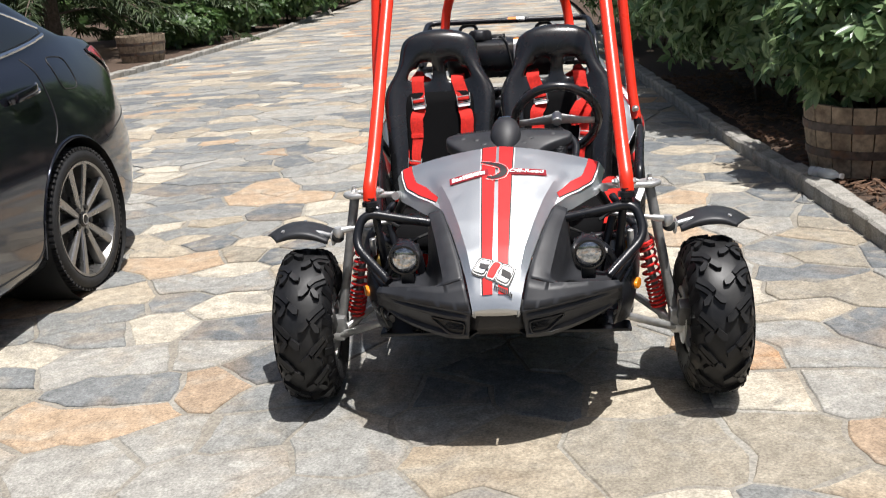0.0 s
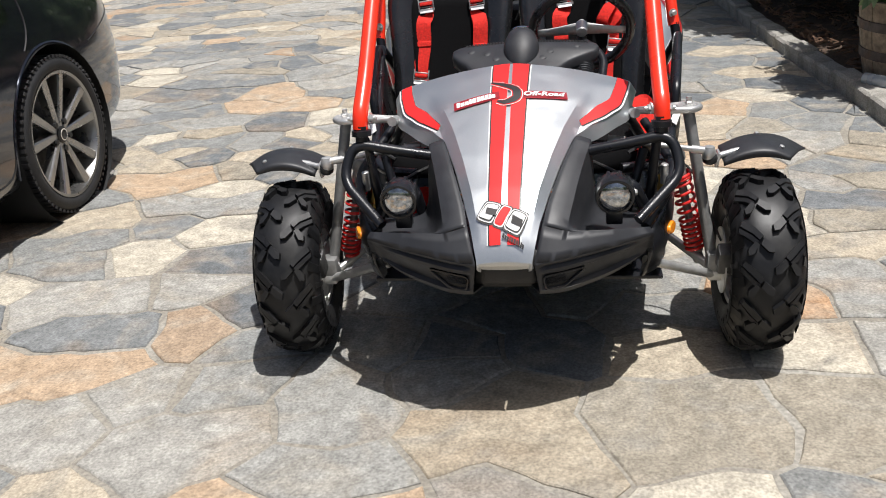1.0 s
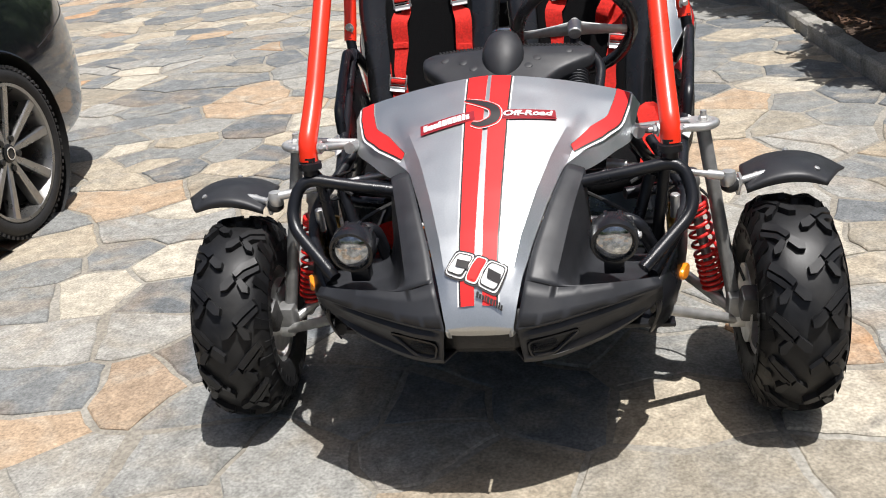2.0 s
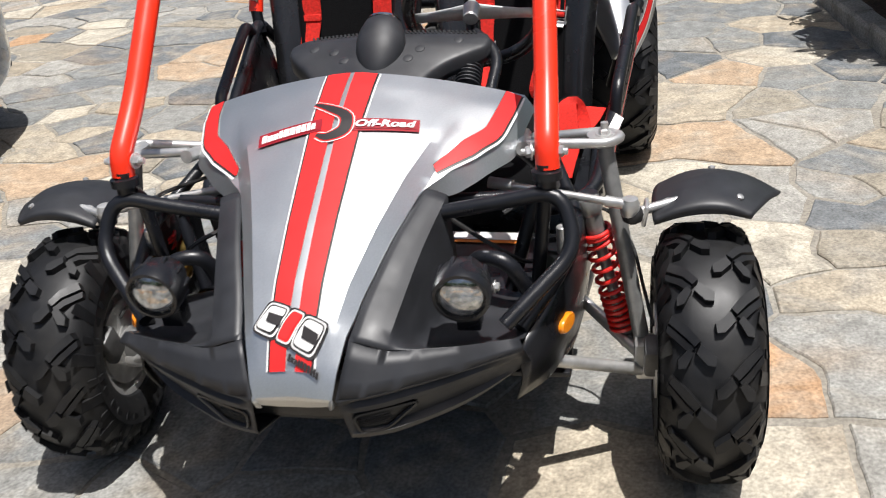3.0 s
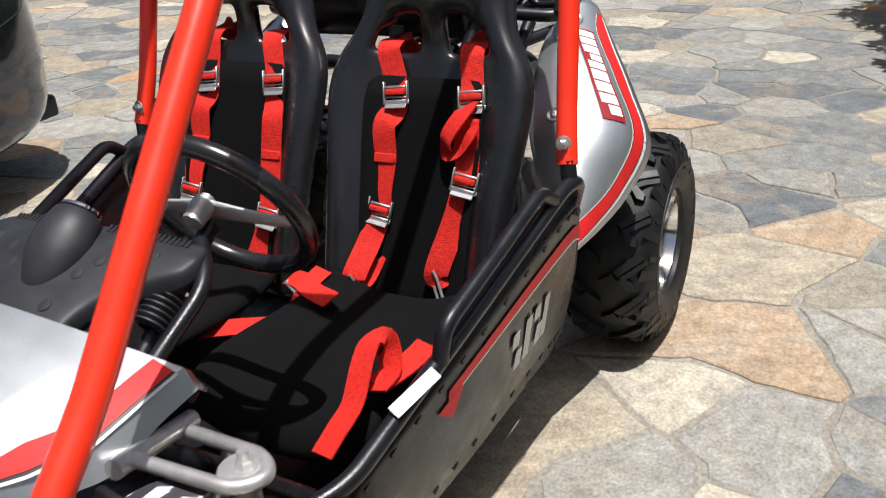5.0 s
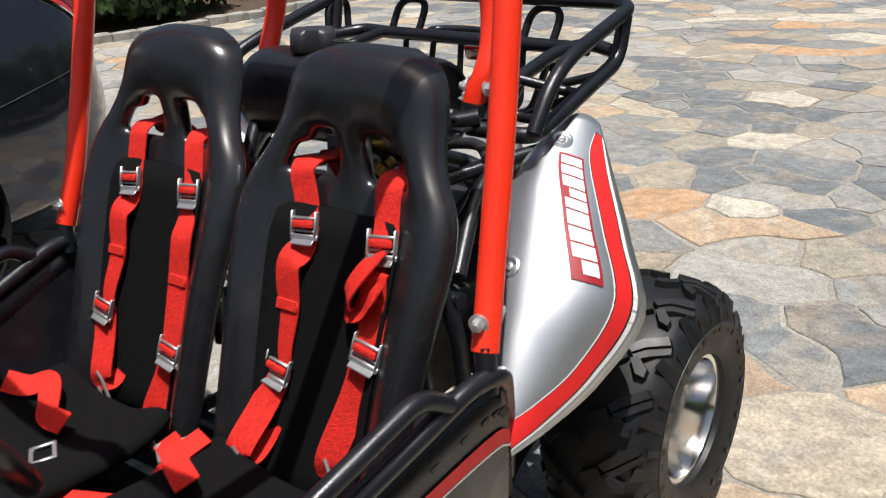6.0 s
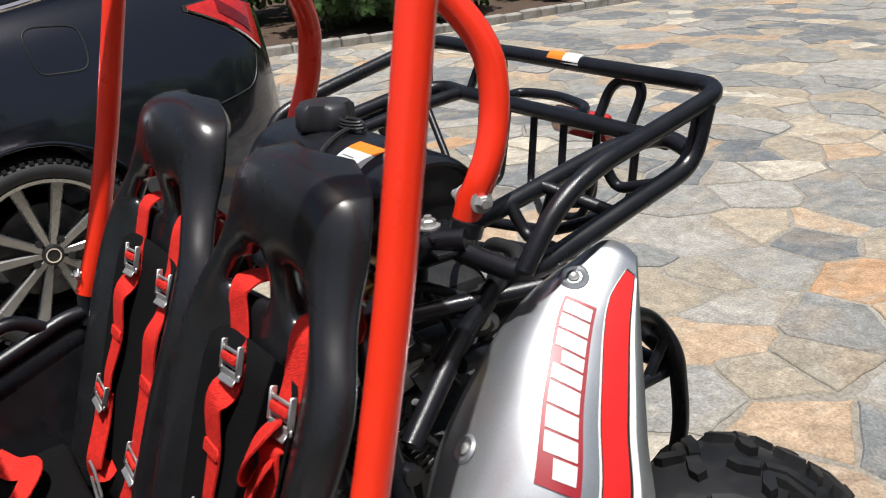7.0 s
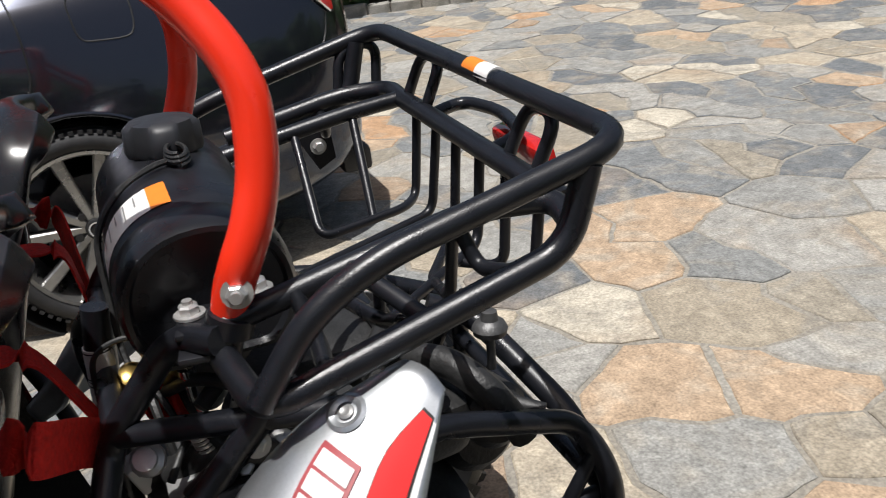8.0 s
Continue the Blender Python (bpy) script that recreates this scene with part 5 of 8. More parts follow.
def seat(cx, y0, z0):
    base, lean = Vector((cx, y0, z0)), radians(18.5)
    up, fwd = Vector((0, math.sin(lean), math.cos(lean))), Vector((0, -math.cos(lean), math.sin(lean)))
    half = [0.0, 0.09, 0.17, 0.30, 0.46, 0.62, 0.74, 0.84, 0.91, 0.96, 0.99, 1.0]
    cols = [-q for q in half[:0:-1]] + half
    srow = [0, 0.1, 0.22, 0.34, 0.43, 0.50, 0.545, 0.572, 0.590, 0.615, 0.640, 0.662, 0.685, 0.72, 0.75, 0.775, 0.795, 0.808, 0.816, 0.820]
    rim = 0.044

    def at(u, s):
        w = eased(SEAT_W, s)
        f = min(1.0, max(0.0, (s - 0.50) / 0.17))
        f = f * f * (3 - 2 * f)
        b = min(1.0, max(0.0, (abs(u) - 0.30) / 0.58))
        bol = eased([(0, 0.070), (0.3, 0.064), (0.48, 0.050), (0.57, 0.036), (0.64, 0.014), (0.69, 0.0)], s) * b * b * (3 - 2 * b)
        head = eased([(0, 0), (0.54, 0.0), (0.60, 0.014), (0.66, 0.034), (0.72, 0.046), (0.76, 0.045), (0.80, 0.036), (0.82, 0.026)], s) * (1 - 0.55 * u * u)
        web = 0.024 * math.exp(-((s - 0.605) / 0.045) ** 2) * math.exp(-(abs(abs(u) - 0.34) / 0.26) ** 2)
        e = max(0.0, -math.log(math.exp(-60 * (1 - abs(u)) * w) + math.exp(-54 * (0.821 - s))) / 60)
        roll = rim - math.sqrt(max(0.0, rim * rim - (rim - e) ** 2)) if e < rim else 0.0
        rise = s if s < 0.64 else 0.64 + (s - 0.64) * 0.83
        return base + Vector((u * w, 0, 0)) + up * rise + fwd * (bol + head - web - roll)

    bm = bmesh.new()
    v = [[bm.verts.new(at(u, s)) for u in cols] for s in srow]
    for j in range(len(srow) - 1):
        for i in range(len(cols) - 1):
            hole = srow[j] >= 0.571 and srow[j + 1] <= 0.641 and (0.16 < abs((cols[i] + cols[i + 1]) / 2) < (0.62 if srow[j + 1] < 0.62 else 0.46))
            if not hole:
                bm.faces.new((v[j][i], v[j][i + 1], v[j + 1][i + 1], v[j + 1][i]))
    back = part("seat_back", bm, VINYL, kart, "black moulded bucket seat back with two belt slots", angle=180)
    shell(back, 0.034, 2, -1)
    back.modifiers.move(1, 0)
    # cloth insert
    bm = bmesh.new()
    cs, ss = [-0.60, -0.4, 0, 0.4, 0.60], [0.0, 0.15, 0.3, 0.42, 0.52]
    rows = [[at(u, s) + fwd * (0.003 + 0.003 * (1 - (u / 0.6) ** 2)) for u in cs] for s in ss]
    sheet(bm, rows)
    ins = part("back_insert", bm, CLOTH, back, "black cloth insert")
    shell(ins, 0.004, 1, -1)
    # cushion
    rows = []
    for y, z, w in ((1.04, 0.40, 0.165), (0.98, 0.378, 0.175), (0.88, 0.375, 0.185), (0.74, 0.392, 0.188), (0.62, 0.408, 0.185), (0.585, 0.395, 0.18), (0.575, 0.35, 0.175)):
        rows.append([(cx + w * u, y, z + 0.05 * max(0, abs(u) - 0.55) / 0.45 - (0.02 if abs(u) == 1 else 0)) for u in (-1, -0.93, -0.7, -0.35, 0, 0.35, 0.7, 0.93, 1)])
    bm = bmesh.new()
    sheet(bm, rows)
    cu = part("seat_cushion", bm, CLOTH, kart, "black padded cloth seat cushion", angle=180)
    shell(cu, 0.04, 1, 1)
    cu.modifiers.move(1, 0)

    def on_back(x, s, f=0.018):
        return at((x - cx) / eased(SEAT_W, s), s) + fwd * f

    return on_back, fwd


def buckle(m, strap):
    """A pressed steel adjuster with its side cheeks, two bars and a thumb lip."""
    bm = bmesh.new()
    for dx in (-0.027, 0.027):
        block(bm, m @ Matrix.Translation((dx, 0.004, 0.004)), (0.004, 0.046, 0.013), 0.0015, 1)
    for dy, h, w in ((-0.021, 0.011, 0.062), (0.014, 0.006, 0.054), (-0.009, 0.004, 0.054)):
        block(bm, m @ Matrix.Translation((0, dy, 0.004)), (w, h, 0.005), 0.0015, 1)
    block(bm, m @ Matrix.Translation((0, -0.030, 0.010)) @ Matrix.Rotation(radians(-35), 4, "X"), (0.050, 0.012, 0.003), 0.001, 1)
    part("buckle", bm, BUCKLE, strap, "pressed steel buckle")
    bm = bmesh.new()
    block(bm, m @ Matrix.Translation((0, 0.003, 0.009)), (0.047, 0.014, 0.008), 0.003, 2)
    part("belt_fold", bm, WEBBING, strap)


def belts(p, fwd, straps, anchor):
    """Red shoulder straps through the slots, each with two adjusters, slack between them and a hanging end."""
    turn = fwd.to_track_quat("Z", "Y").to_matrix().to_4x4()
    for xt, xu, su, xl, sl, bulge, loop, tail in straps:
        bm = bmesh.new()
        hold = Vector((anchor[0] + (xt - anchor[0]) * 0.12, anchor[1], anchor[2]))
        back = p(xt, 0.600, -0.052)
        ribbon(bm, [hold, hold * 0.55 + back * 0.45 + Vector((0, 0.006, 0)), back + Vector((0, 0.014, -0.012)), p(xt, 0.598, -0.040), p(xt, 0.590, -0.004), p(xt, 0.572, 0.010), p(xt * 0.7 + xu * 0.3, 0.545, 0.010), p(xt * 0.3 + xu * 0.7, su + 0.03, 0.010), p(xu, su, 0.014)], 0.052, 0.003, fwd)
        strap = part("shoulder_belt", bm, WEBBING, kart, "red webbing harness strap")
        mid = su * 0.45 + sl * 0.55
        low = [p(xu, su + 0.004, 0.010), p(xu + bulge * 0.3, su - 0.035, 0.014), p((xu + xl) / 2 + bulge, (su + mid) / 2, 0.028), p((xu + xl) / 2 + bulge * 0.6, mid, 0.020), p(xl + bulge * 0.2, sl + 0.04, 0.016), p(xl, sl, 0.014)]
        bm = bmesh.new()
        ribbon(bm, low, 0.053, 0.003, fwd + Vector((bulge * 4, 0, 0)))
        part("belt_lower", bm, WEBBING, strap)
        if loop:
            bm = bmesh.new()
            ribbon(bm, [p(xu, su - 0.006, 0.018), p(xu - 0.010, su - 0.028, 0.034), p(xu - 0.026, su - 0.055, 0.046), p(xu - 0.042, su - 0.085, 0.046), p(xu - 0.040, su - 0.104, 0.034),
                        p(xu - 0.018, su - 0.098, 0.030), p(xu + 0.004, su - 0.075, 0.032), p(xu + 0.010, su - 0.055, 0.022)], 0.050, 0.003, fwd + Vector((-0.7, 0, 0.35)), 7)
            part("belt_loop", bm, WEBBING, strap)
        # hanging end, folded back on itself
        dx, ln = tail
        q = [p(xl, sl + 0.002, 0.014), p(xl + dx * 0.4, sl - ln * 0.40, 0.020), p(xl + dx * 0.9, sl - ln * 0.85, 0.034), p(xl + dx, sl - ln, 0.032), p(xl + dx + 0.012, sl - ln * 0.92, 0.016), p(xl + dx * 0.5 + 0.012, sl - ln * 0.5, 0.008), p(xl + 0.006, sl - 0.01, 0.006)]
        bm = bmesh.new()
        ribbon(bm, q, 0.052, 0.003, fwd + Vector((0.25, 0, 0.1)))
        part("belt_tail", bm, WEBBING, strap)
        for x, sq, rz in ((xu, su, 6), (xl, sl, -8)):
            buckle(Matrix.Translation(p(x, sq, 0.018)) @ turn @ Matrix.Rotation(radians(rz), 4, "Z") @ Matrix.Diagonal((1.0, 0.9, 0.75, 1)), strap)
        bm = bmesh.new()
        k = low[3]
        block(bm, Matrix.Translation(k + fwd * 0.002) @ turn, (0.051, 0.020, 0.006), 0.002, 1)
        part("belt_keeper", bm, WEBBING, strap)
        bm = bmesh.new()
        xe, se = xl + dx, sl - ln
        tube(bm, [p(xe - 0.006, se + 0.012, 0.040), p(xe + 0.004, se - 0.004, 0.038), p(xe + 0.024, se - 0.052, 0.030), p(xe + 0.014, se - 0.064, 0.030), p(xe - 0.004, se - 0.02, 0.034)], 0.0032, 0.008, 8)
        part("belt_hook", bm, BUCKLE, strap, "bent steel hook")


on_r, fwd = seat(0.207, 1.050, 0.342)
belts(on_r, fwd, ((0.110, 0.138, 0.484, 0.120, 0.238, -0.008, False, (-0.030, 0.15)), (0.300, 0.314, 0.484, 0.318, 0.318, -0.004, True, (-0.050, 0.20))), (0.12, 1.352, 0.775))
on_l, fwd = seat(-0.282, 1.072, 0.348)
belts(on_l, fwd, ((-0.373, -0.369, 0.478, -0.392, 0.216, 0.002, False, (0.020, 0.14)), (-0.206, -0.180, 0.480, -0.165, 0.182, 0.006, False, (-0.040, 0.14))), (-0.20, 1.352, 0.775))


def lap_belt(pts, up, width=0.044):
    bm = bmesh.new()
    ribbon(bm, pts, width, 0.003, up, 7)
    return part("lap_belt", bm, WEBBING, kart, "crumpled red webbing lap belt")


lap_belt([(0.366, 0.470, 0.462), (0.374, 0.505, 0.486), (0.382, 0.545, 0.512), (0.374, 0.595, 0.553), (0.372, 0.632, 0.572), (0.388, 0.652, 0.556), (0.402, 0.628, 0.522), (0.398, 0.585, 0.512)], (-0.35, -0.6, 0.7), 0.05)
lap_belt([(0.392, 0.60, 0.512), (0.408, 0.635, 0.518), (0.424, 0.668, 0.528), (0.436, 0.70, 0.540)], (-0.2, -0.5, 0.9), 0.05)
lap_belt([(-0.225, 0.24, 0.402), (-0.262, 0.215, 0.425), (-0.300, 0.20, 0.415), (-0.312, 0.19, 0.395), (-0.285, 0.18, 0.388), (-0.250, 0.185, 0.396)], (0.3, -0.9, 0.35), 0.05)
lap_belt([(0.03, 1.0, 0.47), (0.02, 0.95, 0.455), (0.035, 0.90, 0.44), (0.06, 0.86, 0.435), (0.02, 0.83, 0.428), (-0.05, 0.80, 0.425), (-0.12, 0.77, 0.42)], (0.1, -0.3, 1))
lap_belt([(-0.455, 0.905, 0.475), (-0.42, 0.93, 0.462), (-0.385, 0.955, 0.470), (-0.345, 0.93, 0.458), (-0.30, 0.90, 0.452), (-0.255, 0.905, 0.446)], (0.3, -0.5, 0.8), 0.044)
lap_belt([(-0.03, 0.96, 0.462), (0.01, 0.945, 0.468), (0.05, 0.925, 0.460), (0.11, 0.90, 0.462)], (0.1, -0.4, 1))
for at, rot in (((-0.135, 0.765, 0.428), (0, 4, 25)), ((-0.235, 0.845, 0.425), (5, 0, -30)), ((0.0, 0.955, 0.455), (10, 0, 60))):
    bm = bmesh.new()
    m = pose(*at, *rot)
    for dx in (-0.025, 0.025):
        block(bm, m @ Matrix.Translation((dx, 0, 0)), (0.008, 0.046, 0.006), 0.002, 1)
    for dy in (-0.02, 0.02):
        block(bm, m @ Matrix.Translation((0, dy, 0)), (0.058, 0.008, 0.006), 0.002, 1)
    if at[0] < -0.1 and at[1] < 0.8:
        block(bm, m @ Matrix.Translation((0, 0.0, 0.004)), (0.046, 0.03, 0.01), 0.002, 1)
    part("lap_buckle", bm, BUCKLE, kart, "pressed steel lap buckle")


# -- sides, roll cage behind the seats
def side_parts(s):
    top = [(0.30, 0.32, 0.455), (0.40, 0.355, 0.452), (0.445, 0.42, 0.468), (0.487, 0.75, 0.565), (0.532, 1.10, 0.672), (0.54, 1.16, 0.665), (0.50, 1.22, 0.56), (0.46, 1.27, 0.40)]
    bm = bmesh.new()
    tube(bm, sx(s, top), 0.0155, 0.06)
    part("side_rail", bm, STEEL, kart)
    bm = bmesh.new()
    tube(bm, sx(s, [(0.480, 0.655, 0.540), (0.486, 0.668, 0.600), (0.506, 0.84, 0.652), (0.522, 1.0, 0.700), (0.528, 1.05, 0.665)]), 0.0145, 0.035)
    part("arm_rest", bm, STEEL, kart)
    # panel below the rail
    surf = Surface([[(0.446, 0.40, 0.455), (0.435, 0.40, 0.34), (0.415, 0.42, 0.235)], [(0.492, 0.75, 0.548), (0.474, 0.76, 0.40), (0.436, 0.78, 0.225)], [(0.536, 1.10, 0.652), (0.506, 1.13, 0.44), (0.446, 1.18, 0.222)],
                    [(0.540, 1.165, 0.64), (0.512, 1.21, 0.44), (0.448, 1.28, 0.225)]])
    bm = bmesh.new()
    sheet(bm, [[Vector((q.x * s, q.y, q.z)) for q in (surf.at(i / 8, j / 14) for i in range(9))] for j in range(15)])
    pan = part("side_panel", bm, PLASTIC, kart, "black side panel with a red pinstripe")
    shell(pan, 0.005, 0, 0)

    def strip(name, u0, u1, v0, v1, lift, mat):
        b = bmesh.new()
        rows = []
        for j in range(13):
            v = v0 + (v1 - v0) * j / 12
            rows.append([Vector(((q.x + lift) * s, q.y, q.z)) for q in (surf.at(u0(v), v), surf.at(u1(v), v))])
        sheet(b, rows)
        part(name, b, mat, pan)

    strip("pinstripe", lambda v: 0.20, lambda v: 0.27, 0.26, 0.98, 0.0055, RED_FILM)
    strip("pinstripe_edge", lambda v: 0.275, lambda v: 0.285, 0.26, 0.98, 0.0055, WHITE_FILM)
    strip("pinstripe", lambda v: 0.27 + 0.0, lambda v: 0.27 + max(0.0, 0.16 - abs(v - 0.27) * 4), 0.225, 0.30, 0.0060, RED_FILM)
    for v, u, du in ((0.46, 0.42, 0.10), (0.475, 0.56, 0.12), (0.505, 0.42, 0.26), (0.535, 0.42, 0.08), (0.55, 0.55, 0.13), (0.575, 0.42, 0.26)):
        strip("side_lettering", lambda vv: u, lambda vv: u + du, v, v + 0.022, 0.0062, WHITE_FILM)
    bm = bmesh.new()
    for j in range(15):
        for u in (0.12, 0.9):
            q = surf.at(u, 0.05 + 0.9 * j / 14)
            block(bm, pose((q.x + 0.0035) * s, q.y, q.z, 12, 0, 0), (0.003, 0.016, 0.006))
    tagged(part("panel_slot", bm, ENGINE_BLACK, pan), kind="stuff")
    bm = bmesh.new()
    m = pose(s * 0.4775, 0.575, 0.535, 15, s * 35, -7 * s)
    block(bm, m, (0.022, 0.10, 0.002))
    part("rail_sticker", bm, WHITE_FILM, kart)
    # rear uprights of the cage
    bm = bmesh.new()
    tube(bm, sx(s, [(0.534, 1.130, 0.645), (0.524 if s > 0 else 0.542, 1.143, 0.712)]), 0.0165, 0)
    part("bar_socket", bm, STEEL, kart)
    bm = bmesh.new()
    out, flat = (0.010, 0.0) if s > 0 else (0.030, 0.04)
    tube(bm, sx(s, [(0.513 + out, 1.144, 0.702), (0.500 + out + flat * 0.2, 1.184, 0.80), (0.485 + out + flat * 0.6, 1.247, 1.00), (0.457 + out + flat, 1.345, 1.38), (0.450 + out + flat, 1.350, 1.48), (0.440, 1.32, 1.55)]), 0.0205, 0.06, 14)
    bar = part("side_roll_bar", bm, RED_TUBE, kart, "red powder-coated roll bar")
    for d in (1, -1):
        bm = bmesh.new()
        bolt(bm, (s * (0.508 + out), 1.160 + d * 0.0205, 0.746), (0.25 * s, d, 0), 0.010)
        cyl(bm, (s * (0.508 + out), 1.160 + d * 0.018, 0.746), (s * (0.511 + out), 1.160 + d * 0.036, 0.746), 0.006, 10)
        part("bar_bolt", bm, ZINC, bar)
    bm = bmesh.new()
    path = smooth_path(sx(s, [(0.260, 1.498, 0.949), (0.266, 1.504, 0.974), (0.275, 1.515, 1.004), (0.277, 1.532, 1.039), (0.273, 1.546, 1.079), (0.268, 1.553, 1.119), (0.260, 1.554, 1.159), (0.247, 1.543, 1.197), (0.229, 1.521, 1.235),
                                 (0.214, 1.488, 1.274), (0.204, 1.447, 1.321), (0.200, 1.395, 1.400), (0.200, 1.340, 1.480), (0.200, 1.302, 1.540)]), 5)
    c14 = [(math.cos(2 * math.pi * k / 16) * 0.0205, math.sin(2 * math.pi * k / 16) * 0.0205) for k in range(16)]
    sweep(bm, path, lambda i, n: c14)
    bar = part("rear_roll_bar", bm, RED_TUBE, kart, "curved red powder-coated roll bar")
    for d in (1, -1):
        bm = bmesh.new()
        bolt(bm, (s * 0.268 + d * 0.0205, 1.505, 0.981), (d, -0.25, 0.1), 0.0105)
        cyl(bm, (s * 0.268 + d * 0.02, 1.505, 0.981), (s * 0.268 + d * 0.037, 1.501, 0.982), 0.006, 10)
        part("bar_bolt", bm, ZINC, bar)
    bm = bmesh.new()
    lathe(bm, [(0.0165, -0.03), (0.0165, -0.002), (0.0245, 0), (0.0245, 0.02), (0.0165, 0.022)], turn_to((s * 0.261, 1.492, 0.932), (s * 0.1, 0.35, 1)), 16)
    part("bar_socket", bm, STEEL, kart)
    # frame behind the seats
    for pts, r in (([(0.285, 1.48, 0.935), (0.225, 1.44, 0.925), (0.205, 1.365, 0.83), (0.20, 1.35, 0.80), (0.30, 1.31, 0.72), (0.335, 1.32, 0.60), (0.34, 1.33, 0.40)], 0.0155),
                   ([(0.33, 1.335, 0.70), (0.285, 1.45, 0.79), (0.30, 1.535, 0.885)], 0.0155), ([(0.205, 1.36, 0.82), (0.27, 1.46, 0.84), (0.36, 1.62, 0.86)], 0.0135),
                   ([(0.30, 1.44, 0.77), (0.25, 1.70, 0.74), (0.215, 1.89, 0.66), (0.25, 1.915, 0.60), (0.262, 1.918, 0.46), (0.255, 1.90, 0.36)], 0.0155),
                   ([(0.24, 1.905, 0.63), (0.235, 1.86, 0.555)], 0.010), ([(0.40, 0.45, 0.225), (0.42, 1.25, 0.225), (0.34, 1.45, 0.26), (0.30, 1.85, 0.34)], 0.016)):
        bm = bmesh.new()
        tube(bm, sx(s, pts), r, 0.05)
        part("frame_tube", bm, STEEL, kart)
    bm = bmesh.new()
    block(bm, pose(s * 0.276, 1.465, 0.785, 35, 0, 0), (0.012, 0.10, 0.05), 0.004)
    part("frame_bracket", bm, STEEL, kart)
    bm = bmesh.new()
    bolt(bm, (s * 0.284, 1.492, 0.812), (s, -0.1, 0.4), 0.010)
    bolt(bm, (s * 0.284, 1.450, 0.79), (s, -0.1, 0.4), 0.010)
    part("bracket_bolt", bm, ZINC, kart)
    # rear fender
    F = Surface([
        [(0.372, 1.620, 0.900), (0.388, 1.635, 0.912), (0.402, 1.647, 0.908), (0.418, 1.655, 0.893)],
        [(0.345, 1.530, 0.850), (0.385, 1.533, 0.868), (0.438, 1.562, 0.850), (0.478, 1.600, 0.812)],
        [(0.345, 1.440, 0.775), (0.420, 1.442, 0.802), (0.494, 1.480, 0.778), (0.540, 1.545, 0.722)],
        [(0.365, 1.355, 0.690), (0.450, 1.352, 0.712), (0.548, 1.405, 0.690), (0.588, 1.500, 0.622)],
        [(0.410, 1.290, 0.600), (0.470, 1.280, 0.632), (0.540, 1.325, 0.608), (0.570, 1.385, 0.550)],
        [(0.450, 1.245, 0.530), (0.480, 1.228, 0.565), (0.518, 1.245, 0.550), (0.540, 1.285, 0.510)],
        [(0.470, 1.200, 0.500), (0.485, 1.185, 0.522), (0.503, 1.188, 0.518), (0.516, 1.200, 0.492)]])
    if s < 0:
        F = Surface([[(-q.x, q.y, q.z) for q in r][::-1] for r in F.rows])
    uu = (lambda u: u) if s > 0 else (lambda u: 1 - u)
    bm = F.mesh(18, 36)
    fend = part("rear_fender", bm, SILVER, kart, "silver plastic rear fender with a red edge stripe", angle=70)
    sol = shell(fend, 0.012, 0, 0)
    flip = 1 if F.normal(0.5, 0.5).y < 0 else -1

    def fe(name, l, r, v0, v1, lift, mat):
        b = bmesh.new()
        F.film(b, lambda v: uu(l(v)), lambda v: uu(r(v)), v0, v1, flip * (0.0062 + lift), 36, 4)
        part(name, b, mat, fend)

    outer = [(0, 0.94), (0.12, 0.90), (0.5, 0.885), (1, 0.86)]
    inner = [(0, 0.93), (0.09, 0.72), (0.30, 0.765), (0.5, 0.785), (0.7, 0.76), (0.86, 0.66), (1, 0.40)]
    fe("fender_edge", lambda v: eased(inner, v, 0.05) - 0.012, lambda v: eased(outer, v, 0.05) + 0.05, 0.05, 0.985, 0.0, WHITE_FILM)
    fe("fender_edge", lambda v: eased(inner, v, 0.05) - 0.004, lambda v: eased(outer, v, 0.05) + 0.015, 0.045, 0.985, 0.0008, DARK_FILM)
    fe("fender_stripe", lambda v: eased(inner, v, 0.05), lambda v: eased(outer, v, 0.05), 0.05, 0.985, 0.0016, RED_FILM)
    # slanted name plate in plain bars
    for grow, mat, lift in ((0.004, MAROON_FILM, 0.0020),):
        fe("name_plate", lambda v: 0.47 + 0.30 * (v - 0.17) - grow * 3, lambda v: 0.655 + 0.12 * (v - 0.17) + grow * 3, 0.165 - grow, 0.475 + grow, lift, mat)
    b = bmesh.new()
    rng = random.Random(3)
    v = 0.170
    while v < 0.462:
        dv = rng.uniform(0.022, 0.034)
        lo = 0.008 if rng.random() < 0.7 else 0.045
        F.film(b, lambda q: uu(0.47 + 0.30 * (q - 0.17) + lo), lambda q: uu(0.655 + 0.12 * (q - 0.17) - 0.008), v, min(v + dv, 0.471), flip * 0.0096, 2, 2)
        v += dv + 0.005
    part("lettering", b, WHITE_FILM, fend)
    for u, v, dark in ((0.42, 0.115, GREY_PAINT), (0.24, 0.47, ZINC)):
        b = bmesh.new()
        n = F.normal(uu(u), v) * flip
        m = turn_to(F.at(uu(u), v) + n * 0.006, n)
        lathe(b, [(0.020, 0.0002), (0.016, 0.0028), (0.0125, 0.0016), (0.0105, 0.0006)], m, 24)
        part("dimple", b, SILVER, fend)
        b = bmesh.new()
        lathe(b, [(0.0080, 0.0003), (0.0076, 0.0024), (0.0048, 0.0036), (0.0024, 0.0028), (0, 0.0028)], m, 20)
        part("rivet", b, dark, fend, "rivet in a round dimple")


both(side_parts)

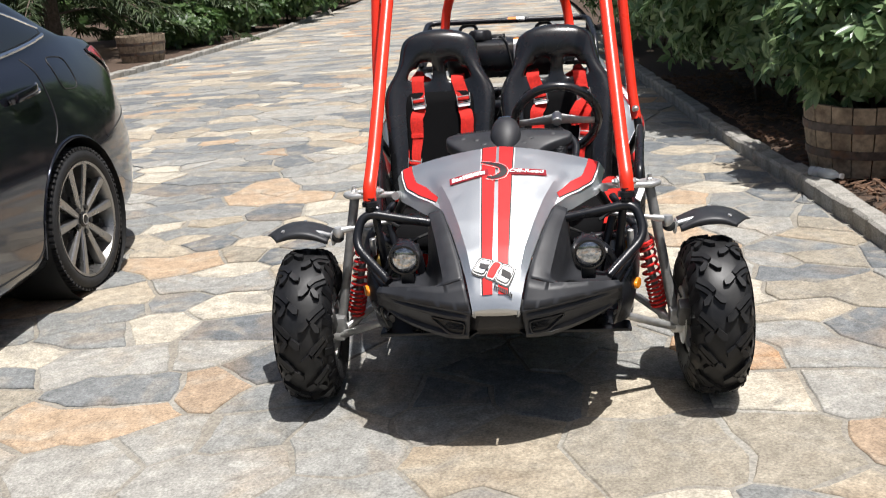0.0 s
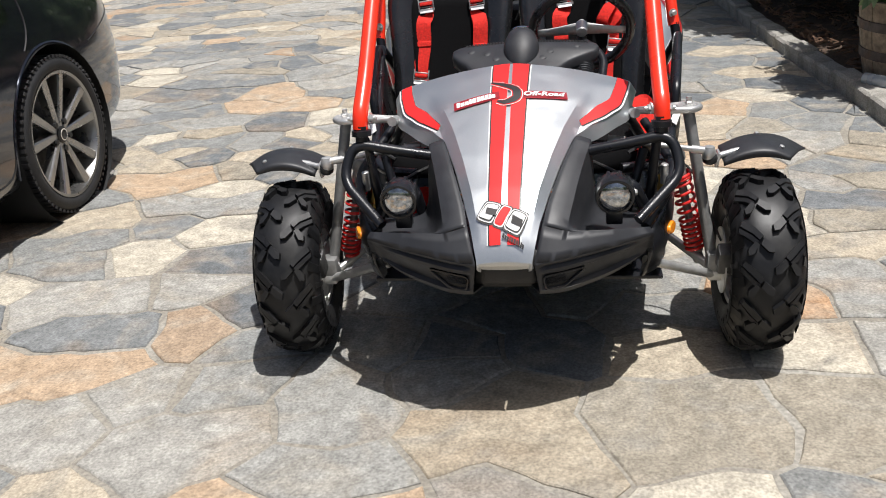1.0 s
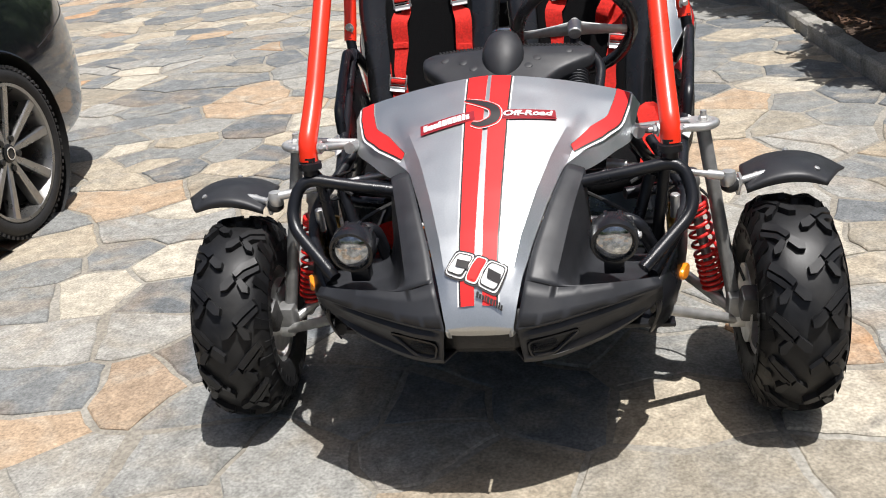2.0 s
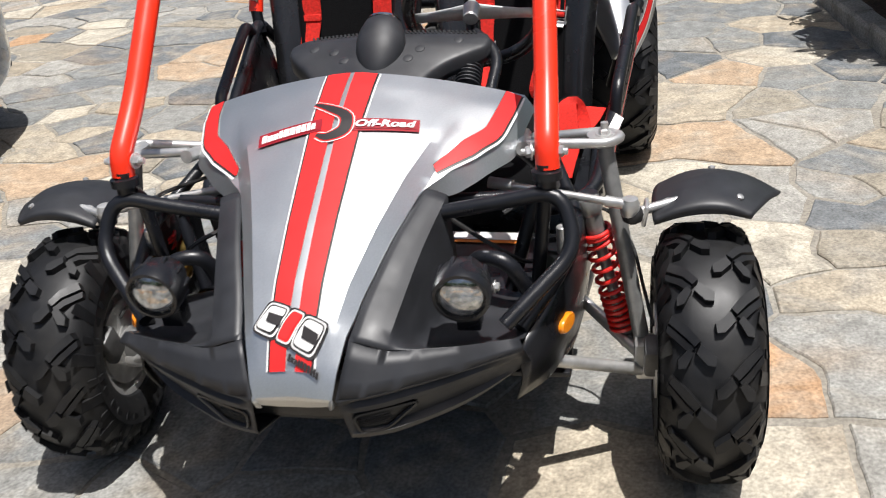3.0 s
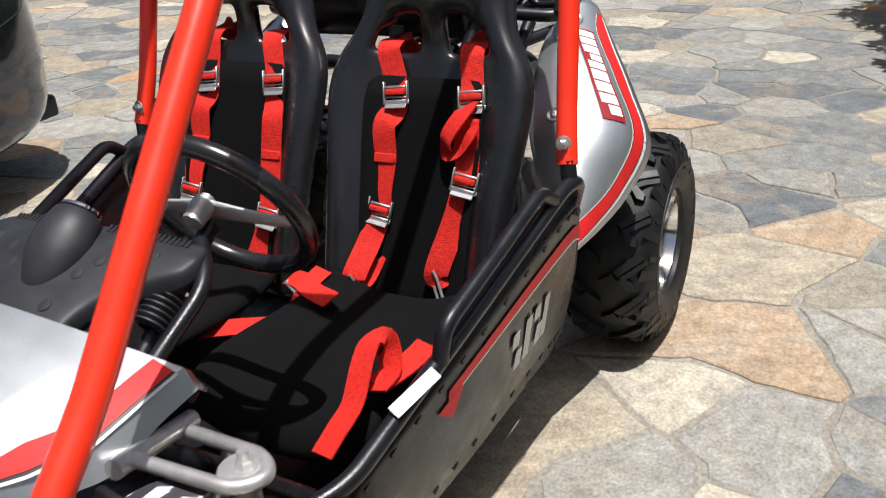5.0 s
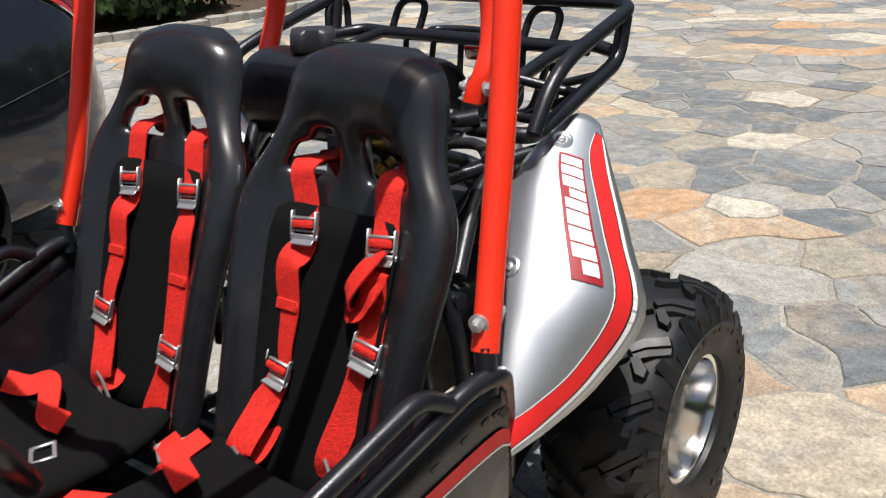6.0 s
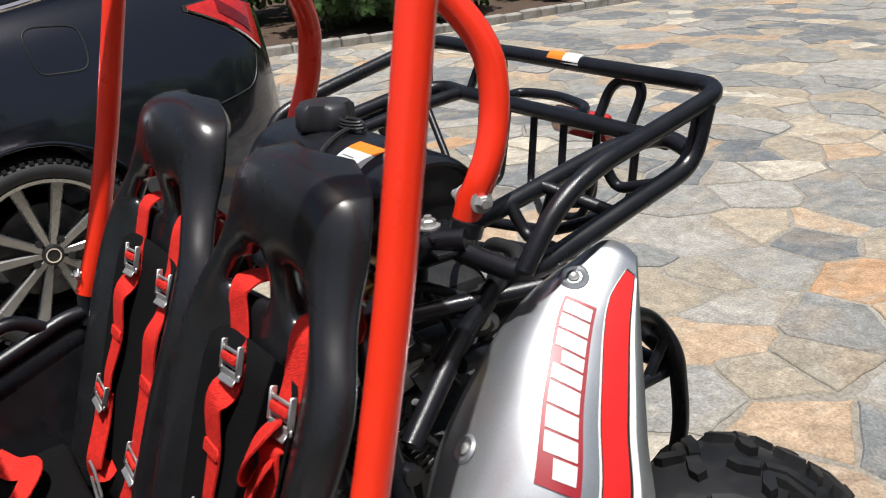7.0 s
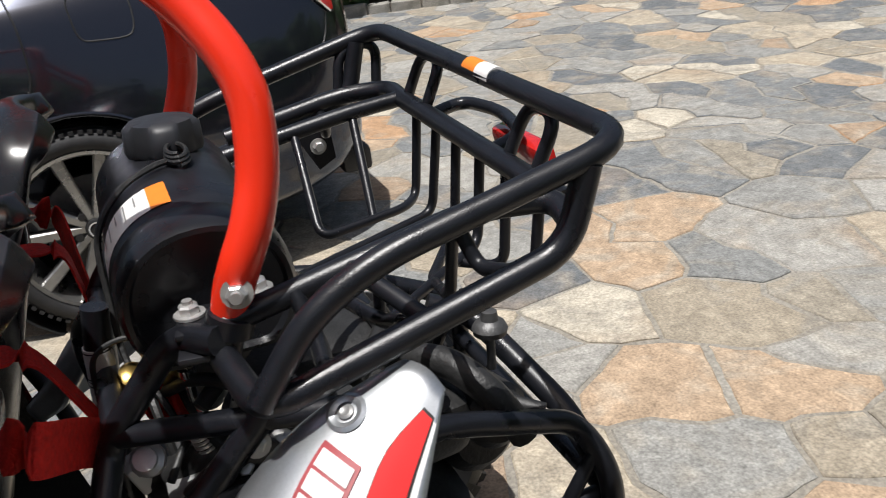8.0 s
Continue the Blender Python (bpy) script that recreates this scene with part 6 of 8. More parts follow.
# roof cross bars of the cage
for pts in ([(0.350, 0.74, 1.50), (-0.350, 0.74, 1.50)], [(0.44, 1.32, 1.55), (-0.44, 1.32, 1.55)]):
    bm = bmesh.new()
    tube(bm, pts, 0.0205, 0)
    part("roof_bar", bm, RED_TUBE, kart, "red powder-coated cross bar")

# floor and inner walls
bm = bmesh.new()
block(bm, Matrix.Translation((0, 0.68, 0.225)), (0.80, 1.22, 0.012), 0.003)
block(bm, pose(0, 0.04, 0.31, -30, 0, 0), (0.52, 0.26, 0.008))
part("floor_pan", bm, PLASTIC, kart)
bm = bmesh.new()
tube(bm, [(-0.34, 1.33, 0.66), (0.34, 1.33, 0.66)], 0.0145, 0)
tube(bm, [(-0.205, 1.36, 0.82), (0.205, 1.36, 0.82)], 0.0145, 0)
tube(bm, [(-0.42, 1.24, 0.23), (0.42, 1.24, 0.23)], 0.0145, 0)
part("cross_tube", bm, STEEL, kart)

# -- cargo rack
TUBES = [
    ([(-0.385, 1.495, 0.922), (-0.398, 1.52, 0.99), (-0.388, 1.60, 1.02), (-0.385, 1.88, 1.084), (0.372, 1.885, 1.072), (0.384, 1.62, 1.02), (0.386, 1.55, 0.985), (0.385, 1.494, 0.912)], 0.0135, 0.055),
    ([(0.262, 1.478, 0.915), (0.386, 1.496, 0.906), (0.373, 1.812, 0.976), (0.374, 1.838, 1.058)], 0.0145, 0.035),
    ([(-0.262, 1.478, 0.915), (-0.386, 1.496, 0.906), (-0.373, 1.812, 0.982), (-0.378, 1.838, 1.070)], 0.0145, 0.035),
    ([(0.270, 1.49, 0.945), (0.272, 1.76, 0.998), (0.30, 1.838, 1.000), (0.352, 1.830, 0.990)], 0.0135, 0.05),
    ([(-0.270, 1.49, 0.945), (-0.268, 1.78, 0.985), (-0.265, 1.866, 0.992)], 0.0125, 0.03),
    ([(-0.37, 1.60, 0.958), (-0.372, 1.80, 0.99), (-0.33, 1.872, 0.996), (-0.265, 1.868, 0.992), (0.28, 1.862, 0.984)], 0.0145, 0.05),
    ([(0.276, 1.62, 0.972), (0.37, 1.66, 0.945)], 0.0095, 0),
    ([(0.276, 1.56, 0.962), (0.30, 1.57, 0.915), (0.375, 1.56, 0.92)], 0.009, 0.02),
    ([(0.376, 1.77, 0.962), (0.28, 1.755, 0.935), (0.265, 1.74, 0.985)], 0.0085, 0.02),
    ([(0.376, 1.66, 0.942), (0.25, 1.65, 0.890), (0.10, 1.62, 0.880)], 0.0085, 0.03),
    ([(-0.276, 1.62, 0.97), (-0.37, 1.66, 0.955)], 0.009, 0),
    ([(-0.376, 1.76, 0.97), (-0.29, 1.745, 0.95), (-0.27, 1.74, 0.98)], 0.0085, 0.02),
]
for pts, r, f in TUBES:
    bm = bmesh.new()
    tube(bm, pts, r, f, 14)
    part("rack_tube", bm, STEEL, kart)
# upright loops on the rails
for a, b in (((0.118, 1.868, 0.985), (0.192, 1.868, 0.985)), ((-0.245, 1.870, 0.992), (-0.165, 1.870, 0.992)), ((-0.374, 1.795, 0.99), (-0.374, 1.862, 0.995))):
    bm = bmesh.new()
    a, b = Vector(a), Vector(b)
    lean = Vector((0.012, 0.030, 0)) if abs(a.y - b.y) < 0.01 else Vector((-0.008, 0.012, 0))
    tube(bm, [a, a + lean + Vector((0, 0, 0.072)), b + lean + Vector((0, 0, 0.072)), b], 0.0085, 0.034, 10)
    part("rack_loop", bm, STEEL, kart)
# hanging basket
LOW = 0.850
for pts in ([(-0.268, 1.69, 0.970), (-0.125, 1.675, LOW), (-0.165, 1.82, LOW), (-0.205, 1.852, LOW), (-0.198, 1.868, 0.985)],
            [(-0.268, 1.785, 0.980), (-0.155, 1.765, LOW)],
            [(-0.118, 1.868, 0.980), (-0.135, 1.852, LOW - 0.006), (-0.055, 1.68, LOW - 0.006), (0.04, 1.60, LOW + 0.02), (0.10, 1.575, 0.94)],
            [(-0.040, 1.866, 0.978), (-0.045, 1.852, LOW), (0.10, 1.76, LOW), (0.22, 1.74, LOW + 0.03), (0.268, 1.735, 0.985)],
            [(0.040, 1.866, 0.978), (0.038, 1.852, LOW + 0.004), (0.20, 1.66, LOW + 0.006), (0.268, 1.65, 0.970)],
            [(0.125, 1.864, 0.980), (0.120, 1.852, LOW), (0.06, 1.80, LOW)],
            [(0.215, 1.864, 0.980), (0.210, 1.850, LOW + 0.02), (0.20, 1.76, LOW + 0.02)]):
    bm = bmesh.new()
    tube(bm, pts, 0.0070, 0.025, 10)
    part("basket_rod", bm, STEEL, kart)
# lamp stay and tail lamp behind the rack
bm = bmesh.new()
tube(bm, [(-0.145, 1.868, 0.988), (-0.175, 1.935, 0.992), (-0.08, 1.955, 0.992), (0.03, 1.935, 0.988), (0.055, 1.868, 0.980)], 0.0095, 0.04, 10)
part("lamp_stay", bm, STEEL, kart)
bm = bmesh.new()
block(bm, pose(-0.02, 1.958, 0.948, 12, 0, 0), (0.15, 0.030, 0.050), 0.010)
part("tail_lamp", bm, RED_LENS, kart, "dark red tail lamp under the rack")
for k, (x, mat) in enumerate(((-0.005, ORANGE_FILM), (0.035, WHITE_FILM))):
    bm = bmesh.new()
    path = [Vector((x + 0.04 * i / 4, 1.8845, 1.0789 - 0.0000 * i)) + Vector((0, 0, -0.012 / 0.757 * (x + 0.04 * i / 4 + 0.006))) for i in range(5)]
    sweep(bm, path, lambda i, n: [(0.0149 * math.cos(radians(a)), 0.0149 * math.sin(radians(a))) for a in range(0, 360, 24)])
    part("rack_sticker", bm, mat, kart, "orange and white sticker")
# stay plate with a bolt on the far rail
bm = bmesh.new()
vs = [bm.verts.new(q) for q in ((-0.335, 1.76, 0.975), (-0.335, 1.70, 0.955), (-0.335, 1.735, 0.885), (-0.335, 1.765, 0.90))]
bm.faces.new(vs)
gus = part("rack_gusset", bm, STEEL, kart, smooth=False)
shell(gus, 0.005, 0, 0)
bm = bmesh.new()
bolt(bm, (-0.331, 1.738, 0.925), (1, 0, 0), 0.009)
part("gusset_bolt", bm, ZINC, gus)

# rear bumper
for pts, r in (([(0.262, 1.915, 0.56), (-0.262, 1.915, 0.56)], 0.0135), ([(0.20, 1.72, 0.735), (-0.20, 1.72, 0.735)], 0.0115), ([(0.25, 1.70, 0.56), (0.235, 1.91, 0.555)], 0.0115),
               ([(-0.06, 1.80, 0.735), (-0.04, 1.86, 0.71), (0.14, 1.912, 0.63), (0.235, 1.915, 0.585)], 0.0175)):
    bm = bmesh.new()
    tube(bm, pts, r, 0.03)
    part("bumper_tube", bm, STEEL, kart)

# -- fuel tank
TY, TZ, TRY, TRZ = 1.487, 0.937, 0.096, 0.090


def tank_ring(a, k=1.0):
    y, z = math.cos(a), math.sin(a)
    return TRY * k * math.copysign(abs(y) ** 0.9, y), max(TRZ * k * math.copysign(abs(z) ** 0.92, z), -TRZ * 0.80 * k)


bm = bmesh.new()
xs = [(-0.262, 0.60), (-0.258, 0.84), (-0.245, 0.95), (-0.22, 1.0), (0.118, 1.0), (0.124, 0.975), (0.130, 0.975), (0.136, 1.0), (0.168, 0.995), (0.186, 0.965), (0.195, 0.92), (0.196, 0.86), (0.186, 0.82), (0.183, 0.6)]
v = sheet(bm, [[(x, TY + q[0], TZ + q[1]) for q in (tank_ring(2 * math.pi * a / 36, k) for a in range(36))] for x, k in xs], closed_u=True)
bm.faces.new(v[0][::-1])
bm.faces.new(v[-1])
tank = part("fuel_tank", bm, PLASTIC, kart, "black plastic drum fuel tank with a screw cap", angle=50)
bm = bmesh.new()
m = turn_to((-0.115, 1.492, 1.018), (0, 0.04, 1))
ringw = []
for h, k in ((-0.012, 0.72), (0.004, 0.72), (0.006, 0.95), (0.012, 1.0), (0.040, 0.97), (0.048, 0.86), (0.050, 0.5)):
    ringw.append([m @ Vector(((0.047 + 0.0035 * math.copysign(min(1, abs(math.cos(4 * th)) * 2.5), math.cos(4 * th)) * (1 if k > 0.9 else 0)) * k * math.cos(th), (0.047 + 0.0035 * math.copysign(min(1, abs(math.cos(4 * th)) * 2.5), math.cos(4 * th)) * (1 if k > 0.9 else 0)) * k * math.sin(th), h)) for th in (2 * math.pi * q / 64 for q in range(64))])
v = sheet(bm, ringw, closed_u=True)
bm.faces.new(v[-1])
part("tank_cap", bm, PLASTIC_DULL, tank, "black lobed filler cap", angle=50)


def on_tank(x, deg, lift):
    q = tank_ring(radians(deg), 1 + lift / TRY)
    return Vector((x, TY + q[0], TZ + q[1]))


for x0, x1, d0, d1, mat, lift in ((0.030, 0.112, 109, 180, WHITE_FILM, 0.0012), (0.030, 0.112, 96, 109, ORANGE_FILM, 0.0012)):
    bm = bmesh.new()
    sheet(bm, [[on_tank(x0 + (x1 - x0) * i / 3, d0 + (d1 - d0) * j / 8, lift) for i in range(4)] for j in range(9)])
    part("tank_label", bm, mat, tank, "white and orange warning label")
bm = bmesh.new()
for j in range(6):
    d = 118 + j * 9.5
    sheet(bm, [[on_tank(0.040 + (0.050 if j % 2 else 0.034) * i / 3, dd, 0.002) for i in range(4)] for dd in (d, d + 1.2)])
part("label_lines", bm, GREY_PAINT, tank)
c6 = [(0.0042 * math.cos(a * 1.047), 0.0042 * math.sin(a * 1.047)) for a in range(6)]
bm = bmesh.new()
pts = [on_tank(-0.035, 84, 0.006), on_tank(-0.02, 98, 0.008), on_tank(0.0, 125, 0.008), on_tank(0.012, 160, 0.008), (0.03, 1.383, 0.90), (0.06, 1.385, 0.83), (0.10, 1.41, 0.80), (0.13, 1.43, 0.74)]
sweep(bm, smooth_path(pts, 6), lambda i, n: c6)
part("fuel_hose", bm, ENGINE_BLACK, tank)
bm = bmesh.new()
c = on_tank(-0.040, 84, 0.005)
coil = [c + Vector(((0.034 - 0.001 * k / 10) * math.cos(2 * math.pi * k / 16), (0.014 - 0.0006 * k / 10) * math.sin(2 * math.pi * k / 16), 0.0003 * k)) for k in range(49)]
sweep(bm, coil, lambda i, n: [(a * 0.7, b * 0.7) for a, b in c6])
part("hose_coil", bm, ENGINE_BLACK, tank, "coiled breather hose")
for s in (1, -1):
    for z, w in ((0.918, 0.10), (0.936, 0.066)):
        bm = bmesh.new()
        block(bm, pose(s * 0.232, 1.470, z, 0, 0, s * -10), (w, 0.050, 0.008), 0.003)
        part("tank_bracket", bm, PLASTIC, tank)
    for y in (1.461, 1.532):
        bm = bmesh.new()
        bolt(bm, (s * 0.222, y, 0.941 if y < 1.5 else 0.950), (0, 0, 1), 0.011)
        cyl(bm, (s * 0.222, y, 0.945), (s * 0.222, y, 0.958), 0.0055, 10)
        part("tank_bolt", bm, ZINC, tank)

# -- engine
eng = bmesh.new()
block(eng, Matrix.Translation((0.02, 1.60, 0.45)), (0.30, 0.34, 0.22), 0.03)
cyl(eng, (0.05, 1.50, 0.52), (0.05, 1.42, 0.60), 0.075, 20, 0.01)
cyl(eng, (0.19, 1.62, 0.42), (0.25, 1.62, 0.42), 0.10, 24, 0.012)
engine = part("engine", eng, ENGINE, kart, "small air-cooled engine behind the seats")
bm = bmesh.new()
for k in range(9):
    block(bm, Matrix.Translation((0.03, 1.43, 0.50 + k * 0.018)), (0.16, 0.13, 0.006), 0.002, 1)
part("cooling_fins", bm, ENGINE, engine)
bm = bmesh.new()
block(bm, Matrix.Translation((-0.12, 1.62, 0.66)), (0.22, 0.22, 0.14), 0.03)
block(bm, pose(0.12, 1.66, 0.69, 0, 10, 8), (0.16, 0.2, 0.09), 0.025)
cyl(bm, (0.03, 1.78, 0.66), (0.19, 1.80, 0.68), 0.045, 20, 0.012)
part("air_box", bm, ENGINE_BLACK, engine)
bm = bmesh.new()
tube(bm, [(0.05, 1.40, 0.62), (0.12, 1.38, 0.70), (0.16, 1.47, 0.74), (0.10, 1.60, 0.70)], 0.02, 0.06, 12)
tube(bm, [(-0.05, 1.42, 0.70), (0.0, 1.40, 0.80), (0.10, 1.40, 0.80), (0.15, 1.42, 0.66)], 0.006, 0.05, 8)
tube(bm, [(-0.10, 1.46, 0.74), (0.02, 1.42, 0.84), (0.18, 1.45, 0.76), (0.12, 1.55, 0.62)], 0.005, 0.06, 8)
tube(bm, [(0.24, 1.40, 0.70), (0.20, 1.42, 0.62), (0.25, 1.5, 0.55), (0.22, 1.6, 0.6)], 0.006, 0.05, 8)
part("engine_hose", bm, ENGINE_BLACK, engine)
bm = bmesh.new()
m = turn_to((0.14, 1.40, 0.66), (0.5, 0.3, -0.8))
pts = [m @ Vector((0.014 * math.cos(k * 0.6), 0.014 * math.sin(k * 0.6), 0.0009 * k)) for k in range(150)]
sweep(bm, pts, lambda i, n: [(0.0022 * math.cos(a * 1.256), 0.0022 * math.sin(a * 1.256)) for a in range(5)])
part("return_spring", bm, ENGINE, engine)
bm = bmesh.new()
lathe(bm, [(0, 0), (0.020, 0), (0.020, 0.012), (0.026, 0.014), (0.026, 0.03), (0.018, 0.034), (0.018, 0.05), (0, 0.052)], turn_to((0.085, 1.462, 0.765), (0.2, 0.1, 1)), 20)
carb = part("carburettor", bm, ZINC, engine)
bm = bmesh.new()
block(bm, pose(0.15, 1.42, 0.70, 20, 10, 0), (0.06, 0.05, 0.035), 0.008)
part("carburettor_bowl", bm, ZINC, engine)
bm = bmesh.new()
block(bm, pose(0.115, 1.372, 0.715, 20, 10, 20), (0.028, 0.035, 0.05), 0.005)
part("relay_box", bm, WHITE_FILM, engine, "pale plastic relay")
bm = bmesh.new()
prof = [(0, 0)]
for q in range(5):
    prof += [(0.030, 0.002 + 0.011 * q), (0.030, 0.008 + 0.011 * q), (0.022, 0.009 + 0.011 * q), (0.022, 0.0125 + 0.011 * q)]
lathe(bm, prof + [(0.016, 0.058), (0, 0.060)], turn_to((0.045, 1.405, 0.765), (0.55, 0.72, 0.15)), 22)
part("ignition_cap", bm, RED_SPRING, engine, "red finned ignition cap")
bm = bmesh.new()
lathe(bm, [(0, 0), (0.019, 0), (0.019, 0.02), (0.012, 0.026), (0.012, 0.04), (0, 0.042)], turn_to((0.09, 1.425, 0.818), (0.4, 0.5, 0.6)), 18)
part("brass_housing", bm, BRASS, engine, "brass-coloured housing")
# frame post between the seats with two pale stickers
post = bmesh.new()
tube(post, [(0.05, 1.366, 0.905), (0.05, 1.357, 0.85), (0.05, 1.347, 0.73), (0.055, 1.345, 0.55)], 0.0165, 0.02, 14)
post = part("seat_post", post, STEEL, kart)
for z0, z1 in ((0.815, 0.856), (0.772, 0.812)):
    bm = bmesh.new()
    path = [Vector((0.05, lerp([(0.73, 1.347), (0.85, 1.357)], z), z)) for z in (z0, (z0 + z1) / 2, z1)]
    sweep(bm, path, lambda i, n: [(0.0172 * math.cos(radians(a)), 0.0172 * math.sin(radians(a))) for a in range(0, 360, 20)])
    part("post_sticker", bm, WHITE_FILM, post, "white sticker with dark print")
    bm = bmesh.new()
    for zz in (z0 + 0.002, z1 - 0.004):
        path = [Vector((0.05, lerp([(0.73, 1.347), (0.85, 1.357)], z), z)) for z in (zz, zz + 0.002)]
        sweep(bm, path, lambda i, n: [(0.0178 * math.cos(radians(a)), 0.0178 * math.sin(radians(a))) for a in range(0, 360, 20)], caps=False)
    part("sticker_print", bm, DARK_FILM, post)
# bolted flat bar of the engine cradle
bm = bmesh.new()
block(bm, pose(0.225, 1.505, 0.752, 0, 0, 0) @ Matrix.Rotation(radians(24), 4, "X"), (0.012, 0.20, 0.045), 0.003)
bar = part("cradle_bar", bm, STEEL, kart)
for x, y, z in ((0.266, 1.519, 0.794), (0.274, 1.478, 0.782)):
    bm = bmesh.new()
    bolt(bm, (x, y, z), (0.8, -0.2, 0.55), 0.0095)
    cyl(bm, (0.225, y - 0.01, z - 0.035), (x, y, z), 0.006, 10)
    part("cradle_bolt", bm, ZINC, bar)
# hoses, cables and a dark spring in the engine bay
for pts, rad in (([(0.10, 1.42, 0.80), (0.16, 1.46, 0.84), (0.20, 1.54, 0.80), (0.16, 1.62, 0.74)], 0.008), ([(0.02, 1.44, 0.86), (0.10, 1.48, 0.84), (0.19, 1.50, 0.78), (0.18, 1.52, 0.68)], 0.006),
                 ([(0.16, 1.45, 0.80), (0.13, 1.50, 0.83), (0.02, 1.56, 0.82), (-0.08, 1.60, 0.76)], 0.010), ([(0.20, 1.62, 0.80), (0.14, 1.68, 0.82), (0.02, 1.70, 0.80), (-0.04, 1.74, 0.72)], 0.012),
                 ([(0.18, 1.40, 0.73), (0.14, 1.43, 0.76), (0.10, 1.47, 0.72), (0.14, 1.52, 0.66)], 0.005), ([(0.05, 1.66, 0.72), (0.12, 1.74, 0.76), (0.20, 1.78, 0.74), (0.21, 1.82, 0.66)], 0.020)):
    bm = bmesh.new()
    tube(bm, pts, rad, 0.05, 10)
    part("engine_hose", bm, ENGINE_BLACK, engine)
bm = bmesh.new()
m = turn_to((0.150, 1.444, 0.764), (0.0, 0.22, -1))
sweep(bm, [m @ Vector((0.013 * math.cos(k * 0.6), 0.013 * math.sin(k * 0.6), 0.00055 * k)) for k in range(130)], lambda i, n: [(0.0021 * math.cos(a * 1.256), 0.0021 * math.sin(a * 1.256)) for a in range(5)])
part("cable_spring", bm, ZINC, engine, "thin steel return spring")
bm = bmesh.new()
lathe(bm, [(0, 0), (0.006, 0), (0.006, 0.030), (0.009, 0.031), (0.009, 0.040), (0, 0.041)], turn_to((0.14, 1.447, 0.802), (0, -0.05, 1)), 14)
part("cable_adjuster", bm, CHROME, engine, "bright cable adjuster")
bm = bmesh.new()
lathe(bm, [(0, -0.02), (0.012, -0.02), (0.012, 0.0), (0.019, 0.002), (0.019, 0.012), (0.013, 0.015), (0.013, 0.022), (0, 0.023)], turn_to((0.20, 1.386, 0.778), (0.75, -0.2, 0.6)), 12)
part("mount_nut", bm, ZINC, engine, "zinc-plated mounting nut")
bm = bmesh.new()
lathe(bm, [(0, -0.03), (0.024, -0.03), (0.027, -0.022), (0.027, 0.012), (0.020, 0.018), (0.020, 0.034), (0.013, 0.040), (0, 0.041)], turn_to((0.07, 1.378, 0.795), (0.4, 0.35, 0.75)), 20)
part("carburettor_body", bm, BRASS, engine, "dull brass-coloured carburettor body")
bm = bmesh.new()
tube(bm, smooth_path([(0.08, 1.345, 0.80), (0.08, 1.352, 0.856), (0.085, 1.395, 0.872), (0.09, 1.437, 0.850), (0.10, 1.46, 0.80)], 4), 0.0035, 0.01, 8)
part("throttle_cable", bm, ENGINE_BLACK, engine, "thin black throttle cable")
bm = bmesh.new()
lathe(bm, [(0.006, -0.05), (0.006, 0.0), (0.022, 0.002), (0.024, 0.010), (0.020, 0.018), (0.012, 0.022), (0.010, 0.034), (0, 0.036)], turn_to((0.115, 1.825, 0.758), (0, 0.05, 1)), 22)
part("breather_cap", bm, ENGINE, engine, "round metal cap on a stud")
bm = bmesh.new()
tube(bm, [(0.02, 1.72, 0.70), (0.17, 1.80, 0.70), (0.21, 1.85, 0.685)], 0.011, 0.03, 10)
part("engine_hose", bm, ENGINE_BLACK, engine)
bm = bmesh.new()
cyl(bm, (-0.34, 1.765, 0.28), (0.34, 1.765, 0.28), 0.018, 14)
part("rear_axle", bm, STEEL, kart)
bm = bmesh.new()
lathe(bm, [(0, -0.045), (0.045, -0.045), (0.062, -0.03), (0.062, 0.03), (0.045, 0.045), (0, 0.045)], turn_to((0.06, 1.80, 0.60), (1, 0.15, 0.05)), 24)
part("silencer", bm, ENGINE_BLACK, engine)



# ---- the parked saloon
car = thing("parked_car", "dark blue-black metallic saloon car parked on the flagstones", "car", at=(-2.865, -0.16, 0.0))
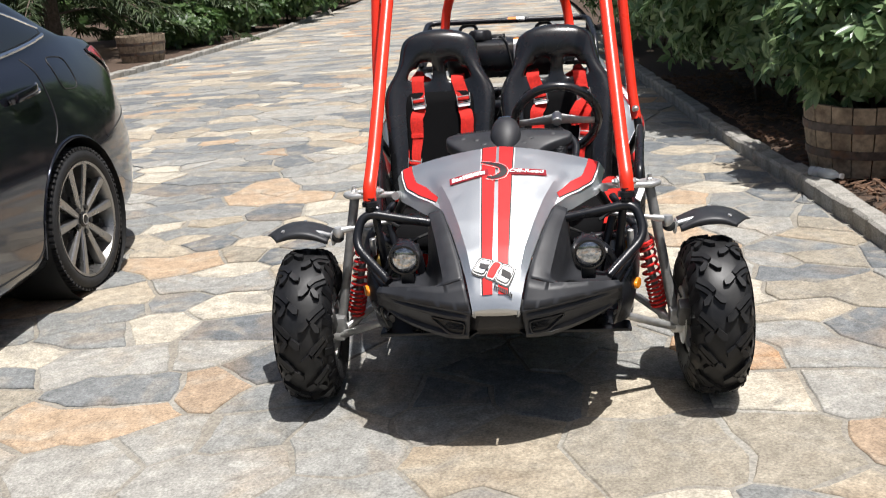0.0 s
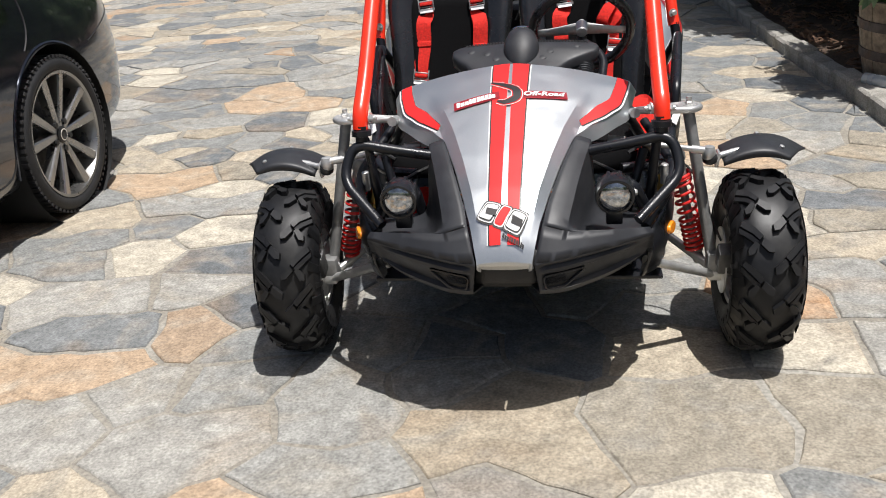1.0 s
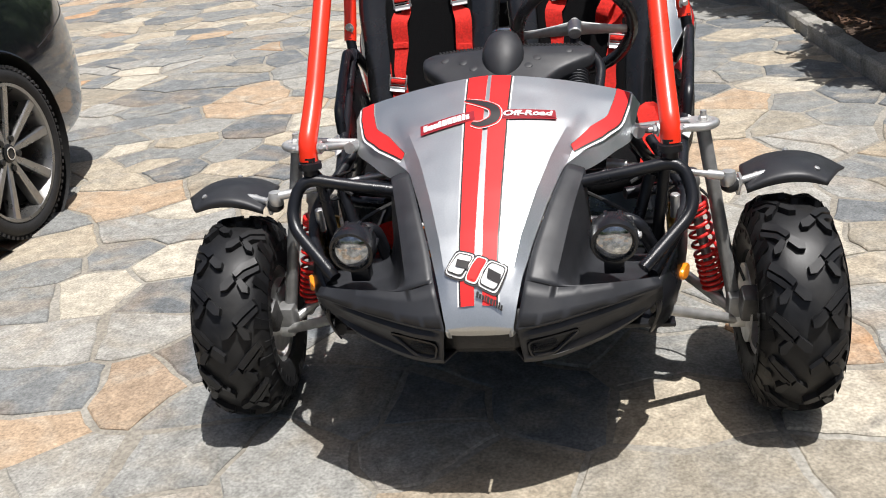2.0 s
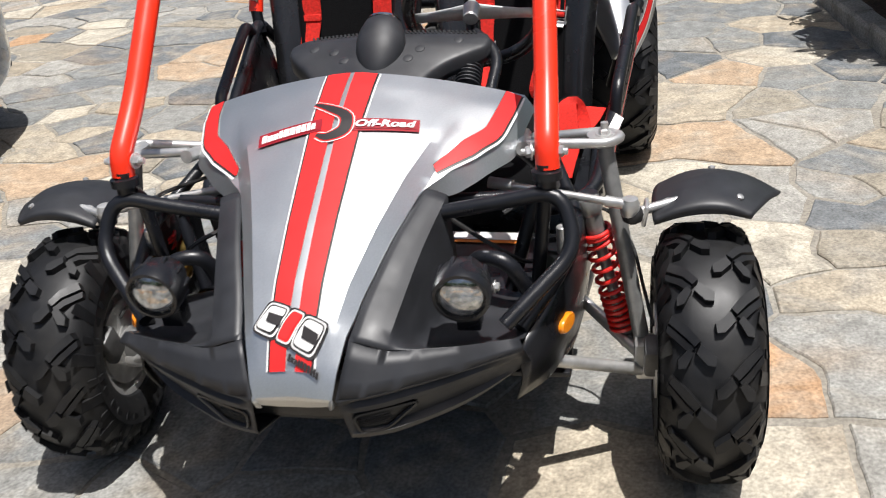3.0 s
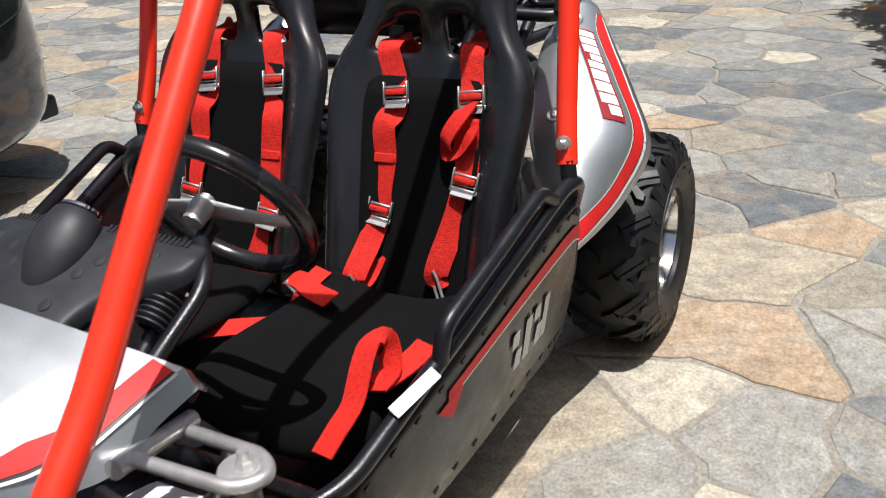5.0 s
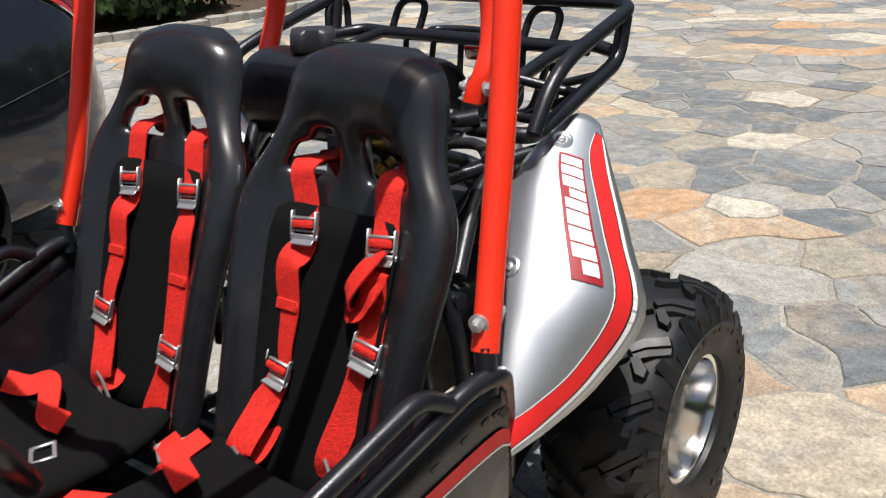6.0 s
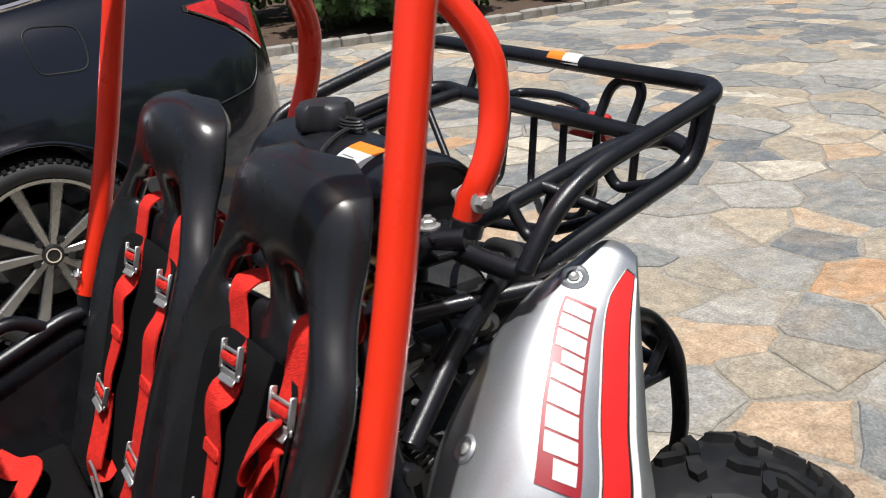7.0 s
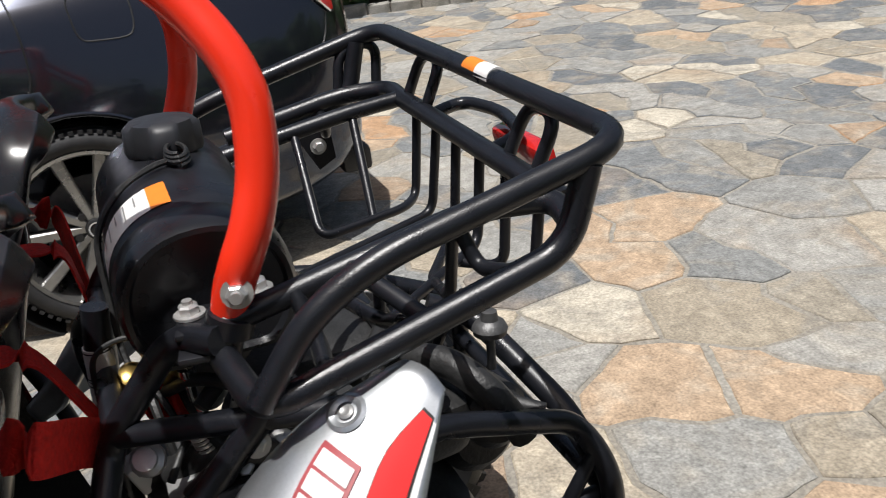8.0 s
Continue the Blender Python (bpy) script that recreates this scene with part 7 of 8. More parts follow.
# stations along the car: y, half width, underside, shoulder (half width, height), foot of the glass, roof or deck edge
STATIONS = [(-2.30, 0.50, 0.32, (0.47, 0.60), (0.42, 0.645), (0.25, 0.68)), (-2.16, 0.72, 0.24, (0.66, 0.66), (0.58, 0.73), (0.35, 0.76)), (-1.9, 0.85, 0.20, (0.785, 0.75), (0.70, 0.82), (0.42, 0.85)),
            (-1.3, 0.895, 0.19, (0.82, 0.86), (0.74, 0.93), (0.45, 0.96)), (-0.75, 0.90, 0.18, (0.83, 0.92), (0.765, 1.0), (0.55, 1.03)), (-0.35, 0.902, 0.18, (0.835, 0.94), (0.77, 1.01), (0.63, 1.23)),
            (0.05, 0.903, 0.18, (0.838, 0.955), (0.772, 1.025), (0.59, 1.40)), (0.5, 0.903, 0.18, (0.838, 0.975), (0.772, 1.045), (0.585, 1.455)), (0.95, 0.902, 0.18, (0.832, 0.995), (0.768, 1.068), (0.585, 1.455)),
            (1.3, 0.90, 0.19, (0.822, 1.01), (0.755, 1.088), (0.59, 1.415)), (1.6, 0.895, 0.20, (0.80, 1.025), (0.735, 1.11), (0.60, 1.335)), (1.85, 0.882, 0.21, (0.762, 1.035), (0.70, 1.125), (0.595, 1.222)),
            (2.05, 0.856, 0.22, (0.720, 1.04), (0.660, 1.125), (0.54, 1.145)), (2.21, 0.815, 0.24, (0.690, 1.03), (0.635, 1.105), (0.50, 1.128)), (2.34, 0.755, 0.27, (0.665, 1.00), (0.605, 1.085), (0.48, 1.108)),
            (2.43, 0.685, 0.31, (0.62, 0.93), (0.57, 1.045), (0.45, 1.075)), (2.50, 0.60, 0.35, (0.54, 0.85), (0.50, 0.96), (0.40, 0.99))]


def car_section(y, w, low, sh, foot, top):
    mid = min(0.54, (low + sh[1]) / 2)
    rise = sh[1] - mid
    g = [(foot[0] + (top[0] - foot[0]) * f + 0.02 * math.sin(math.pi * f), y, foot[1] + (top[1] - foot[1]) * f) for f in (0.34, 0.68)]
    return [(w * 0.88, y, low), (w * 0.955, y, low + 0.04), (w * 0.985, y, low + 0.14), (w, y, mid), (w + (sh[0] - w) * 0.16, y, mid + rise * 0.36), (w + (sh[0] - w) * 0.50, y, mid + rise * 0.70), (sh[0], y, sh[1]),
            (foot[0], y, foot[1])] + g + [(top[0], y, top[1] - 0.012), (top[0] * 0.82, y, top[1] + 0.006), (top[0] * 0.4, y, top[1] + 0.018), (0.0, y, top[1] + 0.021)]


CAR_SIDE = Surface([car_section(*q) for q in STATIONS])
GRID = np.array([[tuple(CAR_SIDE.at(i / 78, j / 160)) for i in range(79)] for j in range(161)])


def on_car(y, z, lift=0.0):
    """The point of the body's side at a place along the car and a height, lifted off the paint."""
    def spot(yy, zz):
        j = int(np.clip(np.searchsorted(GRID[:, 0, 1], yy), 1, 160))
        f = (yy - GRID[j - 1, 0, 1]) / (GRID[j, 0, 1] - GRID[j - 1, 0, 1])
        col = GRID[j - 1] + (GRID[j] - GRID[j - 1]) * f
        return Vector((float(np.interp(zz, col[:, 2], col[:, 0])), yy, zz))
    p = spot(y, z)
    n = (spot(y + 0.01, z) - spot(y - 0.01, z)).cross(spot(y, z + 0.01) - spot(y, z - 0.01))
    n = n.normalized() if n.x > 0 else -n.normalized()
    return p + n * lift


def carved(bm, cuts, mat, name, parent):
    """The mesh with cylinders cut away."""
    ob = new(name, finish(bm, mat, True, 35))
    tmp = []
    for a, b, r in cuts:
        cb = bmesh.new()
        cyl(cb, a, b, r, 40)
        cut = new("cutter", finish(cb, mat))
        md = ob.modifiers.new("cut", "BOOLEAN")
        md.operation, md.object, md.solver = "DIFFERENCE", cut, "EXACT"
        tmp.append(cut)
    bpy.context.view_layer.update()
    dg = bpy.context.evaluated_depsgraph_get()
    me = bpy.data.meshes.new_from_object(ob.evaluated_get(dg))
    ob.modifiers.clear()
    ob.data = me
    for c in tmp:
        bpy.data.objects.remove(c)
    me.shade_smooth()
    me.set_sharp_from_angle(angle=radians(35))
    ob.parent = parent
    return ob


bm = bmesh.new()
nu, nv = 39, 84
full = []
for j in range(nv + 1):
    half = [CAR_SIDE.at(i / nu, j / nv) for i in range(nu + 1)]
    full.append(half + [Vector((-p.x, p.y, p.z)) for p in half[-2::-1]])
tail = full[-1]
cen = Vector((0, 2.53, 0.66))
for k in (0.85, 0.5):
    full.append([cen + (p - Vector((0, 2.50, 0.66))) * k + Vector((0, 0.012 * (1 - k), 0)) for p in tail])
vv = sheet(bm, full, closed_u=True)
bm.faces.new(vv[0][::-1])
bm.faces.new(vv[-1])
WELLS = [((sgn * 0.62, y, 0.33), (sgn * 1.05, y, 0.33), 0.385) for sgn in (1, -1) for y in (1.48, -1.32)]
body = carved(bm, WELLS, CAR_PAINT, "body", car)
tagged(body, "glossy dark blue-black metallic bodywork")

for sgn in (1, -1):
    for y in (1.48, -1.32):
        bm = bmesh.new()
        lathe(bm, [(0.0, 0.0), (0.375, 0.0), (0.38, 0.30)], turn_to((sgn * 0.60, y, 0.33), (sgn, 0, 0)), 32)
        part("wheel_well", bm, CAR_BLACK, car)

# side glass, set in a black frame with a bright trim round it
GLASS_LOW = [(-0.6, 1.02), (0.05, 1.045), (0.5, 1.066), (0.95, 1.09), (1.3, 1.112), (1.6, 1.148), (1.72, 1.172)]
GLASS_TOP = [(-0.6, 1.03), (-0.30, 1.17), (0.02, 1.32), (0.3, 1.365), (0.6, 1.378), (0.95, 1.37), (1.2, 1.338), (1.44, 1.275), (1.60, 1.222), (1.72, 1.178)]


def side_sheet(name, mat, y0, y1, low, top, lift, sgn, n=20, label=""):
    bm = bmesh.new()
    rows = []
    for j in range(n + 1):
        y = y0 + (y1 - y0) * j / n
        a, b = low(y), top(y)
        row = [on_car(y, a + (b - a) * i / 6, lift) for i in range(7)]
        rows.append([(p.x * sgn, p.y, p.z) for p in row])
    sheet(bm, rows)
    return part(name, bm, mat, car, label)


def side_line(name, pts, r, mat, lift=0.0004, steps=4):
    for sgn in (1, -1):
        bm = bmesh.new()
        path = [on_car(q.y, q.z, lift) for q in smooth_path([(0, y, z) for y, z in pts], steps)]
        sweep(bm, [Vector((p.x * sgn, p.y, p.z)) for p in path], lambda i, n: [(r * math.cos(a * 1.047), r * math.sin(a * 1.047)) for a in range(6)])
        part(name, bm, mat, car)


def glass_low(y):
    return eased(GLASS_LOW, y, 0.08)


def glass_top(y):
    return eased(GLASS_TOP, y, 0.08)


for sgn in (1, -1):
    side_sheet("window_frame", CAR_BLACK, -0.52, 1.70, lambda y: glass_low(y) - 0.004, lambda y: glass_top(y) + 0.004, 0.003, sgn, 40)
    for y0, y1 in ((-0.50, 0.36), (0.42, 1.20), (1.235, 1.68)):
        side_sheet("side_window", CAR_GLASS, y0, y1, lambda y: glass_low(y) + 0.008, lambda y: glass_top(y) - 0.006, 0.006, sgn)
side_line("window_trim", [(y, eased(GLASS_LOW, y, 0.08) - 0.006) for y in (-0.5, -0.1, 0.3, 0.7, 1.0, 1.2, 1.4, 1.55, 1.65, 1.71)], 0.011, CHROME, 0.003)
side_line("window_trim", [(y, eased(GLASS_TOP, y, 0.08) + 0.005) for y in (-0.5, -0.2, 0.1, 0.4, 0.7, 1.0, 1.2, 1.4, 1.55, 1.65, 1.71)], 0.006, CHROME, 0.003)
side_line("window_trim", [(1.217, 1.11), (1.213, 1.20), (1.20, 1.33)], 0.009, CHROME, 0.004)
for name, y0, y1 in (("rear_window", 1.36, 1.97), ("windscreen", -0.62, -0.02)):
    bm = bmesh.new()
    rows = []
    for j in range(13):
        y = y0 + (y1 - y0) * j / 12
        i = int(np.argmin(abs(GRID[:, 0, 1] - y)))
        half = [Vector(GRID[i, 64 + 2 * k]) + Vector((0, 0, 0.005)) for k in range(8)]
        rows.append(half + [Vector((-p.x, p.y, p.z)) for p in half[-2::-1]])
    sheet(bm, rows)
    part(name, bm, CAR_GLASS, car)
# panel gaps: rear door, front doors, fuel flap, bumper
side_line("panel_gap", [(1.385, 1.078), (1.405, 1.0), (1.412, 0.90), (1.405, 0.82), (1.375, 0.76), (1.33, 0.715)], 0.0035, CAR_BLACK)
side_line("panel_gap", [(1.10, 0.36), (1.05, 0.285), (0.9, 0.265), (0.4, 0.26), (-0.2, 0.26), (-0.85, 0.27)], 0.0035, CAR_BLACK)
side_line("panel_gap", [(0.30, 0.27), (0.32, 0.5), (0.34, 0.75), (0.36, 1.03)], 0.0035, CAR_BLACK)
side_line("panel_gap", [(-0.86, 0.27), (-0.88, 0.5), (-0.86, 0.75), (-0.78, 0.96)], 0.0035, CAR_BLACK)
side_line("fuel_flap_gap", [(1.565, 0.995), (1.562, 1.035), (1.575, 1.058), (1.61, 1.066), (1.70, 1.058), (1.735, 1.046), (1.748, 1.015), (1.75, 0.965), (1.742, 0.932), (1.715, 0.915), (1.62, 0.918), (1.588, 0.925), (1.572, 0.95), (1.565, 0.995)], 0.003, CAR_BLACK)
side_line("bumper_gap", [(2.405, 0.86), (2.385, 0.79), (2.345, 0.742), (2.28, 0.724), (2.1, 0.695), (1.96, 0.67), (1.86, 0.652)], 0.0025, CAR_BLACK)
# lip round the wheel arches and the edge of the sill
for sgn in (1, -1):
    for y in (1.48, -1.32):
        bm = bmesh.new()
        path = []
        for k in range(33):
            a = math.pi * (-0.06 + 1.12 * k / 32)
            p = on_car(y + 0.386 * math.cos(a), 0.33 + 0.386 * math.sin(a), 0.0)
            path.append(Vector((p.x * sgn, p.y, p.z)))
        sweep(bm, path, lambda i, n: [(0.006 * math.cos(q * 1.047), 0.006 * math.sin(q * 1.047)) for q in range(6)])
        part("arch_lip", bm, CAR_PAINT, car)
    # door handles
    for y in (1.19, 0.06):
        bm = bmesh.new()
        pts = smooth_path([on_car(y - 0.10, 0.935, 0.004), on_car(y - 0.085, 0.937, 0.030), on_car(y, 0.945, 0.038), on_car(y + 0.085, 0.953, 0.034), on_car(y + 0.105, 0.955, 0.004)], 5)
        sweep(bm, [Vector((p.x * sgn, p.y, p.z)) for p in pts], lambda i, n: [(-0.009, -0.016), (0.007, -0.018), (0.011, 0.0), (0.007, 0.018), (-0.009, 0.016)], up=(0, 0, 1))
        handle = part("door_handle", bm, CAR_PAINT, car)
        bm = bmesh.new()
        pts = smooth_path([on_car(y - 0.095, 0.926, 0.030), on_car(y, 0.930, 0.042), on_car(y + 0.095, 0.940, 0.038), on_car(y + 0.108, 0.956, 0.030), on_car(y + 0.098, 0.972, 0.036)], 4)
        sweep(bm, [Vector((p.x * sgn, p.y, p.z)) for p in pts], lambda i, n: [(-0.004, -0.004), (0.004, -0.004), (0.004, 0.004), (-0.004, 0.004)], up=(0, 0, 1))
        part("handle_trim", bm, CHROME, handle, "bright chrome handle trim")
    # tail lamps wrap round the corner
    LAMP_TOP = [(2.14, 1.052), (2.25, 1.062), (2.34, 1.055), (2.44, 1.02)]
    LAMP_LOW = [(2.14, 1.046), (2.20, 1.020), (2.28, 0.980), (2.36, 0.925), (2.42, 0.865), (2.44, 0.862)]
    side_sheet("lamp_surround", CAR_BLACK, 2.135, 2.445, lambda y: lerp(LAMP_LOW, y) - 0.008, lambda y: lerp(LAMP_TOP, y) + 0.008, 0.003, sgn, 24)
    lamp = side_sheet("tail_lamp", RED_LENS, 2.15, 2.435, lambda y: lerp(LAMP_LOW, y), lambda y: lerp(LAMP_TOP, y), 0.009, sgn, 24, "wedge-shaped red tail lamp")
    bm = bmesh.new()
    rows = []
    for j in range(9):
        y = 2.27 + 0.12 * j / 8
        rows.append([(p.x * sgn, p.y, p.z) for p in (on_car(y, lerp(LAMP_LOW, y) + (0.030 + 0.016 * i), 0.012) for i in range(4))])
    sheet(bm, rows)
    part("lamp_reflector", bm, DARK_LENS, lamp, "darker inner lens")
    bm = bmesh.new()
    path = smooth_path([on_car(y, lerp(LAMP_LOW, y) - 0.004, 0.010) for y in (2.15, 2.2, 2.28, 2.36, 2.42)], 3)
    sweep(bm, [Vector((p.x * sgn, p.y, p.z)) for p in path], lambda i, n: [(-0.004, -0.003), (0.004, -0.003), (0.004, 0.003), (-0.004, 0.003)])
    part("lamp_trim", bm, CHROME, lamp)
bm = bmesh.new()
block(bm, Matrix.Translation((0, 2.52, 0.50)), (0.52, 0.012, 0.12), 0.004)
part("rear_plate_recess", bm, CAR_BLACK, car)
bm = bmesh.new()
block(bm, Matrix.Translation((0, 2.46, 0.28)), (1.2, 0.12, 0.10), 0.02)
part("rear_valance", bm, CAR_BLACK, car)


def car_wheel(x, y, out):
    hub = bmesh.new()
    cyl(hub, (-out * 0.12, 0, 0), (out * 0.06, 0, 0), 0.06, 24, 0.006)
    ob = part("wheel", hub, CAR_ALLOY, car)
    ob.location = (x, y, 0.33)
    rot = Matrix.Rotation(radians(90), 4, "Y")
    bm = bmesh.new()
    w, R, r = 0.115, 0.335, 0.262
    prof = [(r, -w * 0.8), (r + 0.012, -w * 0.93), (r + 0.032, -w), (R - 0.022, -w * 0.95), (R - 0.008, -w * 0.82), (R, -w * 0.6), (R, -w * 0.42), (R - 0.007, -w * 0.41), (R - 0.007, -w * 0.36), (R, -w * 0.35), (R, -w * 0.03), (R - 0.007, -w * 0.02)]
    lathe(bm, prof + [(a, -b) for a, b in prof[::-1]], rot, 64)
    part("tyre", bm, RUBBER_CAR, ob, "black low-profile road tyre")
    bm = bmesh.new()
    for k in range(72):
        a = 2 * math.pi * k / 72
        for s in (1, -1):
            block(bm, Matrix.Rotation(a, 4, "X") @ Matrix.Translation((s * w * 0.76, 0, R - 0.006)), (w * 0.34, 0.015, 0.012))
    tagged(part("tread", bm, RUBBER_CAR, ob), kind="stuff")
    bm = bmesh.new()
    o = out
    lathe(bm, [(r + 0.008, o * w * 0.86), (r + 0.006, o * w * 0.93), (r - 0.006, o * w * 0.9), (r - 0.018, o * w * 0.6), (r - 0.03, -o * w * 0.2), (r - 0.02, -o * w * 0.8)], rot, 64)
    part("rim", bm, CAR_ALLOY, ob, "grey alloy rim")
    for k in range(5):
        for d in (-0.27, 0.27):
            bm = bmesh.new()
            a = 2 * math.pi * k / 5 + d
            a0 = 2 * math.pi * k / 5 + d * 0.9
            p0 = Vector((o * w * 0.60, math.sin(a0) * 0.035, math.cos(a0) * 0.035))
            p1 = Vector((o * w * 0.70, math.sin(a) * 0.15, math.cos(a) * 0.15))
            p2 = Vector((o * w * 0.78, math.sin(a) * 0.255, math.cos(a) * 0.255))
            path = smooth_path([p0, p1, p2], 6)
            sweep(bm, path, lambda i, n: [(-0.016 - 0.005 * i / n, -0.03), (0.016 + 0.005 * i / n, -0.03), (0.014 + 0.008 * i / n, 0.004), (0.009 + 0.007 * i / n, 0.010), (-0.009 - 0.007 * i / n, 0.010), (-0.014 - 0.008 * i / n, 0.004)], up=(o, 0, 0))
            part("wheel_spoke", bm, CAR_ALLOY, ob, angle=30)
        bm = bmesh.new()
        b = 2 * math.pi * (k + 0.5) / 5
        lathe(bm, [(0.013, 0), (0.013, 0.012), (0, 0.014)], turn_to((o * w * 0.66, math.sin(b) * 0.060, math.cos(b) * 0.060), (o, 0, 0)), 8)
        part("wheel_nut", bm, CAR_BLACK, ob)
    bm = bmesh.new()
    lathe(bm, [(0.036, 0), (0.036, 0.008), (0.03, 0.012), (0, 0.013)], turn_to((o * w * 0.66, 0, 0), (o, 0, 0)), 24)
    part("wheel_cap", bm, CAR_BLACK, ob)
    bm = bmesh.new()
    lathe(bm, [(0.026, 0), (0.026, 0.002), (0.021, 0.002), (0.021, 0.0)], turn_to((o * w * 0.66 + o * 0.013, 0, 0), (o, 0, 0)), 24)
    part("cap_ring", bm, CHROME, ob)
    bm = bmesh.new()
    cyl(bm, (-o * 0.02, 0, 0), (o * 0.005, 0, 0), 0.165, 36)
    part("brake_disc", bm, ENGINE, ob)


for sgn in (1, -1):
    for y in (1.48, -1.32):
        car_wheel(sgn * 0.790, y, sgn)


# ---- planting
LEAF = np.array([(0, 0, 0), (0.30, -0.5, 0.06), (0.30, 0, 0), (0.30, 0.5, 0.06), (0.70, -0.42, 0.03), (0.70, 0, -0.04), (0.70, 0.42, 0.03), (1.0, 0, -0.10)])
LEAF_FACES = [(0, 1, 2), (0, 2, 3), (1, 4, 5, 2), (2, 5, 6, 3), (4, 7, 5), (5, 7, 6)]


def leaf_mesh(base, way, normal, length, width, mat):
    """One mesh of many folded leaves; the arguments are arrays, a row a leaf."""
    way = way / np.linalg.norm(way, axis=1)[:, None]
    side = np.cross(normal, way)
    side /= np.linalg.norm(side, axis=1)[:, None] + 1e-9
    up = np.cross(way, side)
    p = (base[:, None, :] + LEAF[None, :, 0, None] * (way * length[:, None])[:, None, :] + LEAF[None, :, 1, None] * (side * width[:, None])[:, None, :]
         + LEAF[None, :, 2, None] * (up * length[:, None])[:, None, :])
    n = len(base)
    faces = [tuple(8 * i + k for k in f) for i in range(n) for f in LEAF_FACES]
    me = bpy.data.meshes.new("leaves")
    me.from_pydata(p.reshape(-1, 3).tolist(), [], faces)
    me.materials.append(mat)
    me.shade_smooth()
    return me


def unit(a):
    return a / (np.linalg.norm(a, axis=-1, keepdims=True) + 1e-9)


def bush(name, label, centre, radii, whorls, leaf, mat, seed, per=8, category="shrub", stems=7, slim=0.34, dead=0):
    """An evergreen shrub: bent stems and rosettes of leaves at the ends of its twigs."""
    rng = np.random.default_rng(seed)
    root = thing(name, label, category, at=(centre[0], centre[1], 0.0))
    c, r = np.array((0.0, 0.0, centre[2])), np.array(radii)
    d = unit(rng.normal(size=(whorls, 3)))
    d[:, 2] = np.where(d[:, 2] < -0.75, -d[:, 2], d[:, 2])
    lump = np.array([noise.noise(Vector(v * 2.1 + seed)) for v in d]) * 0.30 + np.array([noise.noise(Vector(v * 5.3 + seed)) for v in d]) * 0.18
    rad = (0.84 + lump) * rng.uniform(0.62, 1.05, whorls) ** 0.55
    tips = c + d * r * rad[:, None]
    keep = tips[:, 2] > 0.12
    tips, d = tips[keep], d[keep]
    axis = unit(d * 0.9 + np.array((0, 0, 0.55)) + rng.normal(size=d.shape) * 0.25)
    base, way, nor, ln, wd = [], [], [], [], []
    for k in range(per):
        a = 2 * np.pi * (k / per) + rng.uniform(0, 6.28, len(tips)) * 0.15 + np.arange(len(tips))
        ref = unit(np.cross(axis, rng.normal(size=axis.shape)))
        b2 = np.cross(axis, ref)
        out = ref * np.cos(a)[:, None] + b2 * np.sin(a)[:, None]
        lift = rng.uniform(-0.25, 0.55, len(tips))[:, None]
        w = unit(out + axis * lift)
        base.append(tips + out * 0.008)
        way.append(w)
        nor.append(unit(axis - w * np.sum(axis * w, axis=1)[:, None]))
        ll = leaf * rng.uniform(0.65, 1.2, len(tips))
        ln.append(ll)
        wd.append(ll * slim * rng.uniform(0.8, 1.15, len(tips)))
    me = leaf_mesh(np.concatenate(base), np.concatenate(way), np.concatenate(nor), np.concatenate(ln), np.concatenate(wd), mat)
    crown = new("crown", me)
    crown.parent = root
    bm = bmesh.new()
    pick = rng.choice(len(tips), size=min(len(tips), stems * 6), replace=False)
    for i in range(stems):
        a = rng.uniform(0, 6.28)
        foot = Vector((0.12 * math.cos(a) * r[0], 0.12 * math.sin(a) * r[1], 0.0))
        mid = Vector(c) + Vector((math.cos(a) * r[0] * 0.35, math.sin(a) * r[1] * 0.35, -r[2] * 0.2))
        path = smooth_path([foot, (foot + mid) / 2 + Vector((0.05, 0.03, 0.05)), mid, Vector(tips[pick[i * 6]])], 4)
        sweep(bm, path, lambda q, n: [(0.022 * (1 - 0.75 * q / n) * math.cos(t * 1.256), 0.022 * (1 - 0.75 * q / n) * math.sin(t * 1.256)) for t in range(5)])
        for j in range(1, 6):
            tip = Vector(tips[pick[i * 6 + j]])
            sweep(bm, smooth_path([mid, (mid + tip) / 2 + Vector((0, 0, 0.04)), tip], 3), lambda q, n: [(0.009 * (1 - 0.6 * q / n) * math.cos(t * 1.571), 0.009 * (1 - 0.6 * q / n) * math.sin(t * 1.571)) for t in range(4)])
    tagged(part("stem", bm, BARK, root), kind="stuff")
    return root


RHODO = "dense rhododendron bush with long glossy green leaves"
bush("rhododendron", RHODO, (2.12, 5.5, 1.30), (1.16, 1.75, 1.30), 4600, 0.125, LAUREL, 1, 7)
bush("rhododendron", RHODO, (2.05, 7.9, 1.6), (1.2, 1.6, 1.6), 3000, 0.135, LAUREL, 2, 7)
bush("rhododendron", RHODO, (2.72, 4.2, 1.32), (1.02, 1.15, 1.22), 3200, 0.125, LAUREL, 3, 7)
bush("rhododendron", RHODO, (1.85, 10.8, 1.4), (1.3, 1.8, 1.5), 1800, 0.15, LAUREL, 4, 7)
bush("rhododendron", RHODO, (1.75, 14.2, 1.5), (1.4, 2.0, 1.6), 1100, 0.18, LAUREL, 5, 7)
bush("rhododendron", RHODO, (3.6, 0.6, 1.3), (1.1, 1.5, 1.3), 900, 0.16, LAUREL, 6)
bush("rhododendron", RHODO, (4.0, 6.3, 1.9), (1.5, 2.2, 1.6), 1400, 0.16, LAUREL, 7)
SHRUB = "leafy green shrub behind the pale granite kerb"
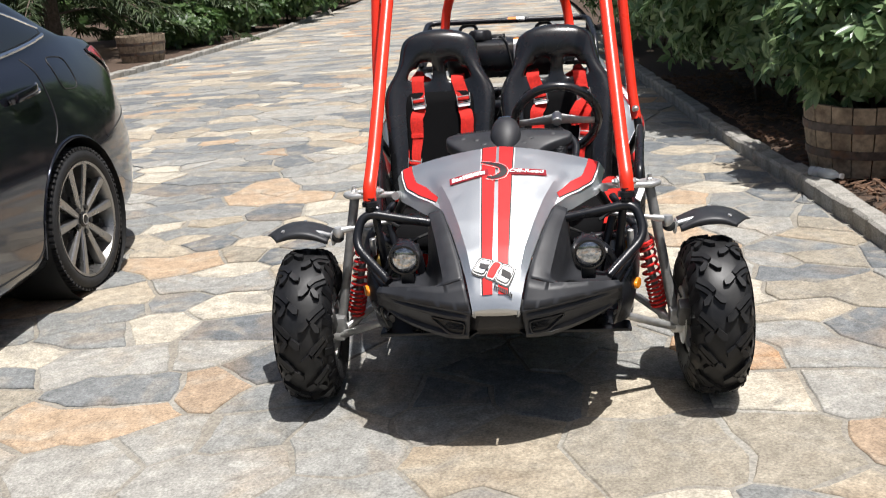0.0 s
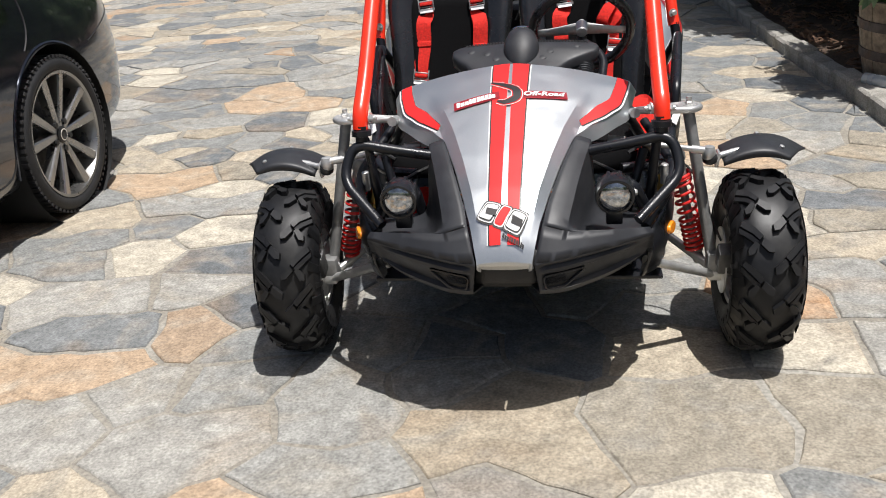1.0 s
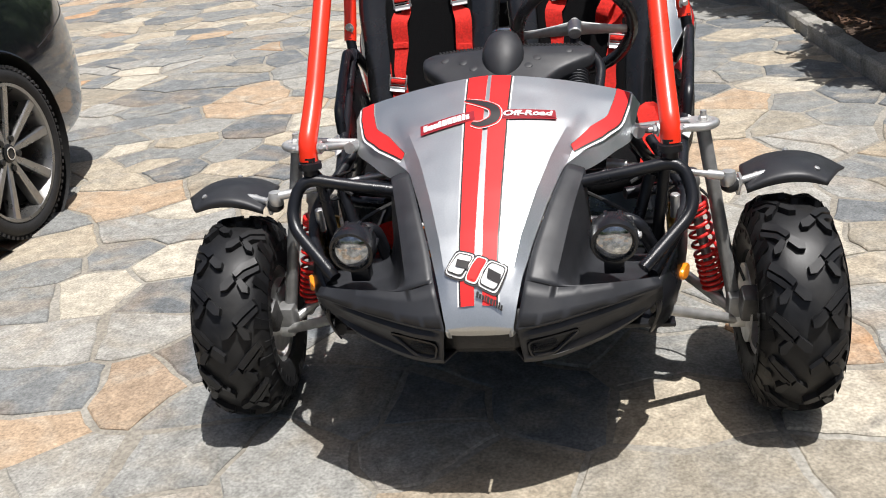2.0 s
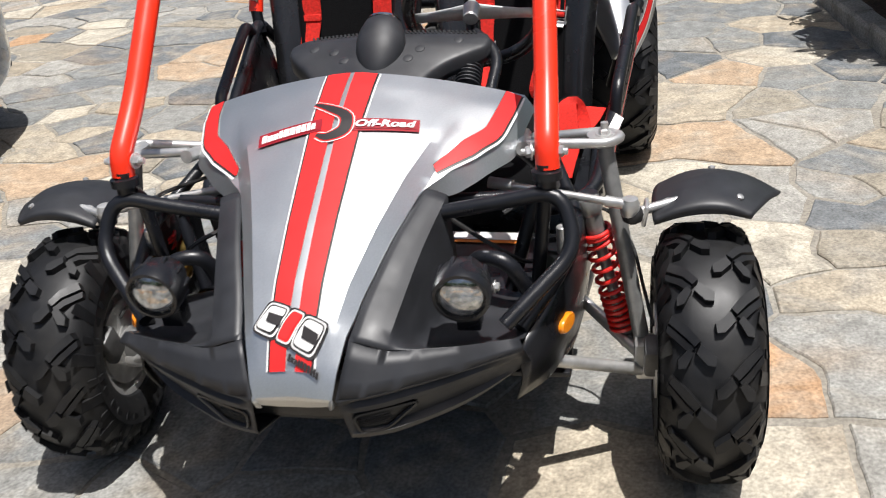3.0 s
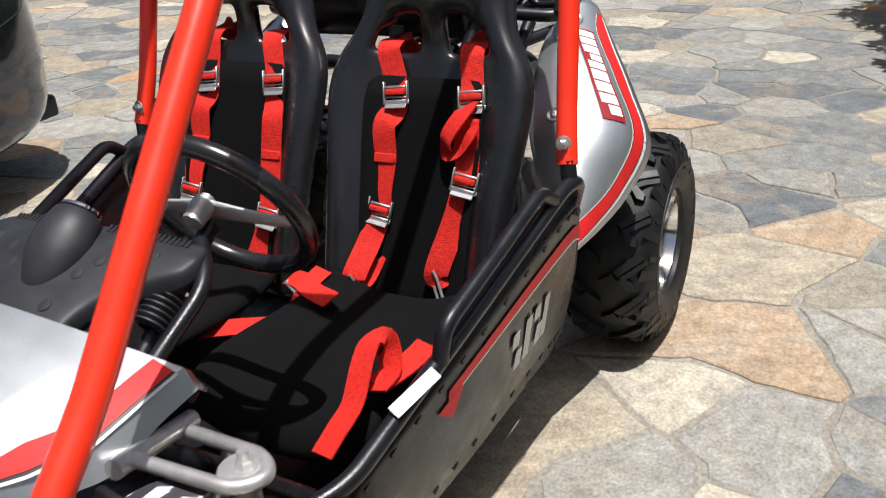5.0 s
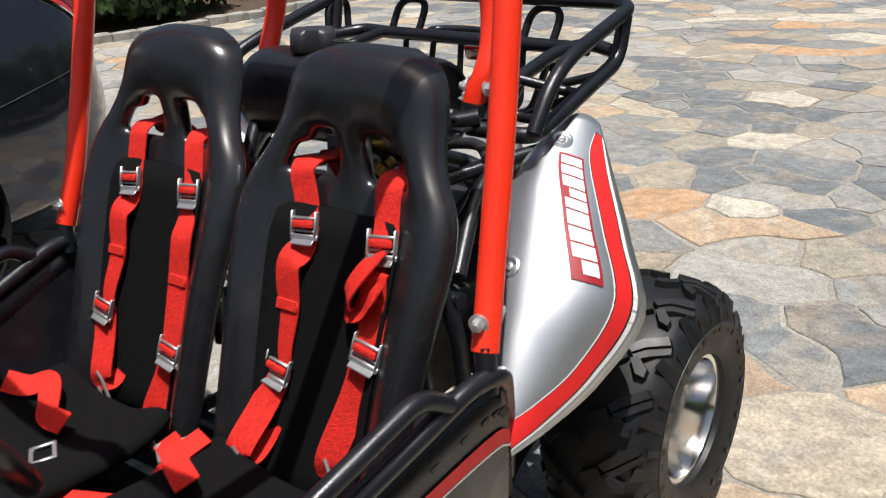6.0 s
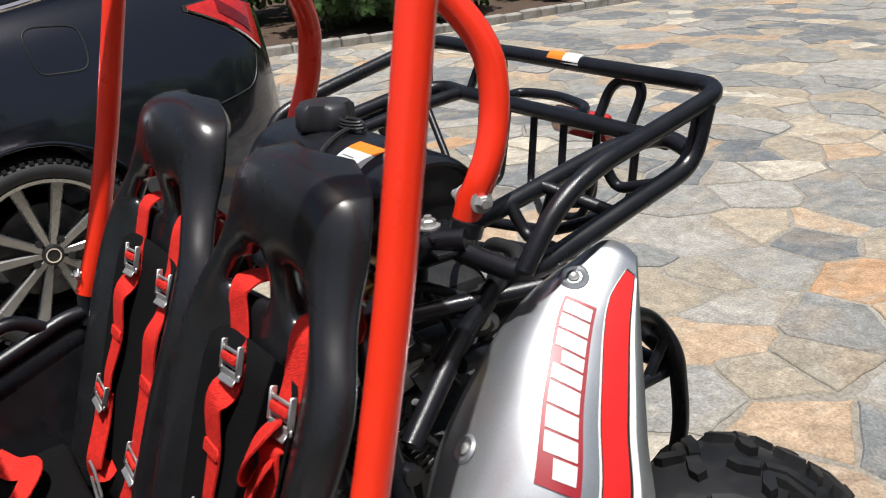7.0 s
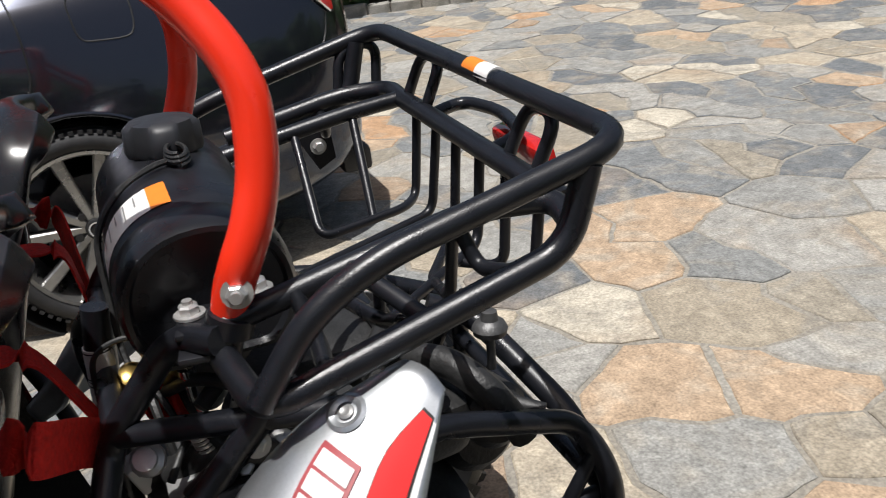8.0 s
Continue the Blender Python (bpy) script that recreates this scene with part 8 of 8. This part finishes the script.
bush("leafy_shrub", SHRUB, (-8.35, 3.7, 0.62), (1.0, 1.2, 0.72), 1300, 0.125, SHRUB_LEAF, 11, 6, slim=0.55)
bush("leafy_shrub", SHRUB, (-7.95, 6.2, 0.66), (1.0, 1.35, 0.78), 1300, 0.125, SHRUB_LEAF, 12, 6, slim=0.55)
bush("leafy_shrub", SHRUB, (-7.65, 9.0, 0.66), (0.95, 1.3, 0.78), 1000, 0.135, SHRUB_LEAF, 13, 6, slim=0.55)
bush("leafy_shrub", SHRUB, (-9.05, 1.3, 0.66), (1.0, 1.3, 0.80), 900, 0.14, SHRUB_LEAF, 14, 6, slim=0.55)
bush("leafy_shrub", SHRUB, (-9.9, 5.0, 0.9), (1.2, 2.0, 1.0), 800, 0.16, SHRUB_LEAF, 17, 6, slim=0.55)
bush("leafy_shrub", SHRUB, (-7.1, 20.6, 0.8), (0.9, 1.6, 0.9), 900, 0.16, SHRUB_LEAF, 15, 6, slim=0.55)
bush("leafy_shrub", SHRUB, (-7.1, 16.6, 0.45), (0.75, 1.4, 0.45), 700, 0.13, SHRUB_LEAF, 16, 6, slim=0.55)
bush("leafy_shrub", SHRUB, (-6.95, 24.2, 0.85), (1.0, 1.9, 0.95), 900, 0.18, SHRUB_LEAF, 18, 6, slim=0.55)
for k, (x, y) in enumerate(((-7.4, 28.0), (-7.8, 32.0), (-8.4, 36.5), (-9.2, 41.5), (-9.0, 23.5), (-10.4, 24.5), (-11.4, 29.5), (-12.5, 35.0))):
    bush("leafy_shrub", SHRUB, (x, y, 0.9), (1.3, 2.1, 1.0), 420, 0.24, SHRUB_LEAF, 60 + k, 6, slim=0.55)


def spruce(at, height, reach, seed):
    """A spruce with drooping tiers of feathery boughs."""
    rng = random.Random(seed)
    root = thing("spruce_tree", "tall spruce tree with drooping green boughs to the ground", "tree", at=(*at, 0.0))
    bm = bmesh.new()
    path = [Vector((0.02 * math.sin(k), 0.02 * math.cos(k * 1.7), height * k / 8)) for k in range(9)]
    sweep(bm, path, lambda i, n: [(0.17 * (1 - 0.9 * i / n) * math.cos(t * 0.785), 0.17 * (1 - 0.9 * i / n) * math.sin(t * 0.785)) for t in range(8)])
    part("trunk", bm, BARK, root)
    base, way, nor, ln, wd = [], [], [], [], []
    limbs = bmesh.new()
    z = 0.9
    while z < height * 0.95:
        f = z / height
        for k in range(7):
            a = rng.uniform(0, 6.283)
            L = reach * (1 - f) ** 0.8 * rng.uniform(0.7, 1.1)
            out = Vector((math.cos(a), math.sin(a), 0))
            pts = smooth_path([Vector((0, 0, z)), out * L * 0.4 + Vector((0, 0, z + 0.05)), out * L * 0.8 + Vector((0, 0, z - 0.22 * L)), out * L + Vector((0, 0, z - 0.30 * L))], 5)
            sweep(limbs, pts, lambda i, n: [(0.02 * (1 - 0.8 * i / n) * math.cos(t * 1.571), 0.02 * (1 - 0.8 * i / n) * math.sin(t * 1.571)) for t in range(4)])
            for i, p in enumerate(pts[3:]):
                for _ in range(9):
                    d = (out * rng.uniform(0.1, 0.9) + Vector((-out.y, out.x, 0)) * rng.uniform(-1, 1) + Vector((0, 0, rng.uniform(-0.75, 0.05)))).normalized()
                    base.append(p + Vector((rng.uniform(-0.03, 0.03), rng.uniform(-0.03, 0.03), rng.uniform(-0.03, 0.03))))
                    way.append(d)
                    nor.append((0.2 * rng.uniform(-1, 1), 0.2 * rng.uniform(-1, 1), 1))
                    ln.append(rng.uniform(0.16, 0.34))
                    wd.append(rng.uniform(0.022, 0.045))
        z += 0.33 if z < 3 else 0.7
    part("limb", limbs, BARK, root)
    crown = new("crown", leaf_mesh(np.array(base), np.array(way), np.array(nor, float), np.array(ln), np.array(wd), NEEDLE))
    crown.parent = root
    return root


spruce((-9.0, 14.6), 7.0, 2.9, 1)
spruce((-8.9, 18.6), 8.0, 2.9, 2)
spruce((-11.6, 11.2), 7.5, 2.9, 3)
spruce((-12.0, 16.5), 8.0, 3.0, 4)

# woods that close the place all round
rng = np.random.default_rng(40)
base, way, nor, ln, wd = [], [], [], [], []
for k in range(150):
    a = 2 * math.pi * k / 150 + rng.uniform(-0.02, 0.02)
    R = rng.uniform(24, 32)
    cx, cy = -3 + R * math.cos(a), 8 + R * 1.15 * math.sin(a)
    if KERB_LEFT[-1].x - 1 < cx < KERB_RIGHT[-1].x + 3 and cy > 30:
        cy += 16
    h = rng.uniform(3.0, 5.5)
    m = 150
    d = unit(rng.normal(size=(m, 3)))
    p = np.array((cx, cy, h * 0.55)) + d * np.array((2.2, 2.2, h * 0.55)) * rng.uniform(0.6, 1.0, m)[:, None]
    base.append(p)
    way.append(unit(rng.normal(size=(m, 3)) + np.array((0, 0, -0.3))))
    nor.append(unit(d + np.array((0, 0, 0.6))))
    ln.append(rng.uniform(0.5, 1.0, m))
    wd.append(rng.uniform(0.3, 0.6, m))
woods = new("far_woods", leaf_mesh(np.concatenate(base), np.concatenate(way), np.concatenate(nor), np.concatenate(ln), np.concatenate(wd), SHRUB_LEAF))
tagged(woods, "dense green woodland edge round the driveway", "woodland", kind="stuff")


# ---- half-barrel planters
def planter(at, r, h, label):
    root = thing("barrel_planter", label, "planter", "half-barrel planters", at=at)
    n = 18
    for k in range(n):
        bm = bmesh.new()
        a0, a1 = 2 * math.pi * (k + 0.03) / n, 2 * math.pi * (k + 0.97) / n
        rows = []
        for z, f in ((0, 0.84), (h * 0.3, 0.91), (h * 0.65, 0.97), (h, 1.0)):
            ring = []
            for a, rr in ((a0, r), ((a0 + a1) / 2, r * 1.004), (a1, r), (a1, r - 0.028), (a0, r - 0.028)):
                ring.append((math.cos(a) * rr * f, math.sin(a) * rr * f, z + (0.004 * math.sin(k * 5.1) if z == h else 0)))
            rows.append(ring)
        v = sheet(bm, rows, closed_u=True)
        bm.faces.new(v[0][::-1])
        bm.faces.new(v[-1])
        part("stave", bm, OAK, root, angle=30)
    for z, f in ((h * 0.33, 0.918), (h * 0.70, 0.978)):
        bm = bmesh.new()
        lathe(bm, [(r * f + 0.001, z - 0.024), (r * f + 0.005, z - 0.024), (r * (f + 0.008) + 0.006, z + 0.024), (r * f + 0.001, z + 0.024)], None, 40)
        part("hoop", bm, HOOP, root, "dark rusty steel hoop")
    bm = bmesh.new()
    lathe(bm, [(0, h - 0.05), (r * 0.6, h - 0.055), (r * 0.96, h - 0.07)], None, 30)
    part("potting_soil", bm, MULCH, root)
    return root


planter((2.0, 2.88, 0.055), 0.345, 0.405, "weathered oak half-barrel planter on the mulch")
planter((-6.78, 13.35, 0.06), 0.42, 0.45, "weathered oak half-barrel planter under the spruce")
bush("rhododendron", "rhododendron growing in the half-barrel planter", (2.06, 2.93, 0.86), (0.62, 0.62, 0.58), 1300, 0.115, LAUREL, 21, 7, stems=5)

# clear plastic bottle lying by the planter
bottle = thing("plastic_bottle", "empty clear plastic bottle lying on the mulch", "bottle", at=(1.632, 2.63, 0.108), rz=-52)
bm = bmesh.new()
prof = [(0.0, 0.0), (0.022, 0.001), (0.03, 0.006), (0.031, 0.03), (0.028, 0.035), (0.031, 0.04), (0.031, 0.06), (0.028, 0.065), (0.031, 0.07), (0.031, 0.13), (0.026, 0.155), (0.013, 0.18), (0.013, 0.195)]
lathe(bm, prof, Matrix.Rotation(radians(90), 4, "Y"), 20)
part("bottle_body", bm, PET, bottle)
bm = bmesh.new()
lathe(bm, [(0.015, 0.193), (0.0155, 0.207), (0, 0.208)], Matrix.Rotation(radians(90), 4, "Y"), 18)
part("bottle_cap", bm, WHITE_FILM, bottle)

# bark chips and dry leaves on the beds
rng = random.Random(9)
bm = bmesh.new()
for _ in range(2600):
    y = rng.uniform(0.5, 7.5)
    x = edge_x(KERB_RIGHT, y) + 0.16 + rng.random() ** 1.5 * 2.2
    m = pose(x, y, 0.075 + 0.05 * noise.noise(Vector((x, y, 0)) * 1.7) + rng.uniform(0, 0.02), rng.uniform(-25, 25), rng.uniform(-25, 25), rng.uniform(0, 360))
    a, b = rng.uniform(0.015, 0.045), rng.uniform(0.006, 0.014)
    lo = [bm.verts.new(m @ Vector(q)) for q in ((-a, -b, 0), (a, -b * 0.6, 0), (a, b * 0.6, 0), (-a, b, 0))]
    hi = [bm.verts.new(m @ Vector(q)) for q in ((-a * 0.9, -b * 0.8, 0.006), (a * 0.9, -b * 0.5, 0.006), (a * 0.9, b * 0.5, 0.006), (-a * 0.9, b * 0.8, 0.006))]
    bm.faces.new(hi)
    for k in range(4):
        bm.faces.new((lo[k], lo[(k + 1) % 4], hi[(k + 1) % 4], hi[k]))
tagged(part("bark_chips", bm, CHIP), "loose brown bark chips on the mulch bed", "bark chips", kind="stuff")


# ---- pieces of the driveway and its kerbs
rng = random.Random(11)
near_stones, far_stones = lay_stones()
for d, x, y, tone, poly in near_stones:
    bm = bmesh.new()
    add_stone(bm, poly, rng, True, (x, y))
    ob = part("flagstone", bm, STONES[tone], drive, angle=25)
    ob.location = (x, y, 0)
for tone in range(3):
    bm = bmesh.new()
    for d, x, y, tn, poly in far_stones:
        if tn == tone:
            add_stone(bm, poly, rng, d < 9)
    ob = part("far_flagstones", bm, STONES_FAR[tone], drive, angle=25)
    tagged(ob, kind="stuff")
kerb_row("kerb_right", KERB_RIGHT, -3.0, 14, "low right-hand kerb of rough grey granite setts", rng)
kerb_row("kerb_left", KERB_LEFT, -1.0, 30, "low kerb of pale split granite setts", rng)
